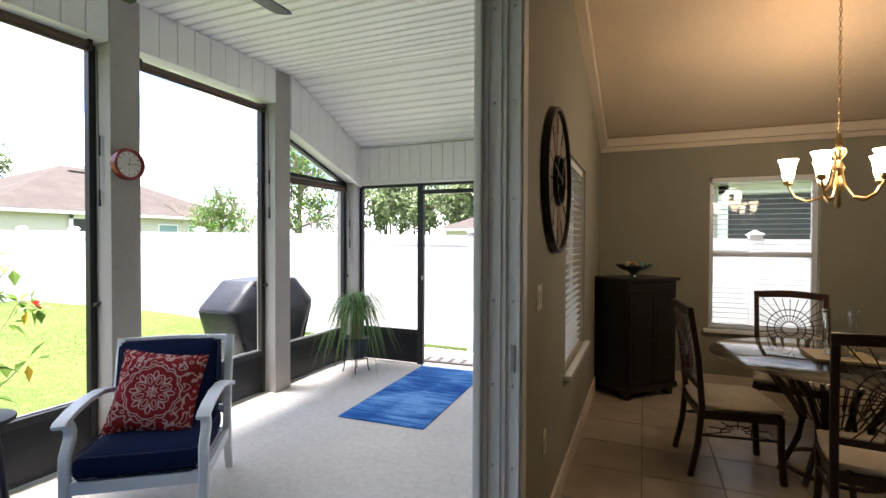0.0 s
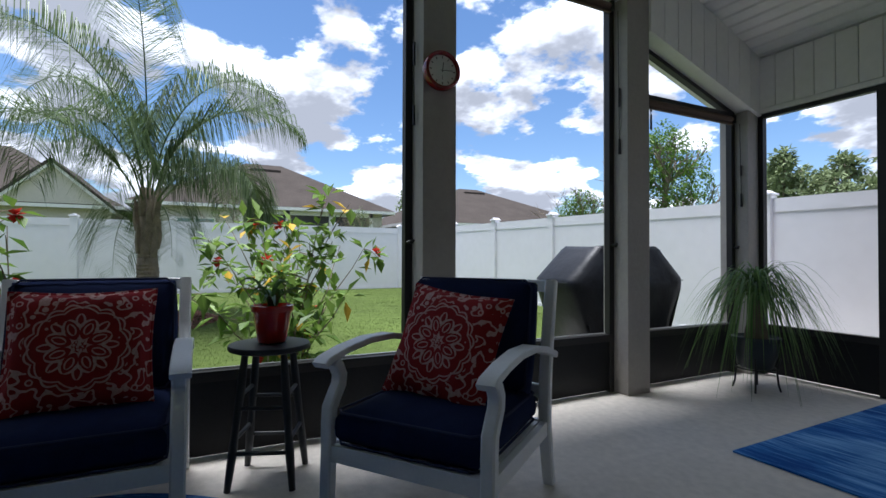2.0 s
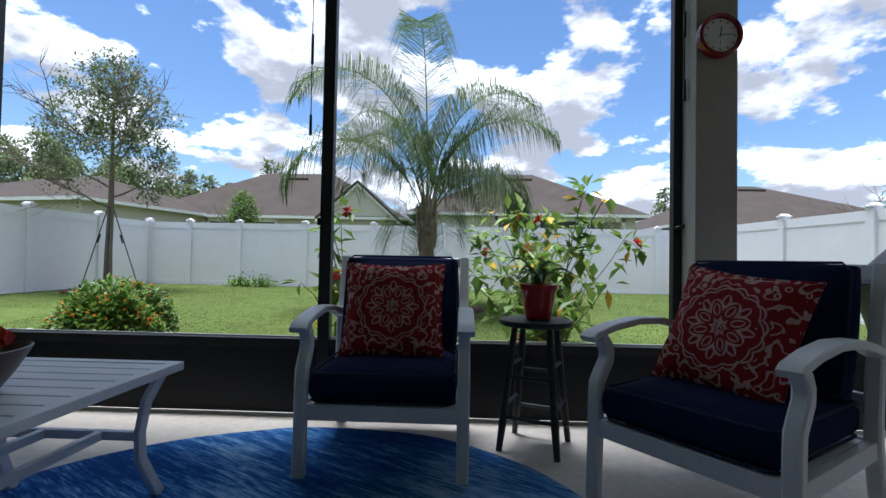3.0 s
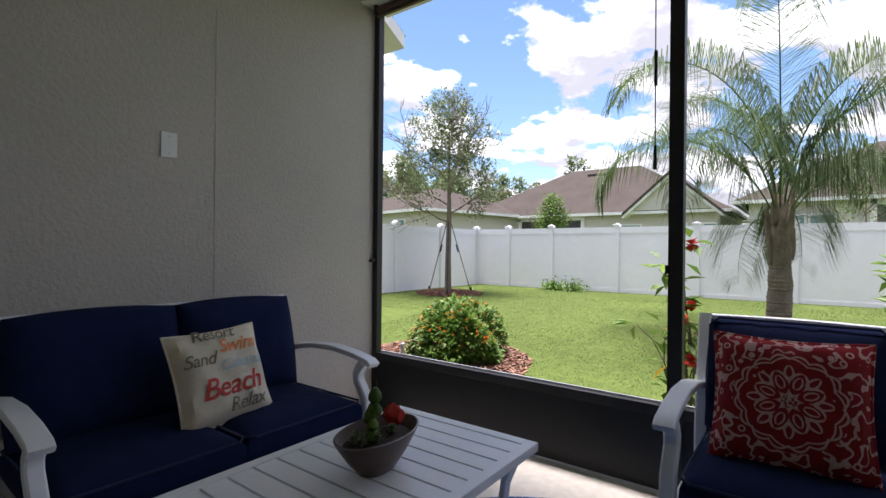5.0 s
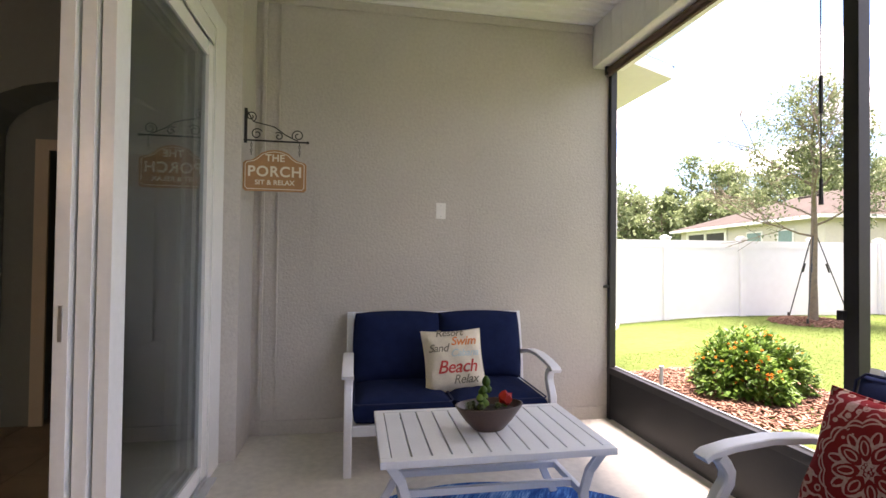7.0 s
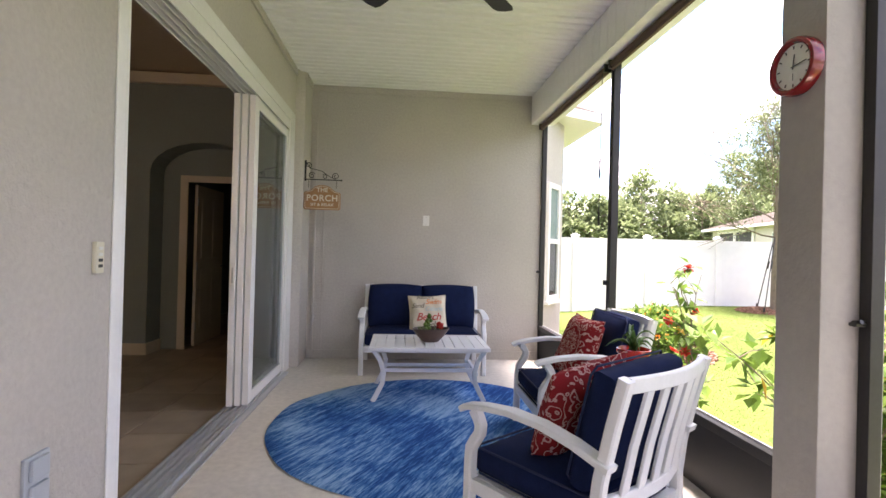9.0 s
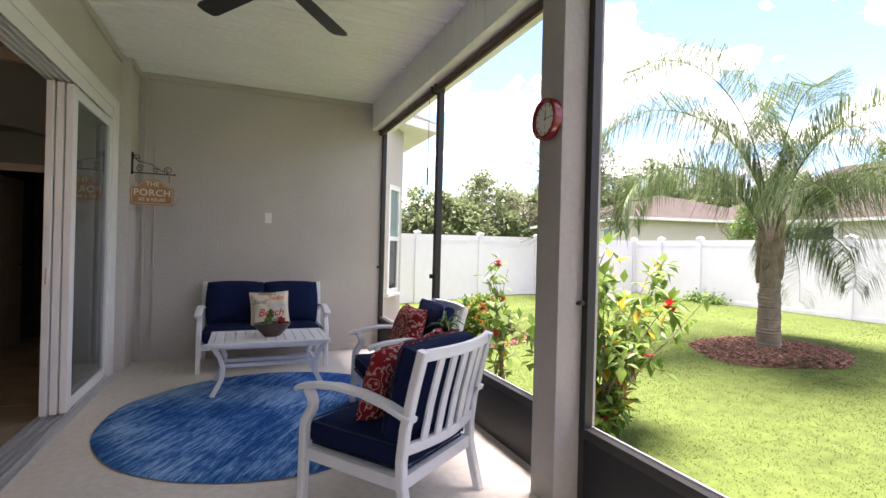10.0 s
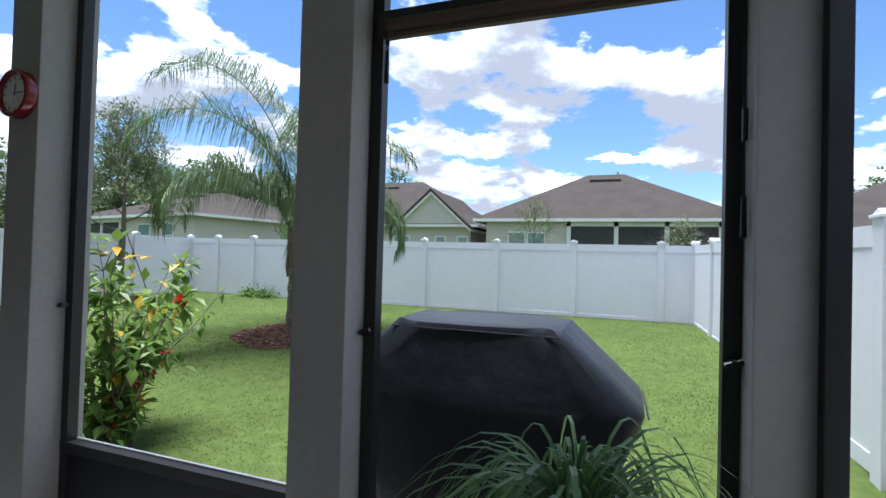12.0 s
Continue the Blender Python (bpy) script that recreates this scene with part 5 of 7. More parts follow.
def stool(at):
    t = thing("stool", "dark grey painted round wooden stool", "stool", at)
    bm = bmesh.new()
    lathe(bm, [(0.02, 0.555), (0.15, 0.556), (0.168, 0.562), (0.172, 0.572), (0.168, 0.584), (0.15, 0.588), (0.01, 0.586)], 36)
    part("seat", bm, CHARCOAL, t, smooth=True)
    for k in range(4):
        a = math.pi / 4 + k * math.pi / 2
        c, s = math.cos(a), math.sin(a)
        bm = bmesh.new()
        sweep(bm, [((c * 0.185, s * 0.185, 0.0), 0.8), ((c * 0.165, s * 0.165, 0.14), 1.1), ((c * 0.15, s * 0.15, 0.26), 0.95), ((c * 0.128, s * 0.128, 0.42), 1.1), ((c * 0.112, s * 0.112, 0.558), 0.8)], circle(0.017, 10))
        part("leg", bm, CHARCOAL, t, smooth=True)
        a2 = a + math.pi / 2
        c2, s2 = math.cos(a2), math.sin(a2)
        for z in ((0.15, 0.33) if k % 2 else (0.20, 0.38)):
            r = 0.185 - 0.13 * z
            bm = bmesh.new()
            rod(bm, (c * r, s * r, z), (c2 * r, s2 * r, z), 0.009, n=8)
            part("rung", bm, CHARCOAL, t)


stool(pose(-2.565, 1.05, 0, 0, 0, -22))


def aloe_pot(at):
    t = thing("potted_aloe", "aloe plant in a glossy red ceramic pot", "potted plant", at)
    bm = bmesh.new()
    lathe(bm, [(0.055, 0), (0.06, 0.004), (0.072, 0.06), (0.080, 0.12), (0.083, 0.135), (0.090, 0.137), (0.092, 0.162), (0.084, 0.164), (0.078, 0.14), (0.02, 0.138)], 32)
    part("pot", bm, RED_GLAZE, t, smooth=True)
    bm = bmesh.new()
    lathe(bm, [(0.078, 0.135), (0.04, 0.147), (0.01, 0.15)], 18)
    part("soil", bm, SOIL, t)
    rng = random.Random(9)
    bm = bmesh.new()
    for k in range(13):
        L = rng.uniform(0.16, 0.30)
        blade_leaf(bm, (rng.uniform(-0.015, 0.015), rng.uniform(-0.015, 0.015), 0.145), k * 2.4, L * rng.uniform(0.5, 1.0), 0.032, L * rng.uniform(0.35, 0.8), L * 0.25, 7, 0.9)
    part("leaves", bm, LEAF_DARK, t, "spiky green aloe leaves")


aloe_pot(pose(-2.565, 1.06, 0.588))


def wall_dial(at):
    t = thing("wall_clock", "red rimmed round clock with a thermometer dial on a pillar", "clock", at)
    bm = bmesh.new()
    lathe(bm, [(0.10, 0), (0.108, 0.004), (0.110, 0.03), (0.106, 0.046), (0.096, 0.050), (0.088, 0.046), (0.086, 0.030), (0.02, 0.028)], 40)
    part("rim", bm, RED_METAL, t, smooth=True)
    bm = bmesh.new()
    lathe(bm, [(0.085, 0.029), (0.085, 0.032), (0.004, 0.0325)], 36)
    face = part("face", bm, DIAL, t, "white clock dial")
    for k in range(12):
        a = k * math.pi / 6
        s = bx(-0.0025, 0.0025, 0.066, 0.078, 0.0325, 0.034)
        p = part("mark", s, BLACK, face)
        p.matrix_local = pose(0, 0, 0, 0, 0, -math.degrees(a))
    for ln, w, a in ((0.045, 0.004, -8), (0.062, 0.003, -85)):
        p = part("hand", bx(-w / 2, w / 2, -0.01, ln, 0.0345, 0.036), BLACK, face)
        p.matrix_local = pose(0, 0, 0, 0, 0, a)
    bm = bmesh.new()
    lathe(bm, [(0.020, 0.0326), (0.020, 0.034), (0.001, 0.0342)], 20, (0, -0.04, 0))
    part("thermometer", bm, PLATE, face)
    part("needle", bx(-0.001, 0.001, -0.052, -0.026, 0.0343, 0.0352), BLACK, face)


wall_dial(pose(XP + 0.023, 1.965, 2.0, 90, 0, 90))


def pony_palm(at):
    """Spiky trailing plant in a dark pot on a wire stand."""
    t = thing("potted_plant", "long-leaved trailing plant in a dark pot on a metal stand", "potted plant", at)
    bm = bmesh.new()
    lathe(bm, [(0.10, 0.16), (0.105, 0.165), (0.135, 0.26), (0.152, 0.36), (0.158, 0.385), (0.150, 0.39), (0.135, 0.37), (0.02, 0.36)], 30)
    part("pot", bm, mat("dark_blue_pot", (0.018, 0.028, 0.035), 0.4, var=0.25, scale=8.0), t, "dark blue-grey pot", True)
    for k in range(4):
        a = k * math.pi / 2 + 0.5
        c, s = math.cos(a), math.sin(a)
        bm = bmesh.new()
        sweep(bm, [(c * 0.15, s * 0.15, 0), (c * 0.135, s * 0.135, 0.05), (c * 0.125, s * 0.125, 0.16), (c * 0.15, s * 0.15, 0.24)], circle(0.007, 6))
        part("stand_leg", bm, BLACK, t)
    bm = bmesh.new()
    sweep(bm, [(0.13 * math.cos(i * math.pi / 12), 0.13 * math.sin(i * math.pi / 12), 0.158) for i in range(25)], circle(0.006, 6))
    part("stand_ring", bm, BLACK, t)
    bm = bmesh.new()
    lathe(bm, [(0.08, 0.36), (0.07, 0.44), (0.035, 0.58), (0.025, 0.68)], 14)
    part("stem", bm, BARK, t, smooth=True)
    rng = random.Random(12)
    bm = bmesh.new()
    for k in range(250):
        L = rng.uniform(0.36, 0.72)
        rise = rng.uniform(0.14, 0.38)
        z0 = rng.uniform(0.60, 0.72)
        blade_leaf(bm, (rng.gauss(0, 0.014), rng.gauss(0, 0.014), z0), rng.uniform(0, 6.283), L, rng.uniform(0.009, 0.016), rise, rng.uniform(0.35, 0.85), 9)
    for k in range(26):
        L = rng.uniform(0.04, 0.14)
        blade_leaf(bm, (rng.gauss(0, 0.01), rng.gauss(0, 0.01), 0.68), rng.uniform(0, 6.283), L, 0.018, rng.uniform(0.16, 0.24), 0.02, 6)
    part("leaves", bm, LEAF_PONY, t, "arching narrow green leaves")


pony_palm(pose(-2.49, 4.44, 0))


def ceiling_fan(at):
    t = thing("ceiling_fan", "black five-bladed ceiling fan", "fan", at)
    bm = bmesh.new()
    rod(bm, (0, 0, 0.0), (0, 0, -0.26), 0.013, n=12)
    part("downrod", bm, BLACK, t)
    bm = bmesh.new()
    lathe(bm, [(0.03, -0.06), (0.065, -0.02), (0.07, 0.0)], 24)
    part("canopy", bm, BLACK, t, smooth=True)
    bm = bmesh.new()
    lathe(bm, [(0.02, -0.40), (0.07, -0.395), (0.10, -0.36), (0.105, -0.30), (0.08, -0.265), (0.02, -0.25)], 28)
    part("motor", bm, BLACK, t, smooth=True)
    for k in range(5):
        bm = bmesh.new()
        prism(bm, [(0.17, -0.05), (0.30, -0.062), (0.69, -0.068), (0.73, -0.055), (0.74, 0.0), (0.73, 0.055), (0.69, 0.068), (0.30, 0.062), (0.17, 0.05)], "z", -0.004, 0.004)
        b = part("blade", bm, BLACK, t)
        b.matrix_local = pose(0, 0, -0.345, 0, 0, -127.5 + 72 * k) @ pose(0, 0, 0, 11, 0, 0)
        part("bracket", bx(0.09, 0.22, -0.018, 0.018, -0.010, -0.004, 0.002), BLACK, b)


ceiling_fan(pose(-1.42, 1.25, ZC))


def porch_sign(at):
    """Hanging sign on a scrolled iron bracket; x runs out from the wall."""
    IRON = mat("black_wrought_iron", (0.014, 0.013, 0.013), 0.55, var=0.2, scale=20.0)
    t = thing("porch_sign", "tan wooden sign hanging from a scrolled iron bracket", "sign", at)
    bm = bmesh.new()
    sweep(bm, [(0.012, 0, -0.02), (0.012, 0, 0.22)], rect(0.02, 0.006), (0, 1, 0))
    part("wall_bar", bm, IRON, t)
    bm = bmesh.new()
    rod(bm, (0.0, 0, 0.0), (0.42, 0, 0.0), 0.006, n=8)
    rod(bm, (0.42, 0, 0.0), (0.435, 0, 0), 0.012, 0.006, n=8)
    part("arm", bm, IRON, t)

    def scroll(cx, cz, r, a0, turns, sgn):
        return [(cx + r * (1 - 0.72 * f) * math.cos(a0 + sgn * f * turns * 6.283), 0, cz + r * (1 - 0.72 * f) * math.sin(a0 + sgn * f * turns * 6.283)) for f in (i / 22 for i in range(23))]
    for cx, cz, r, a0, tn, sg in ((0.045, 0.165, 0.038, -1.2, 1.3, 1), (0.36, 0.045, 0.042, 3.6, 1.35, -1), (0.085, 0.045, 0.040, 0.5, 1.3, 1), (0.23, 0.035, 0.03, 2.4, 1.2, -1)):
        bm = bmesh.new()
        sweep(bm, scroll(cx, cz, r, a0, tn, sg), circle(0.004, 6), (0, 1, 0))
        part("scroll", bm, IRON, t)
    bm = bmesh.new()
    sweep(bm, [(0.02, 0, 0.20), (0.06, 0, 0.13), (0.13, 0, 0.115), (0.20, 0, 0.10), (0.27, 0, 0.05), (0.33, 0, 0.02), (0.36, 0, 0.01)], circle(0.004, 6), (0, 1, 0))
    part("brace", bm, IRON, t)
    for x in (0.05, 0.37):
        bm = bmesh.new()
        for i in range(5):
            sweep(bm, [(x + (0.006 if i % 2 else 0) * math.cos(a) , 0.006 * math.sin(a) * (0 if i % 2 else 1), -0.012 - i * 0.020 + 0.012 * math.cos(a + 1.57)) for a in (k * 1.0472 for k in range(7))], circle(0.0018, 5), (0.3, 1, 0.2))
        part("chain", bm, IRON, t)
    out = [(0.0, -0.335), (0.0, -0.16), (0.015, -0.145), (0.06, -0.135), (0.09, -0.115), (0.12, -0.085), (0.165, -0.068), (0.21, -0.062), (0.255, -0.068), (0.30, -0.085), (0.33, -0.115), (0.36, -0.135), (0.405, -0.145), (0.42, -0.16), (0.42, -0.335), (0.405, -0.35), (0.015, -0.35)]
    bm = bmesh.new()
    prism(bm, out, "y", -0.009, 0.009)
    bd = part("board", bm, TAN_SIGN, t, "tan board with a cream border line")
    for sy in (1, -1):
        bm = bmesh.new()
        ins = [(0.21 + (x - 0.21) * 0.93, 0.0098 * sy, -0.206 + (z + 0.206) * 0.90) for x, z in out]
        sweep(bm, ins + [ins[0]], rect(0.005, 0.001), (0, 1, 0))
        part("border", bm, CREAM_PAINT, bd)
    for word, size, z, sp in (("THE", 0.068, -0.142, 1.05), ("PORCH", 0.100, -0.247, 1.12), ("SIT & RELAX", 0.046, -0.305, 1.05)):
        text_part("lettering", word, size, CREAM_PAINT, bd, pose(0.21, -0.0095, z, 90, 0, 0), 0.001, 0.0, sp, bold=size * 0.022)


porch_sign(pose(-0.187, -1.66, 2.005, 0, 0, 180) @ Matrix.Scale(0.93, 4))

pl = thing("blank_plate", "white blank wall plate on the stucco", "wall plate", pose(-1.53, YS, 1.617))
part("plate", bx(-0.037, 0.037, 0.0, 0.007, -0.060, 0.060, 0.003), PLATE, pl)
for z in (-0.04, 0.04):
    bm = bmesh.new()
    rod(bm, (0, 0.006, z), (0, 0.0085, z), 0.004, n=8)
    part("screw", bm, STEEL, pl)
rc = thing("fan_control", "ivory fan remote in a holder on the stucco by the door", "remote control", pose(XH, 1.735, 1.21, 0, 0, 90))
part("body", bx(-0.024, 0.024, 0.0, 0.018, -0.060, 0.060, 0.005), IVORY, rc)
for z in (0.035, 0.012, -0.010, -0.032):
    part("button", bx(-0.012, 0.012, 0.018, 0.0205, z - 0.006, z + 0.006, 0.001), DIAL if z > 0 else BLACK, rc)


oc = thing("outlet_cover", "grey weatherproof outlet cover low on the stucco wall", "outlet", pose(XH, 2.02, 0.50, 0, 0, 90))
part("plate", bx(-0.055, 0.055, 0.0, 0.012, -0.085, 0.085, 0.004), mat("grey_outlet_plastic", (0.42, 0.45, 0.48), 0.45, var=0.05, scale=20.0), oc)
for z in (-0.042, 0.042):
    part("flap", bx(-0.038, 0.038, 0.012, 0.026, z - 0.034, z + 0.034, 0.006), bpy.data.materials["grey_outlet_plastic"], oc, "hinged socket flap")
for x, y, h in ((-3.30, -2.05, 0.34), (-3.62, -2.35, 0.40)):
    st = thing("pipe_stub", "short grey pipe standing in the mulch bed", "pipe", pose(x, y, ground_z(x, y) - 0.02), "pipe stubs by the bay")
    bm = bmesh.new()
    lathe(bm, [(0.016, 0.0), (0.016, h - 0.03), (0.021, h - 0.028), (0.021, h - 0.004), (0.012, h)], 12)
    part("pipe", bm, bpy.data.materials["grey_outlet_plastic"] if h > 0.36 else BLACK, st, smooth=True)


def roller_shade(y0, y1, z, x=-2.865, cords=()):
    t = thing("roller_shade", "rolled-up brown outdoor shade under the beam", "roller shade", pose(x, 0, z), "porch roller shades")
    bm = bmesh.new()
    rod(bm, (0, y0, 0), (0, y1, 0), 0.026, n=14)
    part("roll", bm, SHADE, t, smooth=True)
    part("bottom_bar", bx(-0.012, 0.012, y0, y1, -0.045, -0.026, 0.003), SHADE, t)
    for y in (y0, y1):
        part("bracket", bx(-0.034, 0.03, y - 0.012, y + 0.012, -0.035, 0.034, 0.004), BLACK, t)
    for y, ln in cords:
        bm = bmesh.new()
        rod(bm, (0.025, y, -0.03), (0.03, y + 0.006, -ln), 0.0028, n=6)
        rod(bm, (0.03, y + 0.006, -ln * 0.62), (0.03, y + 0.006, -ln * 0.76), 0.008, 0.008, n=8)
        rod(bm, (0.03, y + 0.006, -ln - 0.11), (0.03, y + 0.006, -ln), 0.009, 0.007, n=8)
        part("cord", bm, BLACK, t, "black pull cord with weights")
    return t


roller_shade(YS + 0.06, -0.09, ZB - 0.03, cords=((-0.13, 1.15),))
roller_shade(0.0, 1.80, ZB - 0.03, cords=((1.84, 0.95),))
roller_shade(2.14, 3.38, ZB - 0.04, cords=((3.428, 0.95),))
roller_shade(3.73, 4.76, 2.125, cords=((4.825, 0.62), (3.75, 0.10)))


def grill(at):
    """Covered grill: an octagonal cover that flares to the side shelves and falls to the ground."""
    t = thing("covered_grill", "large barbecue grill under a black fitted cover", "grill", at)
    bm = bmesh.new()
    # rings from bottom to top: half length, half depth, shift of the sides
    prof = [(0.40, 0.22, 0.0), (0.44, 0.235, 0.18), (0.53, 0.25, 0.45), (0.635, 0.262, 0.72), (0.655, 0.262, 0.79), (0.645, 0.253, 0.83), (0.385, 0.235, 1.075), (0.355, 0.22, 1.105)]
    rings = []
    n = 40
    for li, (a, b, z) in enumerate(prof):
        ring = []
        for i in range(n):
            th = 2 * math.pi * i / n
            c, s = math.cos(th), math.sin(th)
            e = 0.30
            x, y = a * math.copysign(abs(c) ** e, c), b * math.copysign(abs(s) ** e, s)
            fold = 0.013 * math.sin(9 * th + 1.7 * li) + 0.006 * math.sin(17 * th + li)
            fold *= (1 if z < 0.7 else 0.3) * (1.4 if z < 0.3 else 1)
            ring.append(bm.verts.new((x * (1 + fold), y + fold * 1.5, z + 0.006 * math.sin(5 * th + li))))
        rings.append(ring)
    for p, q in zip(rings, rings[1:]):
        for i in range(n):
            bm.faces.new((p[i], p[(i + 1) % n], q[(i + 1) % n], q[i]))
    bm.faces.new(rings[0][::-1]), bm.faces.new(rings[-1])
    part("cover", bm, COVER, t, smooth=True)
    for s in (-1, 1):
        bm = bmesh.new()
        sweep(bm, [(s * 0.662, -0.20, 0.80), (s * 0.662, 0.0, 0.795), (s * 0.658, 0.20, 0.80)], circle(0.004, 6))
        part("seam", bm, COVER, t)
    for s in (-1, 1):
        bm = bmesh.new()
        sweep(bm, [(-0.35, s * 0.224, 1.078), (-0.18, s * 0.232, 1.079), (0, s * 0.234, 1.080), (0.18, s * 0.232, 1.079), (0.35, s * 0.224, 1.078)], circle(0.0035, 6))
        part("seam", bm, COVER, t)
    for x in (-0.36, 0.36):
        for y in (-0.2, 0.2):
            bm = bmesh.new()
            rod(bm, (x, y - 0.015, -0.02), (x, y + 0.015, -0.02), 0.028, n=12)
            part("caster", bm, BLACK, t)


grill(pose(-3.45, 3.97, 0.0, 0, 0, 90) @ Matrix.Diagonal((1.0, 1.05, 0.955, 1)))
slab = solid("grill_pad", bx(-4.35, -3.06, 3.0, 4.95, -0.10, -0.045, 0.01), CONCRETE, "concrete pad under the covered grill", "slab", kind="structure")

# outside the screen door: gravel strip, mat
mt = thing("doormat", "dark coir doormat on the paving", "doormat", pose(-1.60, 5.36, -0.022, 0, 0, 2))
part("mat", bx(-0.42, 0.42, -0.14, 0.14, 0, 0.012, 0.003), mat("dark_coir", (0.05, 0.045, 0.042), 0.95, var=0.5, scale=40.0, bump=0.6, bscale=200), mt)
for k in range(5):
    part("motif", bx(-0.36 + k * 0.155, -0.26 + k * 0.155, -0.09, 0.09, 0.012, 0.0135, 0.0), mat("grey_motif", (0.16, 0.15, 0.15), 0.95), mt, "faded woven motif") if k == 0 else part("motif", bx(-0.36 + k * 0.155, -0.26 + k * 0.155, -0.09, 0.09, 0.012, 0.0135), bpy.data.materials["grey_motif"], mt)
# ---- dining room ----
def cane_panel(t, w, h, y, z0, rays=28):
    """Fan of cane rods round an oval, in a w by h opening."""
    cx, cz = 0.0, z0 + h * 0.45
    bm = bmesh.new()
    for r in (0.055, 0.105, 0.155):
        pts = [(cx + r * math.cos(i * math.pi / 14), y, cz + r * math.sin(i * math.pi / 14)) for i in range(29)]
        sweep(bm, pts, circle(0.0045, 5), (0, 1, 0))
    p = part("cane_back", bm, DARKWOOD, t, "radiating cane back panel")
    p.matrix_local = pose(0, 0.245, 0.585, -8)
    for k in range(rays):
        bm = bmesh.new()
        a = 2 * math.pi * k / rays
        c, s = math.cos(a), math.sin(a)
        r1 = min(w / 2 / max(abs(c), 1e-3), (h * 0.55 if s > 0 else h * 0.45) / max(abs(s), 1e-3))
        rod(bm, (cx + c * 0.055, y, cz + s * 0.055), (cx + c * r1, y, cz + s * r1), 0.0035, n=5, caps=False)
        part("cane", bm, DARKWOOD, p)


def dining_chair(at, label):
    t = thing("dining_chair", label, "chair", at, "chairs round the dining table")
    w = 0.48
    for s in (-1, 1):
        bm = bmesh.new()
        sweep(bm, [(s * 0.225, 0.29, 0), (s * 0.22, 0.245, 0.22), (s * 0.22, 0.225, 0.45), (s * 0.225, 0.25, 0.75), (s * 0.232, 0.30, 1.05)], rect(0.035, 0.035), (0, -1, 0.01))
        part("back_leg", bm, DARKWOOD, t)
        bm = bmesh.new()
        sweep(bm, [(s * 0.225, -0.235, 0), (s * 0.215, -0.22, 0.20), (s * 0.22, -0.215, 0.41)], rect(0.035, 0.035), (0, -1, 0.01))
        part("front_leg", bm, DARKWOOD, t)
        part("side_rail", bx(s * 0.22 - 0.014, s * 0.22 + 0.014, -0.2, 0.22, 0.37, 0.42, 0.004), DARKWOOD, t)
        bm = bmesh.new()
        for k in range(7):
            a = math.pi * k / 6
            rod(bm, (s * 0.22, 0.02 + 0.04 * math.cos(a), 0.30 + 0.02 * math.sin(a)), (s * 0.22, 0.02 + 0.19 * math.cos(a), 0.27 + 0.10 * math.sin(a)), 0.0035, n=5)
        sweep(bm, [(s * 0.22, 0.02 + 0.10 * math.cos(i * math.pi / 8), 0.285 + 0.055 * math.sin(i * math.pi / 8)) for i in range(9)], circle(0.004, 5), (1, 0, 0))
        sweep(bm, [(s * 0.22, -0.20, 0.265), (s * 0.22, 0.22, 0.265)], circle(0.008, 6))
        part("side_lattice", bm, DARKWOOD, t, "cane lattice under the seat")
    part("front_rail", bx(-0.205, 0.205, -0.23, -0.20, 0.37, 0.42, 0.004), DARKWOOD, t)
    part("back_rail", bx(-0.205, 0.205, 0.21, 0.24, 0.37, 0.42, 0.004), DARKWOOD, t)
    bm = bmesh.new()
    sweep(bm, [(-0.25, 0.302, 1.045), (-0.12, 0.315, 1.055), (0, 0.32, 1.06), (0.12, 0.315, 1.055), (0.25, 0.302, 1.045)], rect(0.03, 0.055), (0, 0, 1))
    part("top_rail", bm, DARKWOOD, t)
    part("lower_rail", bx(-0.21, 0.21, 0.225, 0.25, 0.55, 0.585, 0.004), DARKWOOD, t)
    cane_panel(t, 0.42, 0.44, 0.0, 0.0)
    c = part("seat", cushion(0.46, 0.46, 0.06, 0.02, 8, 2), CREAM, t, "cream upholstered seat", True)
    c.matrix_local = pose(0, 0.0, 0.418)
    return t


TX, TY = 1.66, 3.48
dining_chair(pose(1.07, 3.42, 0, 0, 0, 98), "dark wood dining chair with a cane back and cream seat")
ch = dining_chair(pose(1.58, 4.18, 0, 0, 0, -12), "dark wood dining chair with a cane back facing the window side")
dining_chair(pose(1.61, 2.70, 0, 0, 0, 172), "dark wood dining chair with its cane back to the room")
dining_chair(pose(2.42, 3.4, 0, 0, 0, -88), "dark wood dining chair across the glass table")


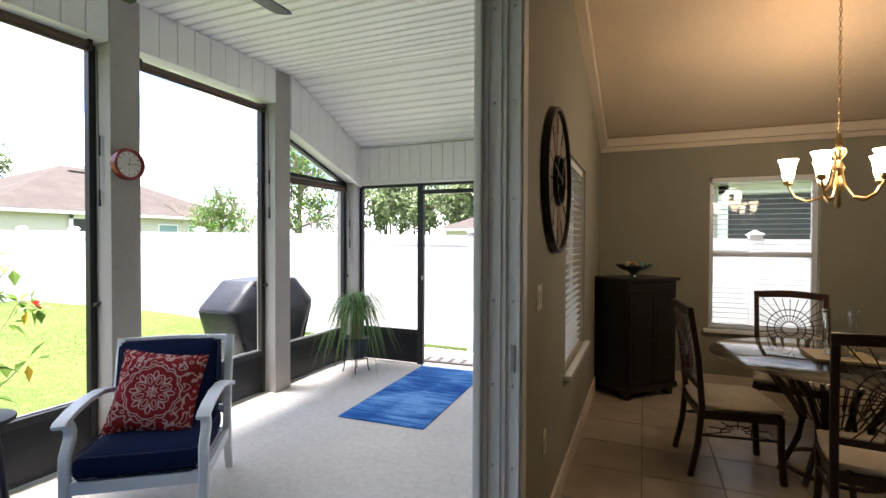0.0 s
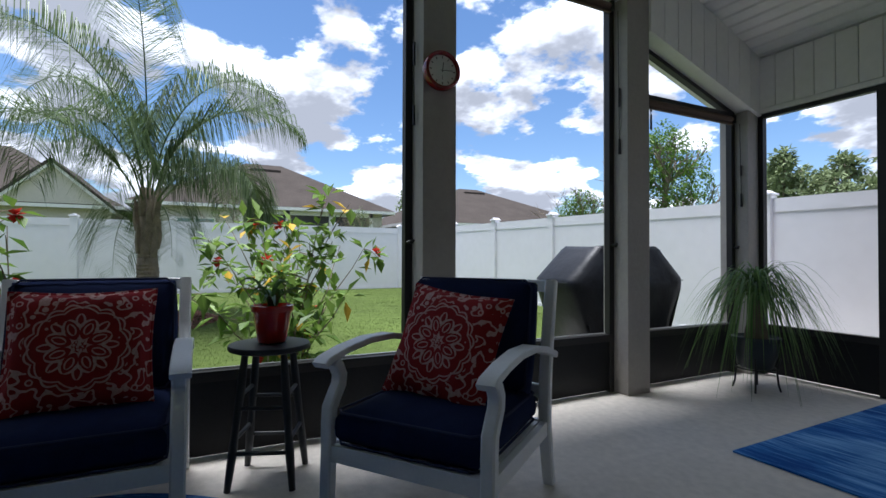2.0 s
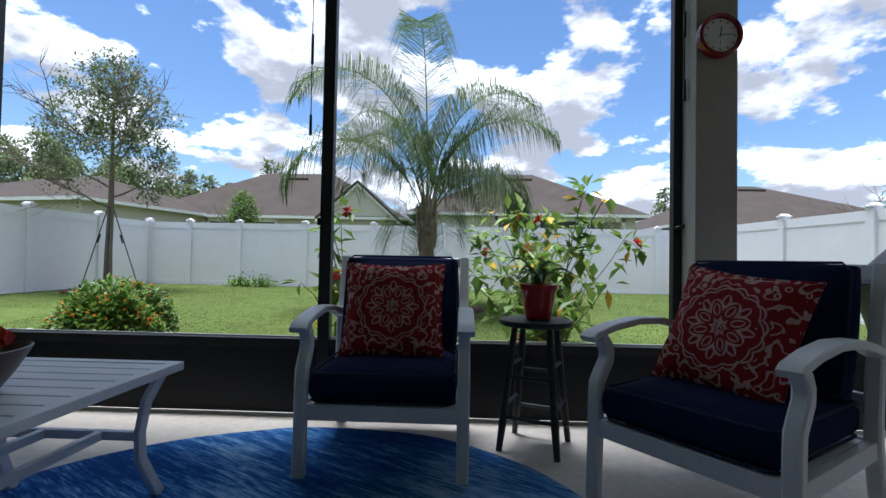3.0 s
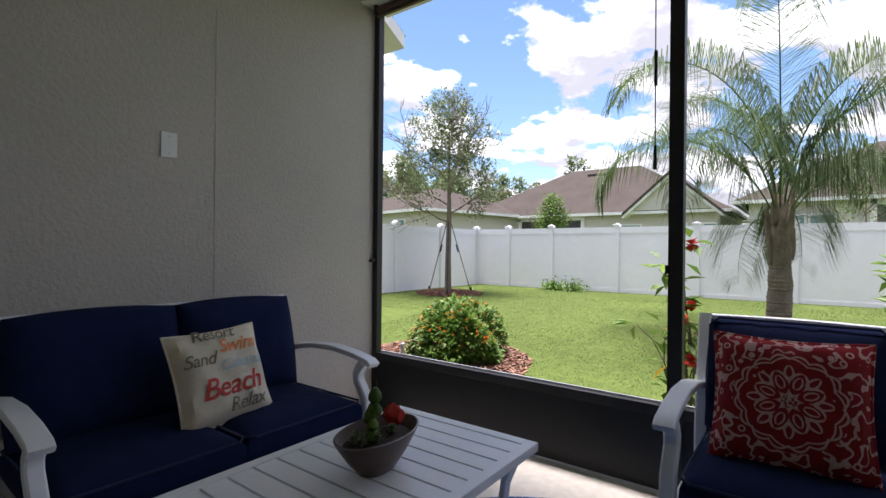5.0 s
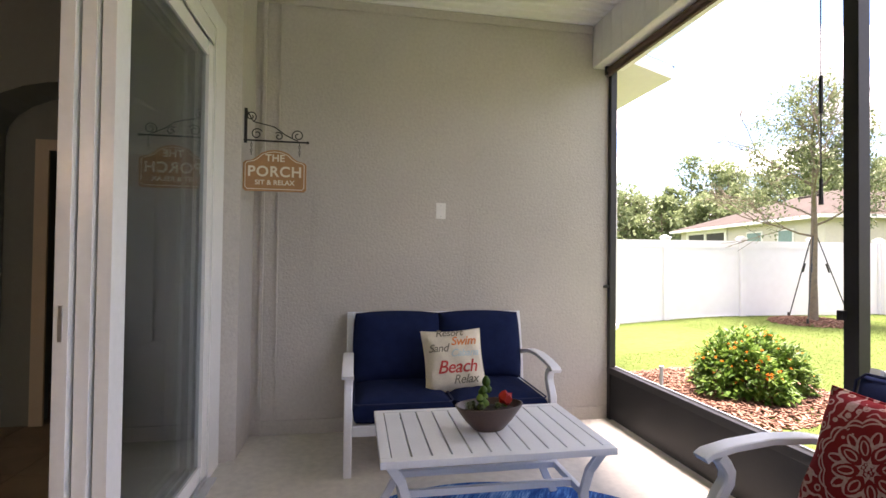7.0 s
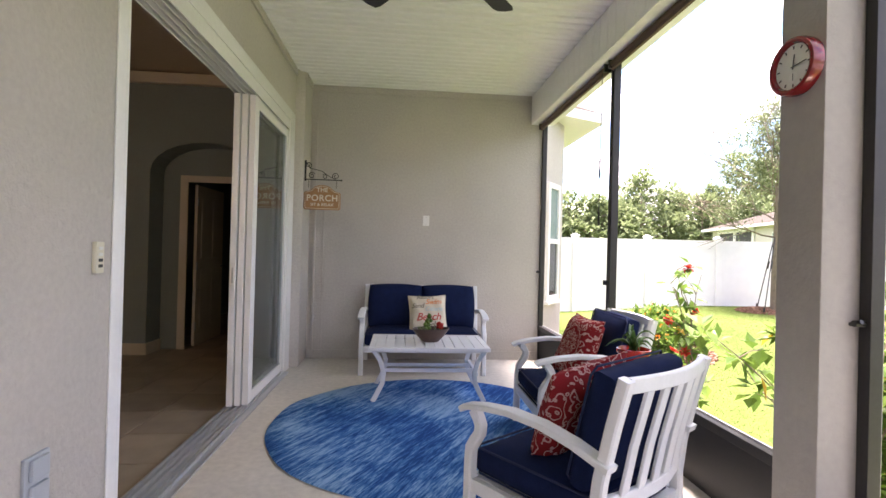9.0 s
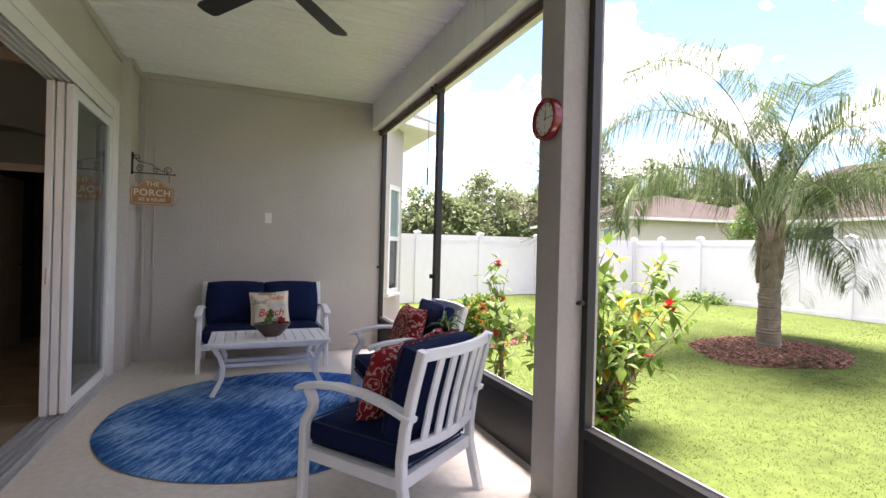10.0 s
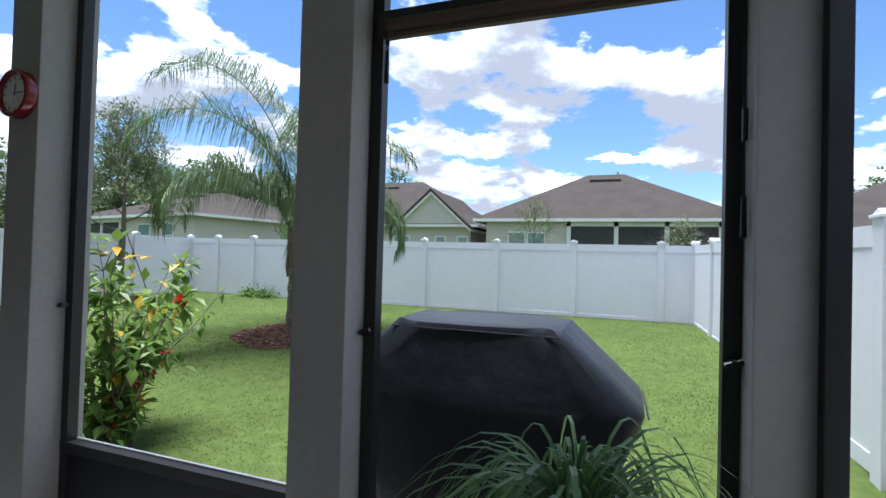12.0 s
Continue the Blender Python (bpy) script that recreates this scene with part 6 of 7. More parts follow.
def dining_table():
    t = thing("dining_table", "round glass-topped dining table on a dark cane base", "table", pose(TX, TY, 0))
    bm = bmesh.new()
    lathe(bm, [(0.02, 0.738), (0.70, 0.738), (0.712, 0.744), (0.70, 0.750), (0.02, 0.750)], 64)
    part("glass_top", bm, GLASS, t, "thick clear glass top", True)
    bm = bmesh.new()
    sweep(bm, [(0.44 * math.cos(i * math.pi / 16), 0.44 * math.sin(i * math.pi / 16), 0.722) for i in range(33)], rect(0.03, 0.03))
    part("ring", bm, DARKWOOD, t)
    for k in range(8):
        a = k * math.pi / 4
        c, s = math.cos(a), math.sin(a)
        bm = bmesh.new()
        sweep(bm, [(c * 0.30, s * 0.30, 0), (c * 0.22, s * 0.22, 0.18), (c * 0.18, s * 0.18, 0.36), (c * 0.28, s * 0.28, 0.56), (c * 0.43, s * 0.43, 0.715)], circle(0.017, 8))
        part("leg", bm, DARKWOOD, t)
        bm = bmesh.new()
        for j in range(1, 5):
            b = a + j * math.pi / 20
            rod(bm, (0.19 * math.cos(b), 0.19 * math.sin(b), 0.38), (0.43 * math.cos(b), 0.43 * math.sin(b), 0.71), 0.005, n=5)
        part("cane_rib", bm, DARKWOOD, t)
    bm = bmesh.new()
    sweep(bm, [(0.28 * math.cos(i * math.pi / 16), 0.28 * math.sin(i * math.pi / 16), 0.06) for i in range(33)], circle(0.015, 8))
    part("ring", bm, DARKWOOD, t)


dining_table()
hc = thing("candle_holder", "clear hurricane glass with an ivory candle on a tray", "candle holder", pose(TX + 0.02, TY + 0.02, 0.751))
part("tray", bx(-0.17, 0.17, -0.17, 0.17, 0.0, 0.022, 0.006), mat("pale_wood_tray", (0.42, 0.33, 0.18), 0.5, var=0.15, scale=14.0), hc, "pale square tray")
bm = bmesh.new()
lathe(bm, [(0.075, 0.026), (0.085, 0.10), (0.080, 0.20), (0.092, 0.30), (0.095, 0.31), (0.091, 0.31), (0.077, 0.20), (0.082, 0.10), (0.070, 0.030)], 32)
part("glass", bm, GLASS, hc, smooth=True)
bm = bmesh.new()
lathe(bm, [(0.045, 0.032), (0.046, 0.16), (0.01, 0.158)], 20)
part("candle", bm, WAX, hc)


def cabinet(at):
    t = thing("cabinet", "tall dark espresso wood cabinet with panelled doors", "cabinet", at)
    w, d, h = 0.62, 0.44, 1.14
    part("body", bx(-w / 2, w / 2, -d / 2, d / 2, 0.07, h - 0.03, 0.004), ESPRESSO, t)
    part("top", bx(-w / 2 - 0.025, w / 2 + 0.025, -d / 2 - 0.03, d / 2 + 0.01, h - 0.03, h, 0.006), ESPRESSO, t)
    part("plinth", bx(-w / 2 - 0.012, w / 2 + 0.012, -d / 2 - 0.015, d / 2, 0.07, 0.13, 0.006), ESPRESSO, t)
    part("frieze", bx(-w / 2 + 0.01, w / 2 - 0.01, -d / 2 - 0.010, -d / 2, h - 0.13, h - 0.04, 0.003), ESPRESSO, t)
    for sx in (-1, 1):
        for sy in (-1, 1):
            part("foot", bx(sx * (w / 2 - 0.05) - 0.035, sx * (w / 2 - 0.05) + 0.035, sy * (d / 2 - 0.05) - 0.035, sy * (d / 2 - 0.05) + 0.035, 0, 0.07, 0.008), ESPRESSO, t)
        x0, x1 = (0.006, w / 2 - 0.02) if sx > 0 else (-w / 2 + 0.02, -0.006)
        dd = part("door", bx(x0, x1, -d / 2 - 0.018, -d / 2, 0.15, h - 0.15, 0.003), ESPRESSO, t)
        for a, b in ((0.19, 0.38), (0.41, 0.62), (0.65, 0.87)):
            part("panel", bx(x0 + 0.05, x1 - 0.05, -d / 2 - 0.024, -d / 2 - 0.018, a, b, 0.004), ESPRESSO, dd)
        bm = bmesh.new()
        rod(bm, (sx * 0.03, -d / 2 - 0.018, 0.55), (sx * 0.03, -d / 2 - 0.04, 0.55), 0.010, 0.014, n=10)
        part("knob", bm, BLACK, dd)


cabinet(pose(0.45, 4.88, 0, 0, 0, 45))
fb = thing("decor_bowl", "leaf-shaped metal bowl with coloured balls", "bowl", pose(0.44, 4.87, 1.141))
bm = bmesh.new()
n = 24
rings = []
for r, z in ((0.035, 0.0), (0.03, 0.02), (0.05, 0.05), (0.11, 0.085), (0.16, 0.115)):
    rings.append([bm.verts.new((r * (1 + 0.16 * (r > 0.08) * math.cos(7 * i * 6.283 / n)) * math.cos(i * 6.283 / n), r * (1 + 0.16 * (r > 0.08) * math.cos(7 * i * 6.283 / n)) * math.sin(i * 6.283 / n), z + 0.012 * (r > 0.08) * math.sin(7 * i * 6.283 / n))) for i in range(n)])
for a, b in zip(rings, rings[1:]):
    for i in range(n):
        bm.faces.new((a[i], a[(i + 1) % n], b[(i + 1) % n], b[i]))
bm.faces.new(rings[0][::-1])
bo = part("bowl", bm, mat("verdigris_metal", (0.10, 0.15, 0.13), 0.35, metal=0.6, var=0.3, scale=20.0), fb, smooth=True)
sf = bo.modifiers.new("thickness", "SOLIDIFY")
sf.thickness = 0.004
for x, y, z, c in ((0.0, 0.0, 0.115, (0.55, 0.30, 0.08)), (0.06, 0.03, 0.115, (0.10, 0.25, 0.22)), (-0.055, 0.03, 0.112, (0.60, 0.52, 0.38)), (0.01, -0.06, 0.112, (0.35, 0.12, 0.05))):
    bm = bmesh.new()
    bmesh.ops.create_uvsphere(bm, u_segments=16, v_segments=10, radius=0.036, matrix=Matrix.Translation((x, y, z)))
    part("ball", bm, mat("ball_glaze", c, 0.3, var=0.2, scale=20.0), fb, smooth=True)


def chandelier(at, drop):
    t = thing("chandelier", "brass five-light chandelier with lit frosted glass shades", "chandelier", at)
    bm = bmesh.new()
    lathe(bm, [(0.008, -0.20), (0.022, -0.17), (0.014, -0.12), (0.035, -0.06), (0.016, 0.0), (0.04, 0.05), (0.018, 0.10), (0.05, 0.145), (0.05, 0.16), (0.022, 0.175), (0.03, 0.22), (0.008, 0.27)], 24)
    part("column", bm, BRASS, t, smooth=True)
    for k in range(5):
        a = k * 2 * math.pi / 5 + 0.35
        c, s = math.cos(a), math.sin(a)
        bm = bmesh.new()
        sweep(bm, [(c * 0.02, s * 0.02, 0.05), (c * 0.05, s * 0.05, -0.06), (c * 0.11, s * 0.11, -0.135), (c * 0.19, s * 0.19, -0.15), (c * 0.26, s * 0.26, -0.12), (c * 0.30, s * 0.30, -0.06), (c * 0.305, s * 0.305, -0.03)], circle(0.008, 8))
        arm = part("arm", bm, BRASS, t, smooth=True)
        bm = bmesh.new()
        lathe(bm, [(0.012, -0.045), (0.034, -0.03), (0.030, -0.01), (0.02, -0.008)], 16, (c * 0.305, s * 0.305, 0))
        part("cup", bm, BRASS, arm, smooth=True)
        bm = bmesh.new()
        lathe(bm, [(0.028, -0.012), (0.040, 0.02), (0.045, 0.06), (0.055, 0.10), (0.068, 0.128), (0.064, 0.128), (0.050, 0.10), (0.040, 0.06), (0.034, 0.02), (0.01, -0.006)], 22, (c * 0.305, s * 0.305, 0))
        part("shade", bm, SHADE_GLASS, arm, "lit amber frosted glass shade", True)
    bm = bmesh.new()
    z = 0.27
    i = 0
    while z < drop - 0.03:
        ax = (0.011, 0) if i % 2 else (0, 0.011)
        sweep(bm, [(ax[0] * math.cos(k * 1.0472), ax[1] * math.cos(k * 1.0472), z + 0.018 + 0.018 * math.sin(k * 1.0472)) for k in range(7)], circle(0.0028, 5), (0.4, 0.7, 0.1))
        z += 0.030
        i += 1
    part("chain", bm, BRASS, t)
    bm = bmesh.new()
    lathe(bm, [(0.02, drop - 0.04), (0.06, drop - 0.015), (0.065, drop)], 20)
    part("canopy", bm, BRASS, t, smooth=True)


CH = (TX - 0.01, TY, 1.90)
chandelier(pose(*CH) @ Matrix.Diagonal((0.84, 0.84, 1, 1)), 3.22 - 0.26 * (CH[1] - 2.95) - CH[2] + 0.01)
lamp_data = bpy.data.lights.new("chandelier_glow", "POINT")
lamp_data.energy, lamp_data.color, lamp_data.shadow_soft_size = 2.2, (1.0, 0.80, 0.56), 0.12
lamp = new("chandelier_glow", lamp_data)
lamp.location = (CH[0], CH[1], CH[2] + 0.20)


def big_clock(at):
    """Large open wall clock: dark rings, wooden wedges, bars for the hours."""
    t = thing("wall_clock", "large round dark metal and wood wall clock", "clock", at)
    for r, w in ((0.375, 0.022), (0.13, 0.012)):
        bm = bmesh.new()
        sweep(bm, [(r * math.cos(i * math.pi / 24), r * math.sin(i * math.pi / 24), 0.02) for i in range(49)], rect(w, 0.035))
        part("ring", bm, ESPRESSO, t)
    WOODS = [mat("clock_wood_a", (0.16, 0.10, 0.055), 0.6, var=0.25, scale=10.0), mat("clock_wood_b", (0.26, 0.19, 0.11), 0.6, var=0.25, scale=10.0), mat("clock_wood_c", (0.30, 0.27, 0.21), 0.6, var=0.25, scale=10.0)]
    for k in range(12):
        a0, a1 = k * math.pi / 6 + 0.03, (k + 1) * math.pi / 6 - 0.03
        pts = [(r * math.cos(a0 + (a1 - a0) * j / 3), r * math.sin(a0 + (a1 - a0) * j / 3)) for r, js in ((0.135, range(4)), (0.365, range(3, -1, -1))) for j in js]
        bm = bmesh.new()
        prism(bm, pts, "z", 0.004, 0.014)
        part("wedge", bm, WOODS[k % 3], t)
        b = part("hour_bar", bx(0.25, 0.34, -0.006, 0.006, 0.014, 0.018), ESPRESSO, t)
        b.matrix_local = pose(0, 0, 0, 0, 0, math.degrees((a0 + a1) / 2) + 15)
    for ln, a in ((0.15, 60), (0.24, 165)):
        b = part("hand", bx(-0.03, ln, -0.006, 0.006, 0.036, 0.040), BLACK, t)
        b.matrix_local = pose(0, 0, 0, 0, 0, a)
    bm = bmesh.new()
    rod(bm, (0, 0, 0.004), (0, 0, 0.042), 0.02, n=14)
    part("hub", bm, BLACK, t)


big_clock(pose(XI + 0.012, 2.37, 1.81, 90, 0, 90))
for name, y, z, w, lab in (("light_switch", 1.95, 1.228, 0.115, "cream double switch plate on the inner wall"), ("outlet", 2.10, 0.50, 0.07, "cream power outlet low on the inner wall")):
    sw = thing(name, lab, "switch" if name == "light_switch" else "outlet", pose(XI + 0.012, y, z))
    part("plate", bx(0, 0.006, -w / 2, w / 2, -0.058, 0.058, 0.002), IVORY, sw)
    for k in ((-0.025, 0.025) if w > 0.1 else (0.0,)):
        part("rocker", bx(0.006, 0.010, k - 0.014, k + 0.014, -0.030, 0.030, 0.002), IVORY, sw)

cs = thing("console", "dark tan wooden console against the far wall", "console", pose(4.2, IY0 + 0.42, 0))
CONS = mat("tan_wood_console", (0.22, 0.15, 0.085), 0.5, var=0.2, scale=6.0)
part("body", bx(-0.8, 0.8, -0.22, 0.22, 0.10, 0.86, 0.008), CONS, cs)
part("top", bx(-0.84, 0.84, -0.25, 0.25, 0.86, 0.90, 0.008), CONS, cs)
for sx in (-1, 1):
    for sy in (-1, 1):
        part("leg", bx(sx * 0.72 - 0.035, sx * 0.72 + 0.035, sy * 0.16 - 0.035, sy * 0.16 + 0.035, 0, 0.10, 0.006), CONS, cs)
# ---- planting ----
def leaf_mesh(name, material, leaves, parent, label, kind="", shape="leaf"):
    """leaves: (place, outward direction, length, width). Each is a small pointed blade of two or four faces."""
    vs, fs = [], []
    for p, d, ln, w in leaves:
        d = d.normalized()
        s = d.cross(Vector((0, 0, 1)))
        s = s.normalized() if s.length > 0.05 else Vector((1, 0, 0))
        n = s.cross(d)
        k = len(vs)
        if shape == "leaf":
            vs += [p, p + d * ln * 0.45 + s * w / 2 + n * w * 0.12, p + d * ln - n * ln * 0.15, p + d * ln * 0.45 - s * w / 2 + n * w * 0.12]
            fs.append((k, k + 1, k + 2, k + 3))
        else:
            vs += [p - s * w / 2, p + s * w / 2, p + d * ln]
            fs.append((k, k + 1, k + 2))
    me = bpy.data.meshes.new(name)
    me.from_pydata([tuple(v) for v in vs], [], fs)
    me.materials.append(material)
    ob = new(name, me)
    ob.parent = parent
    if label or kind:
        tagged(ob, label, kind=kind)
    return ob


def rand_dir(rng, up=0.0):
    v = Vector((rng.gauss(0, 1), rng.gauss(0, 1), rng.gauss(0, 1) + up))
    return v.normalized() if v.length else Vector((0, 0, 1))


def branching(rng, start, direction, length, radius, depth, out, tips, spread=0.6, up=0.25, bends=4):
    p, d = Vector(start), Vector(direction).normalized()
    pts = [((p.copy()), 1.0)]
    for i in range(bends):
        d = (d + rand_dir(rng) * 0.14 + Vector((0, 0, up * 0.1))).normalized()
        p = p + d * length / bends
        pts.append((p.copy(), 1.0 - 0.45 * (i + 1) / bends))
        if depth > 0 and i >= 1:
            for _ in range(2 if depth > 1 else 3):
                b = (d + rand_dir(rng) * spread + Vector((0, 0, up * 0.3))).normalized()
                branching(rng, p, b, length * rng.uniform(0.45, 0.7), radius * 0.5, depth - 1, out, tips, spread, up, 3)
        elif depth == 0:
            tips.append((p.copy(), d.copy()))
    out.append((pts, radius))


def tree(name, label, at, height, trunk_h, radius, trunk_r, count, leaf, material, seed, spread=0.7, lean=0.0):
    """Tapered trunk, limbs and a crown of single leaves with gaps."""
    rng = random.Random(seed)
    t = thing(name, label, "tree", at)
    out, tips = [], []
    top = Vector((lean, 0, height * 0.80))
    bm = bmesh.new()
    sweep(bm, [((0, 0, -0.1), 1.25), ((0.01, 0, trunk_h * 0.5), 1.0), ((lean * 0.3, 0.01, trunk_h), 0.85), ((lean * 0.7, 0, (trunk_h + top.z) / 2), 0.5), (tuple(top), 0.18)], circle(trunk_r, 10))
    part("trunk", bm, BARK, t, smooth=True)
    n = 13
    for k in range(n):
        f = k / (n - 1)
        z = trunk_h + (top.z - trunk_h) * f
        a = k * 2.4 + rng.uniform(-0.3, 0.3)
        e = 0.25 + 0.9 * f
        reach = radius * (0.62 + 0.45 * math.sin(math.pi * min(1, 0.25 + 0.75 * f)) - 0.45 * f) * rng.uniform(0.75, 1.15)
        branching(rng, (lean * f, 0, z), (math.cos(a) * math.cos(e), math.sin(a) * math.cos(e), math.sin(e)), reach, trunk_r * 0.32, 2, out, tips, spread)
    bm = bmesh.new()
    for pts, r in out:
        sweep(bm, pts, circle(max(r, 0.004), 5))
    part("branchwork", bm, BARK, t)
    leaves = []
    spots = np.array([tuple(p) for p, d in tips])
    zc, zh = (trunk_h + height) / 2 - 0.1, (height - trunk_h) / 2 + 0.15
    while len(leaves) < count:
        u = rand_dir(rng) * rng.random() ** 0.45
        bulge = 1 + 0.35 * noise.noise((u.x * 2.2 + seed, u.y * 2.2, u.z * 2.2))
        f = (u.z + 1) / 2
        q = Vector((u.x * radius * bulge * (1.15 - 0.55 * f) + lean * f, u.y * radius * bulge * (1.15 - 0.55 * f), zc + u.z * zh))
        k = int(np.argmin(((spots - np.array(q)) ** 2).sum(1)))
        p = Vector(spots[k])
        if (p - q).length > radius * 0.45:
            continue
        q = p.lerp(q, rng.uniform(0.25, 1.0)) + rand_dir(rng) * leaf * 0.8
        leaves.append((q, (tips[k][1] + rand_dir(rng) * 1.1), leaf * rng.uniform(0.7, 1.3), leaf * rng.uniform(0.4, 0.65)))
    leaf_mesh("crown", material, leaves, t, "open leafy crown")
    return t


OAKX, OAKY = -9.0, -5.8
OAKZ = ground_z(OAKX, OAKY)
tree("oak_tree", "young staked oak tree with a thin grey-green crown", pose(OAKX, OAKY, OAKZ), 4.6, 1.55, 1.28, 0.062, 8500, 0.075, LEAF_OAK, 11, 0.75)
for a in (0.6, 2.7, 4.6):
    st = thing("tree_stake", "black guy strap bracing the young oak tree", "tree stake", pose(OAKX, OAKY, OAKZ), "tree stakes")
    bm = bmesh.new()
    rod(bm, (0.05 * math.cos(a), 0.05 * math.sin(a), 1.55), (0.58 * math.cos(a), 0.58 * math.sin(a), 0.0), 0.010, n=6)
    part("strap", bm, BLACK, st)
    bm = bmesh.new()
    rod(bm, (0.58 * math.cos(a), 0.58 * math.sin(a), -0.05), (0.58 * math.cos(a), 0.58 * math.sin(a), 0.12), 0.02, n=8)
    part("peg", bm, BLACK, st)
    bm = bmesh.new()
    rod(bm, (0.24 * math.cos(a), 0.24 * math.sin(a), 0.90), (0.19 * math.cos(a), 0.19 * math.sin(a), 1.06), 0.016, n=6)
    part("buckle", bm, BLACK, st)
tree("tree", "broad green tree behind the side fence", pose(-11.0, 14.0, 0), 5.3, 1.2, 1.7, 0.14, 6500, 0.13, LEAF_A, 21, 0.8)
tree("tree", "rounded light green tree behind the fence", pose(-15.0, 14.2, 0), 3.6, 0.9, 1.5, 0.10, 4500, 0.12, LEAF_A, 22, 0.9)
tree("tree", "small upright tree in front of a neighbour's house", pose(-16.5, -6.75, 0), 3.3, 0.7, 0.75, 0.06, 2600, 0.10, LEAF_A, 23, 0.6)
tree("tree", "thin sapling beside a neighbour's lanai", pose(-18.1, 1.75, 0), 3.7, 1.5, 0.85, 0.035, 420, 0.085, LEAF_A, 24, 0.7)
tree("tree", "low leafy tree beside a neighbour's lanai", pose(-19.5, 6.6, 0), 3.0, 1.2, 0.7, 0.04, 700, 0.09, LEAF_OAK, 25, 0.8)


def palm(at):
    t = thing("palm_tree", "queen palm with arching feathery fronds in a mulch ring", "palm tree", at)
    rng = random.Random(31)
    bm = bmesh.new()
    prof = [(0.145, -0.05)]
    z = 0.0
    while z < 0.78:
        r = 0.132 - 0.025 * z
        prof += [(r + 0.005, z + 0.008), (r - 0.004, z + 0.028)]
        z += rng.uniform(0.034, 0.062)
    prof += [(0.11, 0.80), (0.115, 0.86), (0.108, 1.0), (0.10, 1.2), (0.085, 1.4), (0.05, 1.6)]
    lathe(bm, prof, 20)
    for v in bm.verts:
        v.co.x += 0.016 * noise.noise(v.co * 7)
        v.co.y += 0.016 * noise.noise(v.co * 7 + Vector((9, 0, 0)))
    part("trunk", bm, PALM_BARK, t, "ringed trunk with old leaf bases", True)
    for k in range(12):
        a, z = k * 2.4, 0.76 + 0.055 * k
        bm = bmesh.new()
        c, s = math.cos(a), math.sin(a)
        sweep(bm, [((c * 0.085, s * 0.085, z - 0.06), 1.0), ((c * 0.108, s * 0.108, z + 0.07), 0.95), ((c * 0.12, s * 0.12, z + 0.22), 0.55), ((c * 0.13, s * 0.13, z + 0.30), 0.2)], [(-0.055, -0.012), (0.055, -0.012), (0.045, 0.014), (-0.045, 0.014)])
        part("leaf_base", bm, PALM_BARK, t)
    n = 14
    for k in range(n):
        a = k * 2.3998 + rng.uniform(-0.15, 0.15)
        if k < 6:
            e, L, sag = math.radians(rng.uniform(78, 87)), rng.uniform(3.1, 3.6), rng.uniform(2.0, 2.6)
        elif k < 12:
            e, L, sag = math.radians(rng.uniform(60, 70)), rng.uniform(2.6, 3.0), rng.uniform(2.5, 3.0)
        else:
            e, L, sag = math.radians(30 - 8 * (k - 12)), rng.uniform(1.7, 2.1), rng.uniform(1.9, 2.3)
            a = 2.3 + 0.5 * (k - 12)  # the old hanging fronds, on the far side
        c, s = math.cos(a), math.sin(a)
        L *= 1.0 - 0.27 * max(0.0, math.sin(a + 0.7))  # the crown leans away from this side
        spine = []
        m = 26
        ang = e
        p = Vector((c * 0.05, s * 0.05, 1.48 - 0.02 * k))
        for i in range(m + 1):
            spine.append(p.copy())
            p = p + Vector((c * math.cos(ang), s * math.cos(ang), math.sin(ang))) * L / m
            ang -= sag / m * (0.45 + 1.35 * (i / m))
        bm = bmesh.new()
        sweep(bm, [(tuple(q), 1.0 - 0.86 * (i / m)) for i, q in enumerate(spine)], circle(0.012, 6))
        fr = part("frond", bm, LEAF_PALM, t, "arching green frond")
        leaves = []
        for i in range(4, m):
            f = i / m
            d = (spine[i + 1] - spine[i]).normalized()
            side = d.cross(Vector((0, 0, 1))).normalized()
            for sg in (-1, 1):
                for j in range(8):
                    q = spine[i] + (spine[i + 1] - spine[i]) * (j / 8 + rng.uniform(0, 0.1))
                    ln = (0.74 * math.sin(math.pi * min(1, 0.16 + 0.80 * f)) + 0.10) * rng.uniform(0.8, 1.1)
                    w = d * 0.55 + side * sg * 0.8 + Vector((0, 0, rng.uniform(-0.35, 0.45)))
                    w.normalize()
                    mid = q + w * ln * 0.5
                    leaves.append((q, w, ln * 0.55, 0.020, mid, ln))
        vs, fs = [], []
        for q, w, l1, wd, mid, ln in leaves:
            u = w.cross(Vector((0, 0, 1)))
            u = u.normalized() if u.length > 0.05 else Vector((1, 0, 0))
            tip = mid + (w + Vector((0, 0, -rng.uniform(1.4, 3.6)))).normalized() * ln * 0.6
            b = len(vs)
            vs += [q - u * 0.004, q + u * 0.004, mid + u * 0.0048, mid - u * 0.0048, tip]
            fs += [(b, b + 1, b + 2, b + 3), (b + 3, b + 2, b + 4)]
        me = bpy.data.meshes.new("foliage")
        me.from_pydata([tuple(v) for v in vs], [], fs)
        me.materials.append(LEAF_PALM)
        lo = new("foliage", me)
        lo.parent = fr
    return t


PZ = ground_z(-7.15, 0.2)
palm(pose(-7.15, 0.2, PZ, 0, 0, 40))


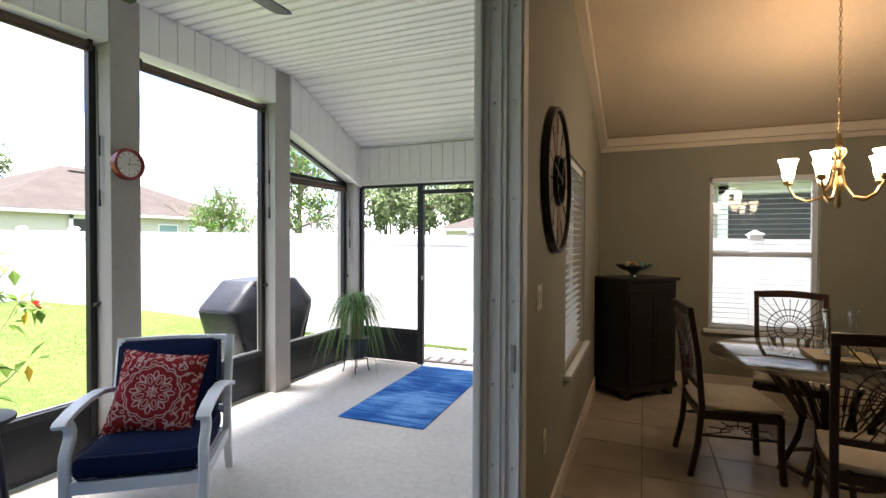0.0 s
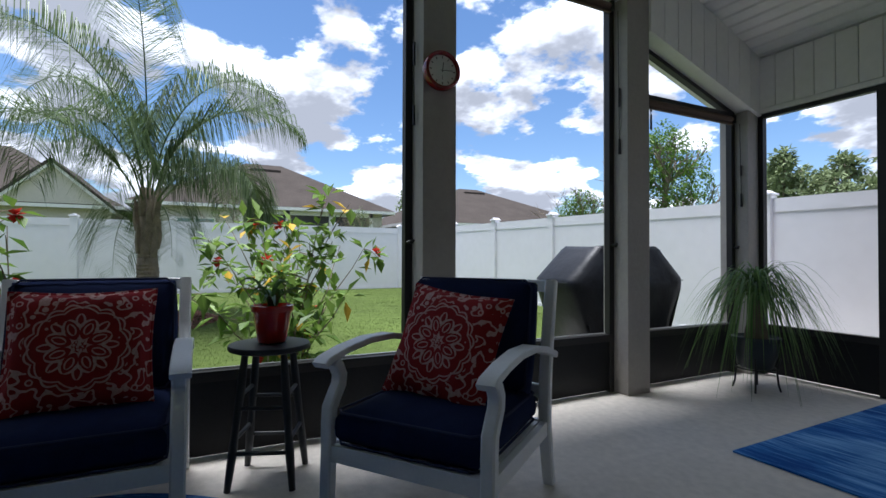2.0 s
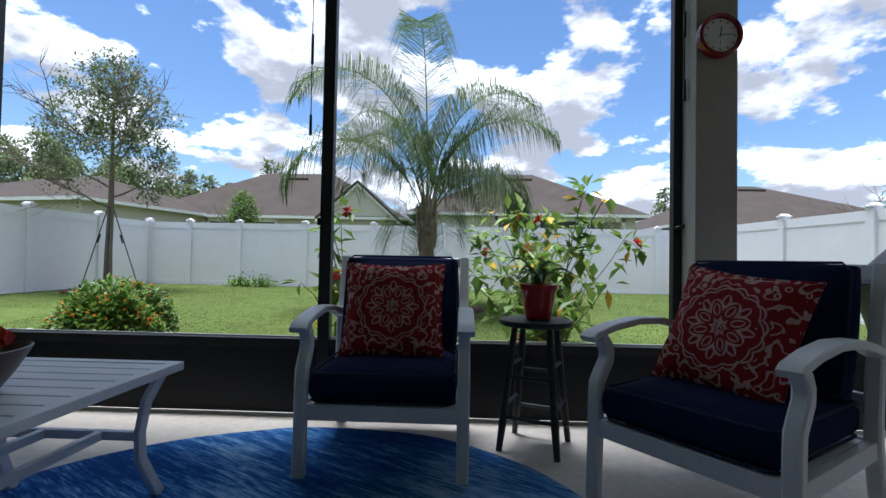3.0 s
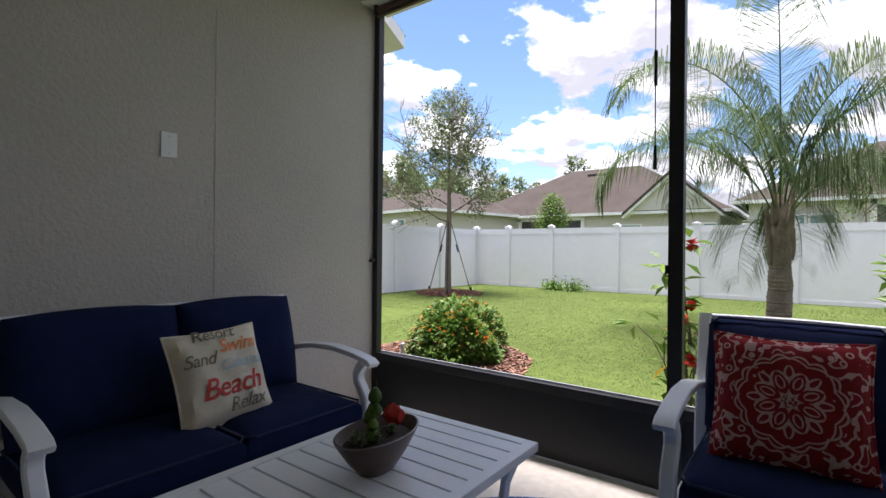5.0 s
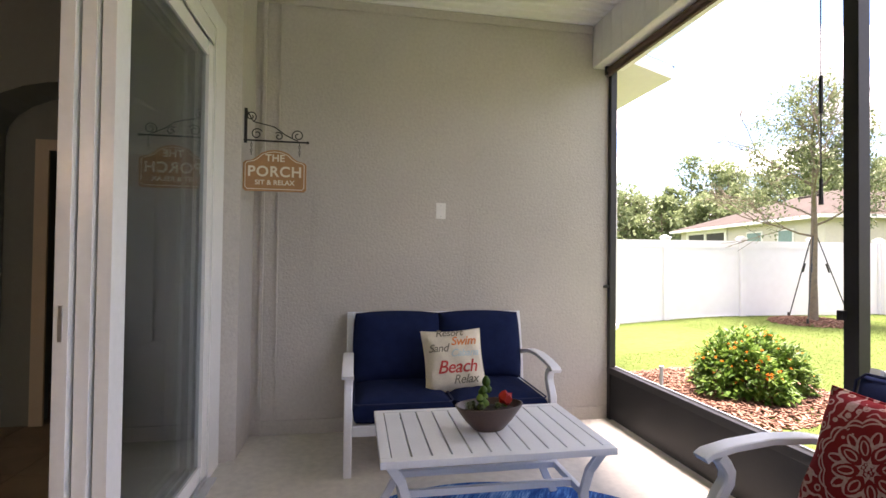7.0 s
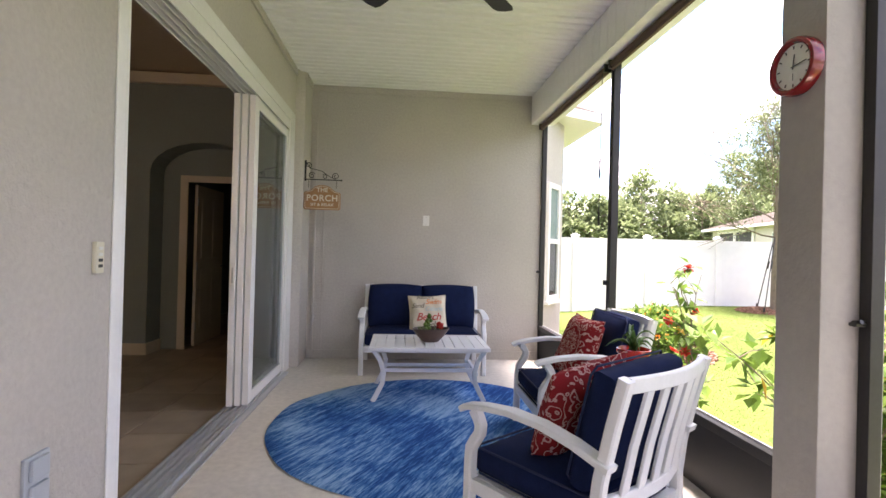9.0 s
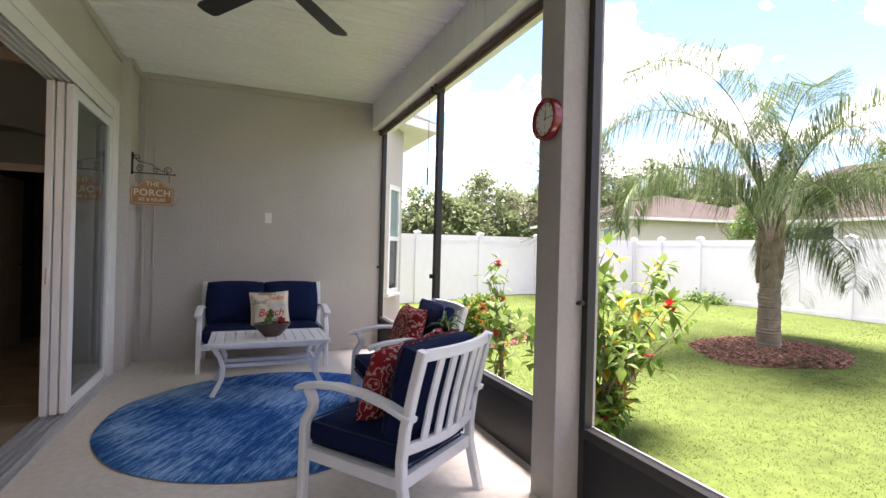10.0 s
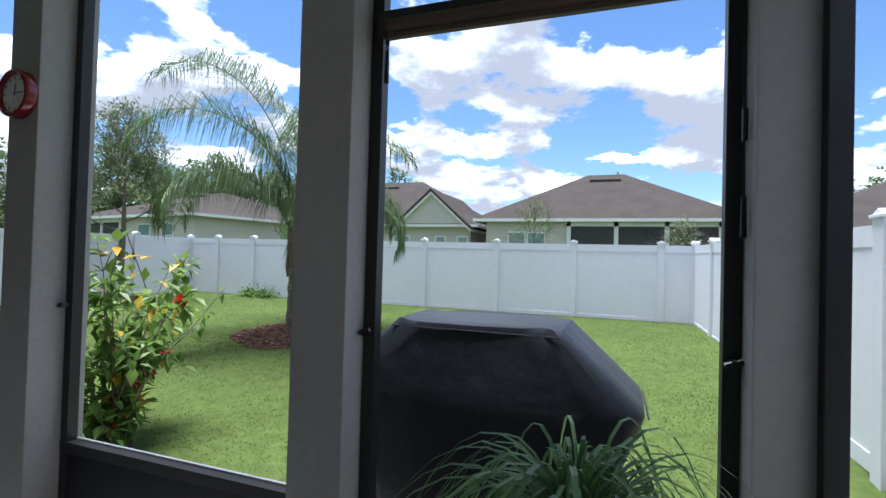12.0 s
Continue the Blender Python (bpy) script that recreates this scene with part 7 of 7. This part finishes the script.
def mulch_bed(label, inside, x0, x1, y0, y1, count, seed, size=0.05):
    """A bed of bark chips; each chip is a small slanted block."""
    rng = random.Random(seed)
    vs, fs = [], []
    made = 0
    while made < count:
        x, y = rng.uniform(x0, x1), rng.uniform(y0, y1)
        k = inside(x, y)
        if k <= 0:
            count -= 0.35
            continue
        made += 1
        a, L, w, h = rng.uniform(0, 6.28), size * rng.uniform(0.5, 1.5), size * rng.uniform(0.18, 0.4), size * rng.uniform(0.1, 0.25)
        z = ground_z(x, y) + 0.045 * min(1, k) + rng.uniform(-0.004, 0.012)
        c, s, tilt = math.cos(a), math.sin(a), rng.uniform(-0.35, 0.35)
        b = len(vs)
        for dz in (-h, h):
            for u, v in ((-L, -w), (L, -w), (L, w), (-L, w)):
                vs.append((x + (c * u - s * v) / 2, y + (s * u + c * v) / 2, z + dz / 2 + tilt * u / 2))
        fs += [(b, b + 1, b + 2, b + 3), (b + 4, b + 7, b + 6, b + 5), (b, b + 4, b + 5, b + 1), (b + 1, b + 5, b + 6, b + 2), (b + 2, b + 6, b + 7, b + 3), (b + 3, b + 7, b + 4, b)]
    me = bpy.data.meshes.new("mulch")
    me.from_pydata(vs, [], fs)
    me.materials.append(MULCH)
    tagged(new("mulch", me), label, "mulch", kind="stuff")


def wobble(x, y, cx, cy, r):
    d = math.hypot(x - cx, y - cy)
    return (r * (1 + 0.12 * noise.noise((x * 1.7, y * 1.7, 1))) - d) / 0.25


mulch_bed("reddish bark mulch ring round the palm", lambda x, y: wobble(x, y, -7.15, 0.2, 0.82), -8.3, -6.0, -1.0, 1.4, 5000, 41)
mulch_bed("reddish bark mulch ring round the oak tree", lambda x, y: wobble(x, y, OAKX, OAKY, 0.75), -10.1, -7.9, -6.9, -4.7, 3200, 42)
mulch_bed("reddish bark mulch bed under the flowering bush", lambda x, y: max(wobble(x, y, -4.4, -2.62, 0.98), wobble(x, y, -3.75, -2.75, 0.85)) * (1 if x < -3.5 or y > -2.15 or x + 3.13 < (y + 2.2) * 0.5 else 0), -6.4, -3.05, -4.8, -1.2, 9000, 43, 0.06)


def bush(label, at, rx, ry, h, count, seed):
    """A dense mound of leaves on many stems, dotted with small flower heads."""
    rng = random.Random(seed)
    t = thing("flowering_bush", label, "bush", at)
    bm = bmesh.new()
    for k in range(26):
        a, r = rng.uniform(0, 6.28), rng.uniform(0.2, 0.8)
        rod(bm, (0.05 * math.cos(a), 0.05 * math.sin(a), 0), (rx * r * math.cos(a), ry * r * math.sin(a), h * math.sqrt(max(0.1, 1 - r * r)) * 0.85), 0.008, 0.003, n=5)
    part("framework", bm, BARK, t)
    leaves = []
    for _ in range(count):
        a, e = rng.uniform(0, 6.28), math.asin(rng.uniform(0.0, 1.0))
        r = rng.uniform(0.72, 1.05) * (1 + 0.16 * math.sin(5 * a + 3 * e + seed))
        d = Vector((math.cos(a) * math.cos(e), math.sin(a) * math.cos(e), math.sin(e)))
        p = Vector((d.x * rx * r, d.y * ry * r, 0.04 + d.z * h * r))
        leaves.append((p, d + rand_dir(rng) * 0.9, rng.uniform(0.045, 0.085), rng.uniform(0.026, 0.048)))
    leaf_mesh("foliage", LEAF_A, leaves, t, "dense small green leaves")
    fl = []
    for _ in range(120):
        a, e = rng.uniform(0, 6.28), math.asin(rng.uniform(0.25, 1.0))
        r = 1.06 * (1 + 0.16 * math.sin(5 * a + 3 * e + seed))
        d = Vector((math.cos(a) * math.cos(e), math.sin(a) * math.cos(e), math.sin(e)))
        p = Vector((d.x * rx * r, d.y * ry * r, 0.04 + d.z * h * r))
        for j in range(7):
            fl.append((p, d + rand_dir(rng) * 0.9, 0.022, 0.018))
    leaf_mesh("flowers", PETAL_ORANGE, fl, t, "small orange flower heads", "stuff")


bush("rounded green bush dotted with orange flowers in mulch", pose(-4.6, -2.45, ground_z(-4.6, -2.45) + 0.03), 0.46, 0.46, 0.49, 5200, 51)


def hibiscus(label, at, h, stems, reach, seed, nleaf):
    """Loose shrub of upright canes with toothed leaves, a few yellowed, and red blooms."""
    rng = random.Random(seed)
    t = thing("hibiscus", label, "shrub", at, "hibiscus shrubs")
    canes, tips = [], []
    for k in range(stems):
        a, r = rng.uniform(0, 6.28), reach * rng.uniform(0.25, 1.0)
        hh = h * rng.uniform(0.62, 1.05) * (1.0 - 0.30 * r / reach)
        p0 = Vector((rng.gauss(0, 0.06), rng.gauss(0, 0.06), 0))
        p3 = Vector((r * math.cos(a), r * math.sin(a), hh))
        pts = []
        for i in range(8):
            f = i / 7
            q = p0.lerp(p3, f) + Vector((math.cos(a), math.sin(a), 0)) * (-0.10 * math.sin(math.pi * f)) + rand_dir(rng) * 0.02
            pts.append((tuple(q), 1 - 0.75 * f))
            if i > 0:
                tips.append((q, f))
                if rng.random() < 0.5:
                    d = rand_dir(rng, 0.4)
                    e = q + d * rng.uniform(0.10, 0.26)
                    canes.append([(tuple(q), 0.5), (tuple(q.lerp(e, 0.5) + Vector((0, 0, 0.015))), 0.4), (tuple(e), 0.2)])
                    tips += [(e, 1.0), (q.lerp(e, 0.6), 0.8)]
        canes.append(pts)
    bm = bmesh.new()
    for pts in canes:
        sweep(bm, pts, circle(0.009, 5))
    part("framework", bm, BARK, t)
    green, yellow = [], []
    for _ in range(nleaf):
        p, f = rng.choice(tips)
        if f < 0.45 and rng.random() < 0.6:
            continue
        d = rand_dir(rng, -0.1)
        q = p + d * rng.uniform(0.0, 0.05)
        (yellow if rng.random() < 0.045 else green).append((q, d, rng.uniform(0.07, 0.14), rng.uniform(0.045, 0.08)))
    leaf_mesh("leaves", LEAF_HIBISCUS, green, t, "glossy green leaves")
    leaf_mesh("yellow_leaves", LEAF_YELLOW, yellow, t, "yellowed leaves")
    for k in range(max(5, stems * 3 // 4)):
        p, f = rng.choice([x for x in tips if x[1] > 0.55])
        c = p + rand_dir(rng) * 0.04
        lv = []
        ax = rand_dir(rng, 0.5)
        for j in range(7):
            a = j * 6.283 / 7
            u = ax.cross(Vector((0.3, 0.8, 0.1))).normalized()
            v = ax.cross(u)
            lv.append((c, u * math.cos(a) + v * math.sin(a) + ax * 0.55, 0.055, 0.055))
        leaf_mesh("bloom", PETAL_RED, lv, t, "red hibiscus bloom")


hibiscus("tall leafy hibiscus shrub with red blooms outside the screen", pose(-3.66, 1.33, -0.06), 1.62, 22, 0.78, 61, 1400)
hibiscus("slender hibiscus shrub with red blooms outside the screen", pose(-3.63, -0.15, -0.06), 1.32, 7, 0.28, 62, 170)
for x, y, s in ((-11.45, -4.45, 71), (-11.45, -3.95, 72)):
    rng = random.Random(s)
    wd = thing("weed_clump", "low weedy clump at the foot of the fence", "plant", pose(x, y, ground_z(x, y)), "weeds by the fence")
    leaf_mesh("leaves", LEAF_A, [(Vector((rng.gauss(0, 0.14), rng.gauss(0, 0.14), abs(rng.gauss(0, 0.10)))), rand_dir(rng, 0.6), 0.09, 0.05) for _ in range(260)], wd, "")


def woods(label, spots, material, leaf, per, seed, pine=False):
    """A belt of far trees: trunks, clumps and loose leaves in one sheet of foliage."""
    rng = random.Random(seed)
    bm = bmesh.new()
    leaves = []
    for x, y, h, r in spots:
        rod(bm, (x, y, -0.3), (x + rng.gauss(0, 0.2), y, h * 0.85), 0.14, 0.04, n=6)
        z0 = h * (0.38 if pine else 0.15)
        clumps = []
        for _ in range(34):
            f = rng.random()
            a, rr = rng.uniform(0, 6.28), r * math.sqrt(rng.random()) * (math.sin(math.pi * (0.15 + 0.8 * f)))
            c = Vector((x + rr * math.cos(a), y + rr * math.sin(a), z0 + (h - z0) * f))
            clumps.append((c, r * rng.uniform(0.22, 0.42)))
            rod(bm, (x, y, c.z - 0.4), tuple(c), 0.05, 0.02, n=4)
        for _ in range(per):
            c, cr = rng.choice(clumps)
            d = rand_dir(rng, 0.2)
            leaves.append((c + Vector((d.x, d.y, d.z * 0.7)) * cr * rng.uniform(0.5, 1.05), d + rand_dir(rng) * 0.8, leaf * rng.uniform(0.6, 1.4), leaf * 0.6))
    t = thing("woodland", label, "trees", pose(0, 0, 0), kind="stuff")
    part("trunks", bm, BARK, t)
    leaf_mesh("canopy", material, leaves, t, "")


rw = random.Random(81)
woods("distant belt of mixed green woods beyond the side fence", [(-75 + 0.95 * i + rw.uniform(-1.0, 1.0), -46 + rw.uniform(-6, 6), rw.uniform(5.0, 7.5) + (6.0 if i < 38 else 2.2 if i < 54 else 0.0), rw.uniform(2.0, 3.2)) for i in range(86)], LEAF_FAR, 0.5, 1300, 82)
woods("tall slim pines and bright trees behind the side fence", [(-26 + 0.85 * i + rw.uniform(-0.8, 0.8), 42 + rw.uniform(-4, 6), rw.uniform(6.3, 9.3), rw.uniform(1.4, 2.3)) for i in range(44)], LEAF_FAR, 0.45, 950, 83, True)
woods("scattered pines behind the houses", [(-56 + rw.uniform(-3, 3), y, rw.uniform(7.5, 10.5) + (1.6 if y < 0 else 0.0), rw.uniform(1.4, 2.2)) for y in (-33, -31, -28.5, -27, -21.5, -20, 4, 24, 27, 33, 36)], LEAF_FAR, 0.45, 900, 84, True)
# ---- pieces of floors and pavings ----
def tiles():
    fl = bpy.data.objects["floor_house"]
    s = 0.46
    bm = bx(-s / 2 + 0.003, s / 2 - 0.003, -s / 2 + 0.003, s / 2 - 0.003, -0.004, 0.0, 0.0015)
    me = bpy.data.meshes.new("tile")
    bm.to_mesh(me)
    bm.free()
    me.materials.append(TILE)
    for i in range(11):
        for j in range(25):
            x, y = XI + s / 2 + i * s, IY1 - s / 2 - j * s
            if y < IY0 or (x > 3.2 and y < -4.5):
                continue
            o = new("tile", me)
            o.parent = fl
            o.location = (x, y, -0.002)


tiles()


def pavers():
    pv = thing("paving", "tan concrete pavers outside the screen door", "paving", pose(0, 0, 0), kind="structure")
    me = None
    for i in range(9):
        for j in range(2):
            if me is None:
                me = bpy.data.meshes.new("paver")
                bm = bx(-0.148, 0.148, -0.148, 0.148, -0.05, 0.0, 0.006)
                bm.to_mesh(me)
                bm.free()
                me.materials.append(PAVER)
            o = new("paver", me)
            o.parent = pv
            o.location = (-2.95 + 0.30 * i, 5.245 + 0.30 * j, -0.026)


pavers()


def gravel():
    rng = random.Random(7)
    vs, fs = [], []
    for _ in range(3600):
        x, y, r = rng.uniform(-3.6, 0.4), rng.uniform(5.71, 5.92), rng.uniform(0.010, 0.026)
        z = -0.045 + rng.uniform(0, 0.03)
        b = len(vs)
        for d in ((1, 0, 0), (0, 1, 0), (-1, 0, 0), (0, -1, 0), (0, 0, 1), (0, 0, -1)):
            k = r * rng.uniform(0.7, 1.2)
            vs.append((x + d[0] * k, y + d[1] * k, z + d[2] * k * 0.7))
        fs += [(b, b + 1, b + 4), (b + 1, b + 2, b + 4), (b + 2, b + 3, b + 4), (b + 3, b, b + 4), (b + 1, b, b + 5), (b + 2, b + 1, b + 5), (b + 3, b + 2, b + 5), (b, b + 3, b + 5)]
    me = bpy.data.meshes.new("gravel")
    me.from_pydata(vs, [], fs)
    me.materials.append(STONE)
    tagged(new("gravel", me), "strip of pale gravel along the fence", "gravel", kind="stuff")


gravel()
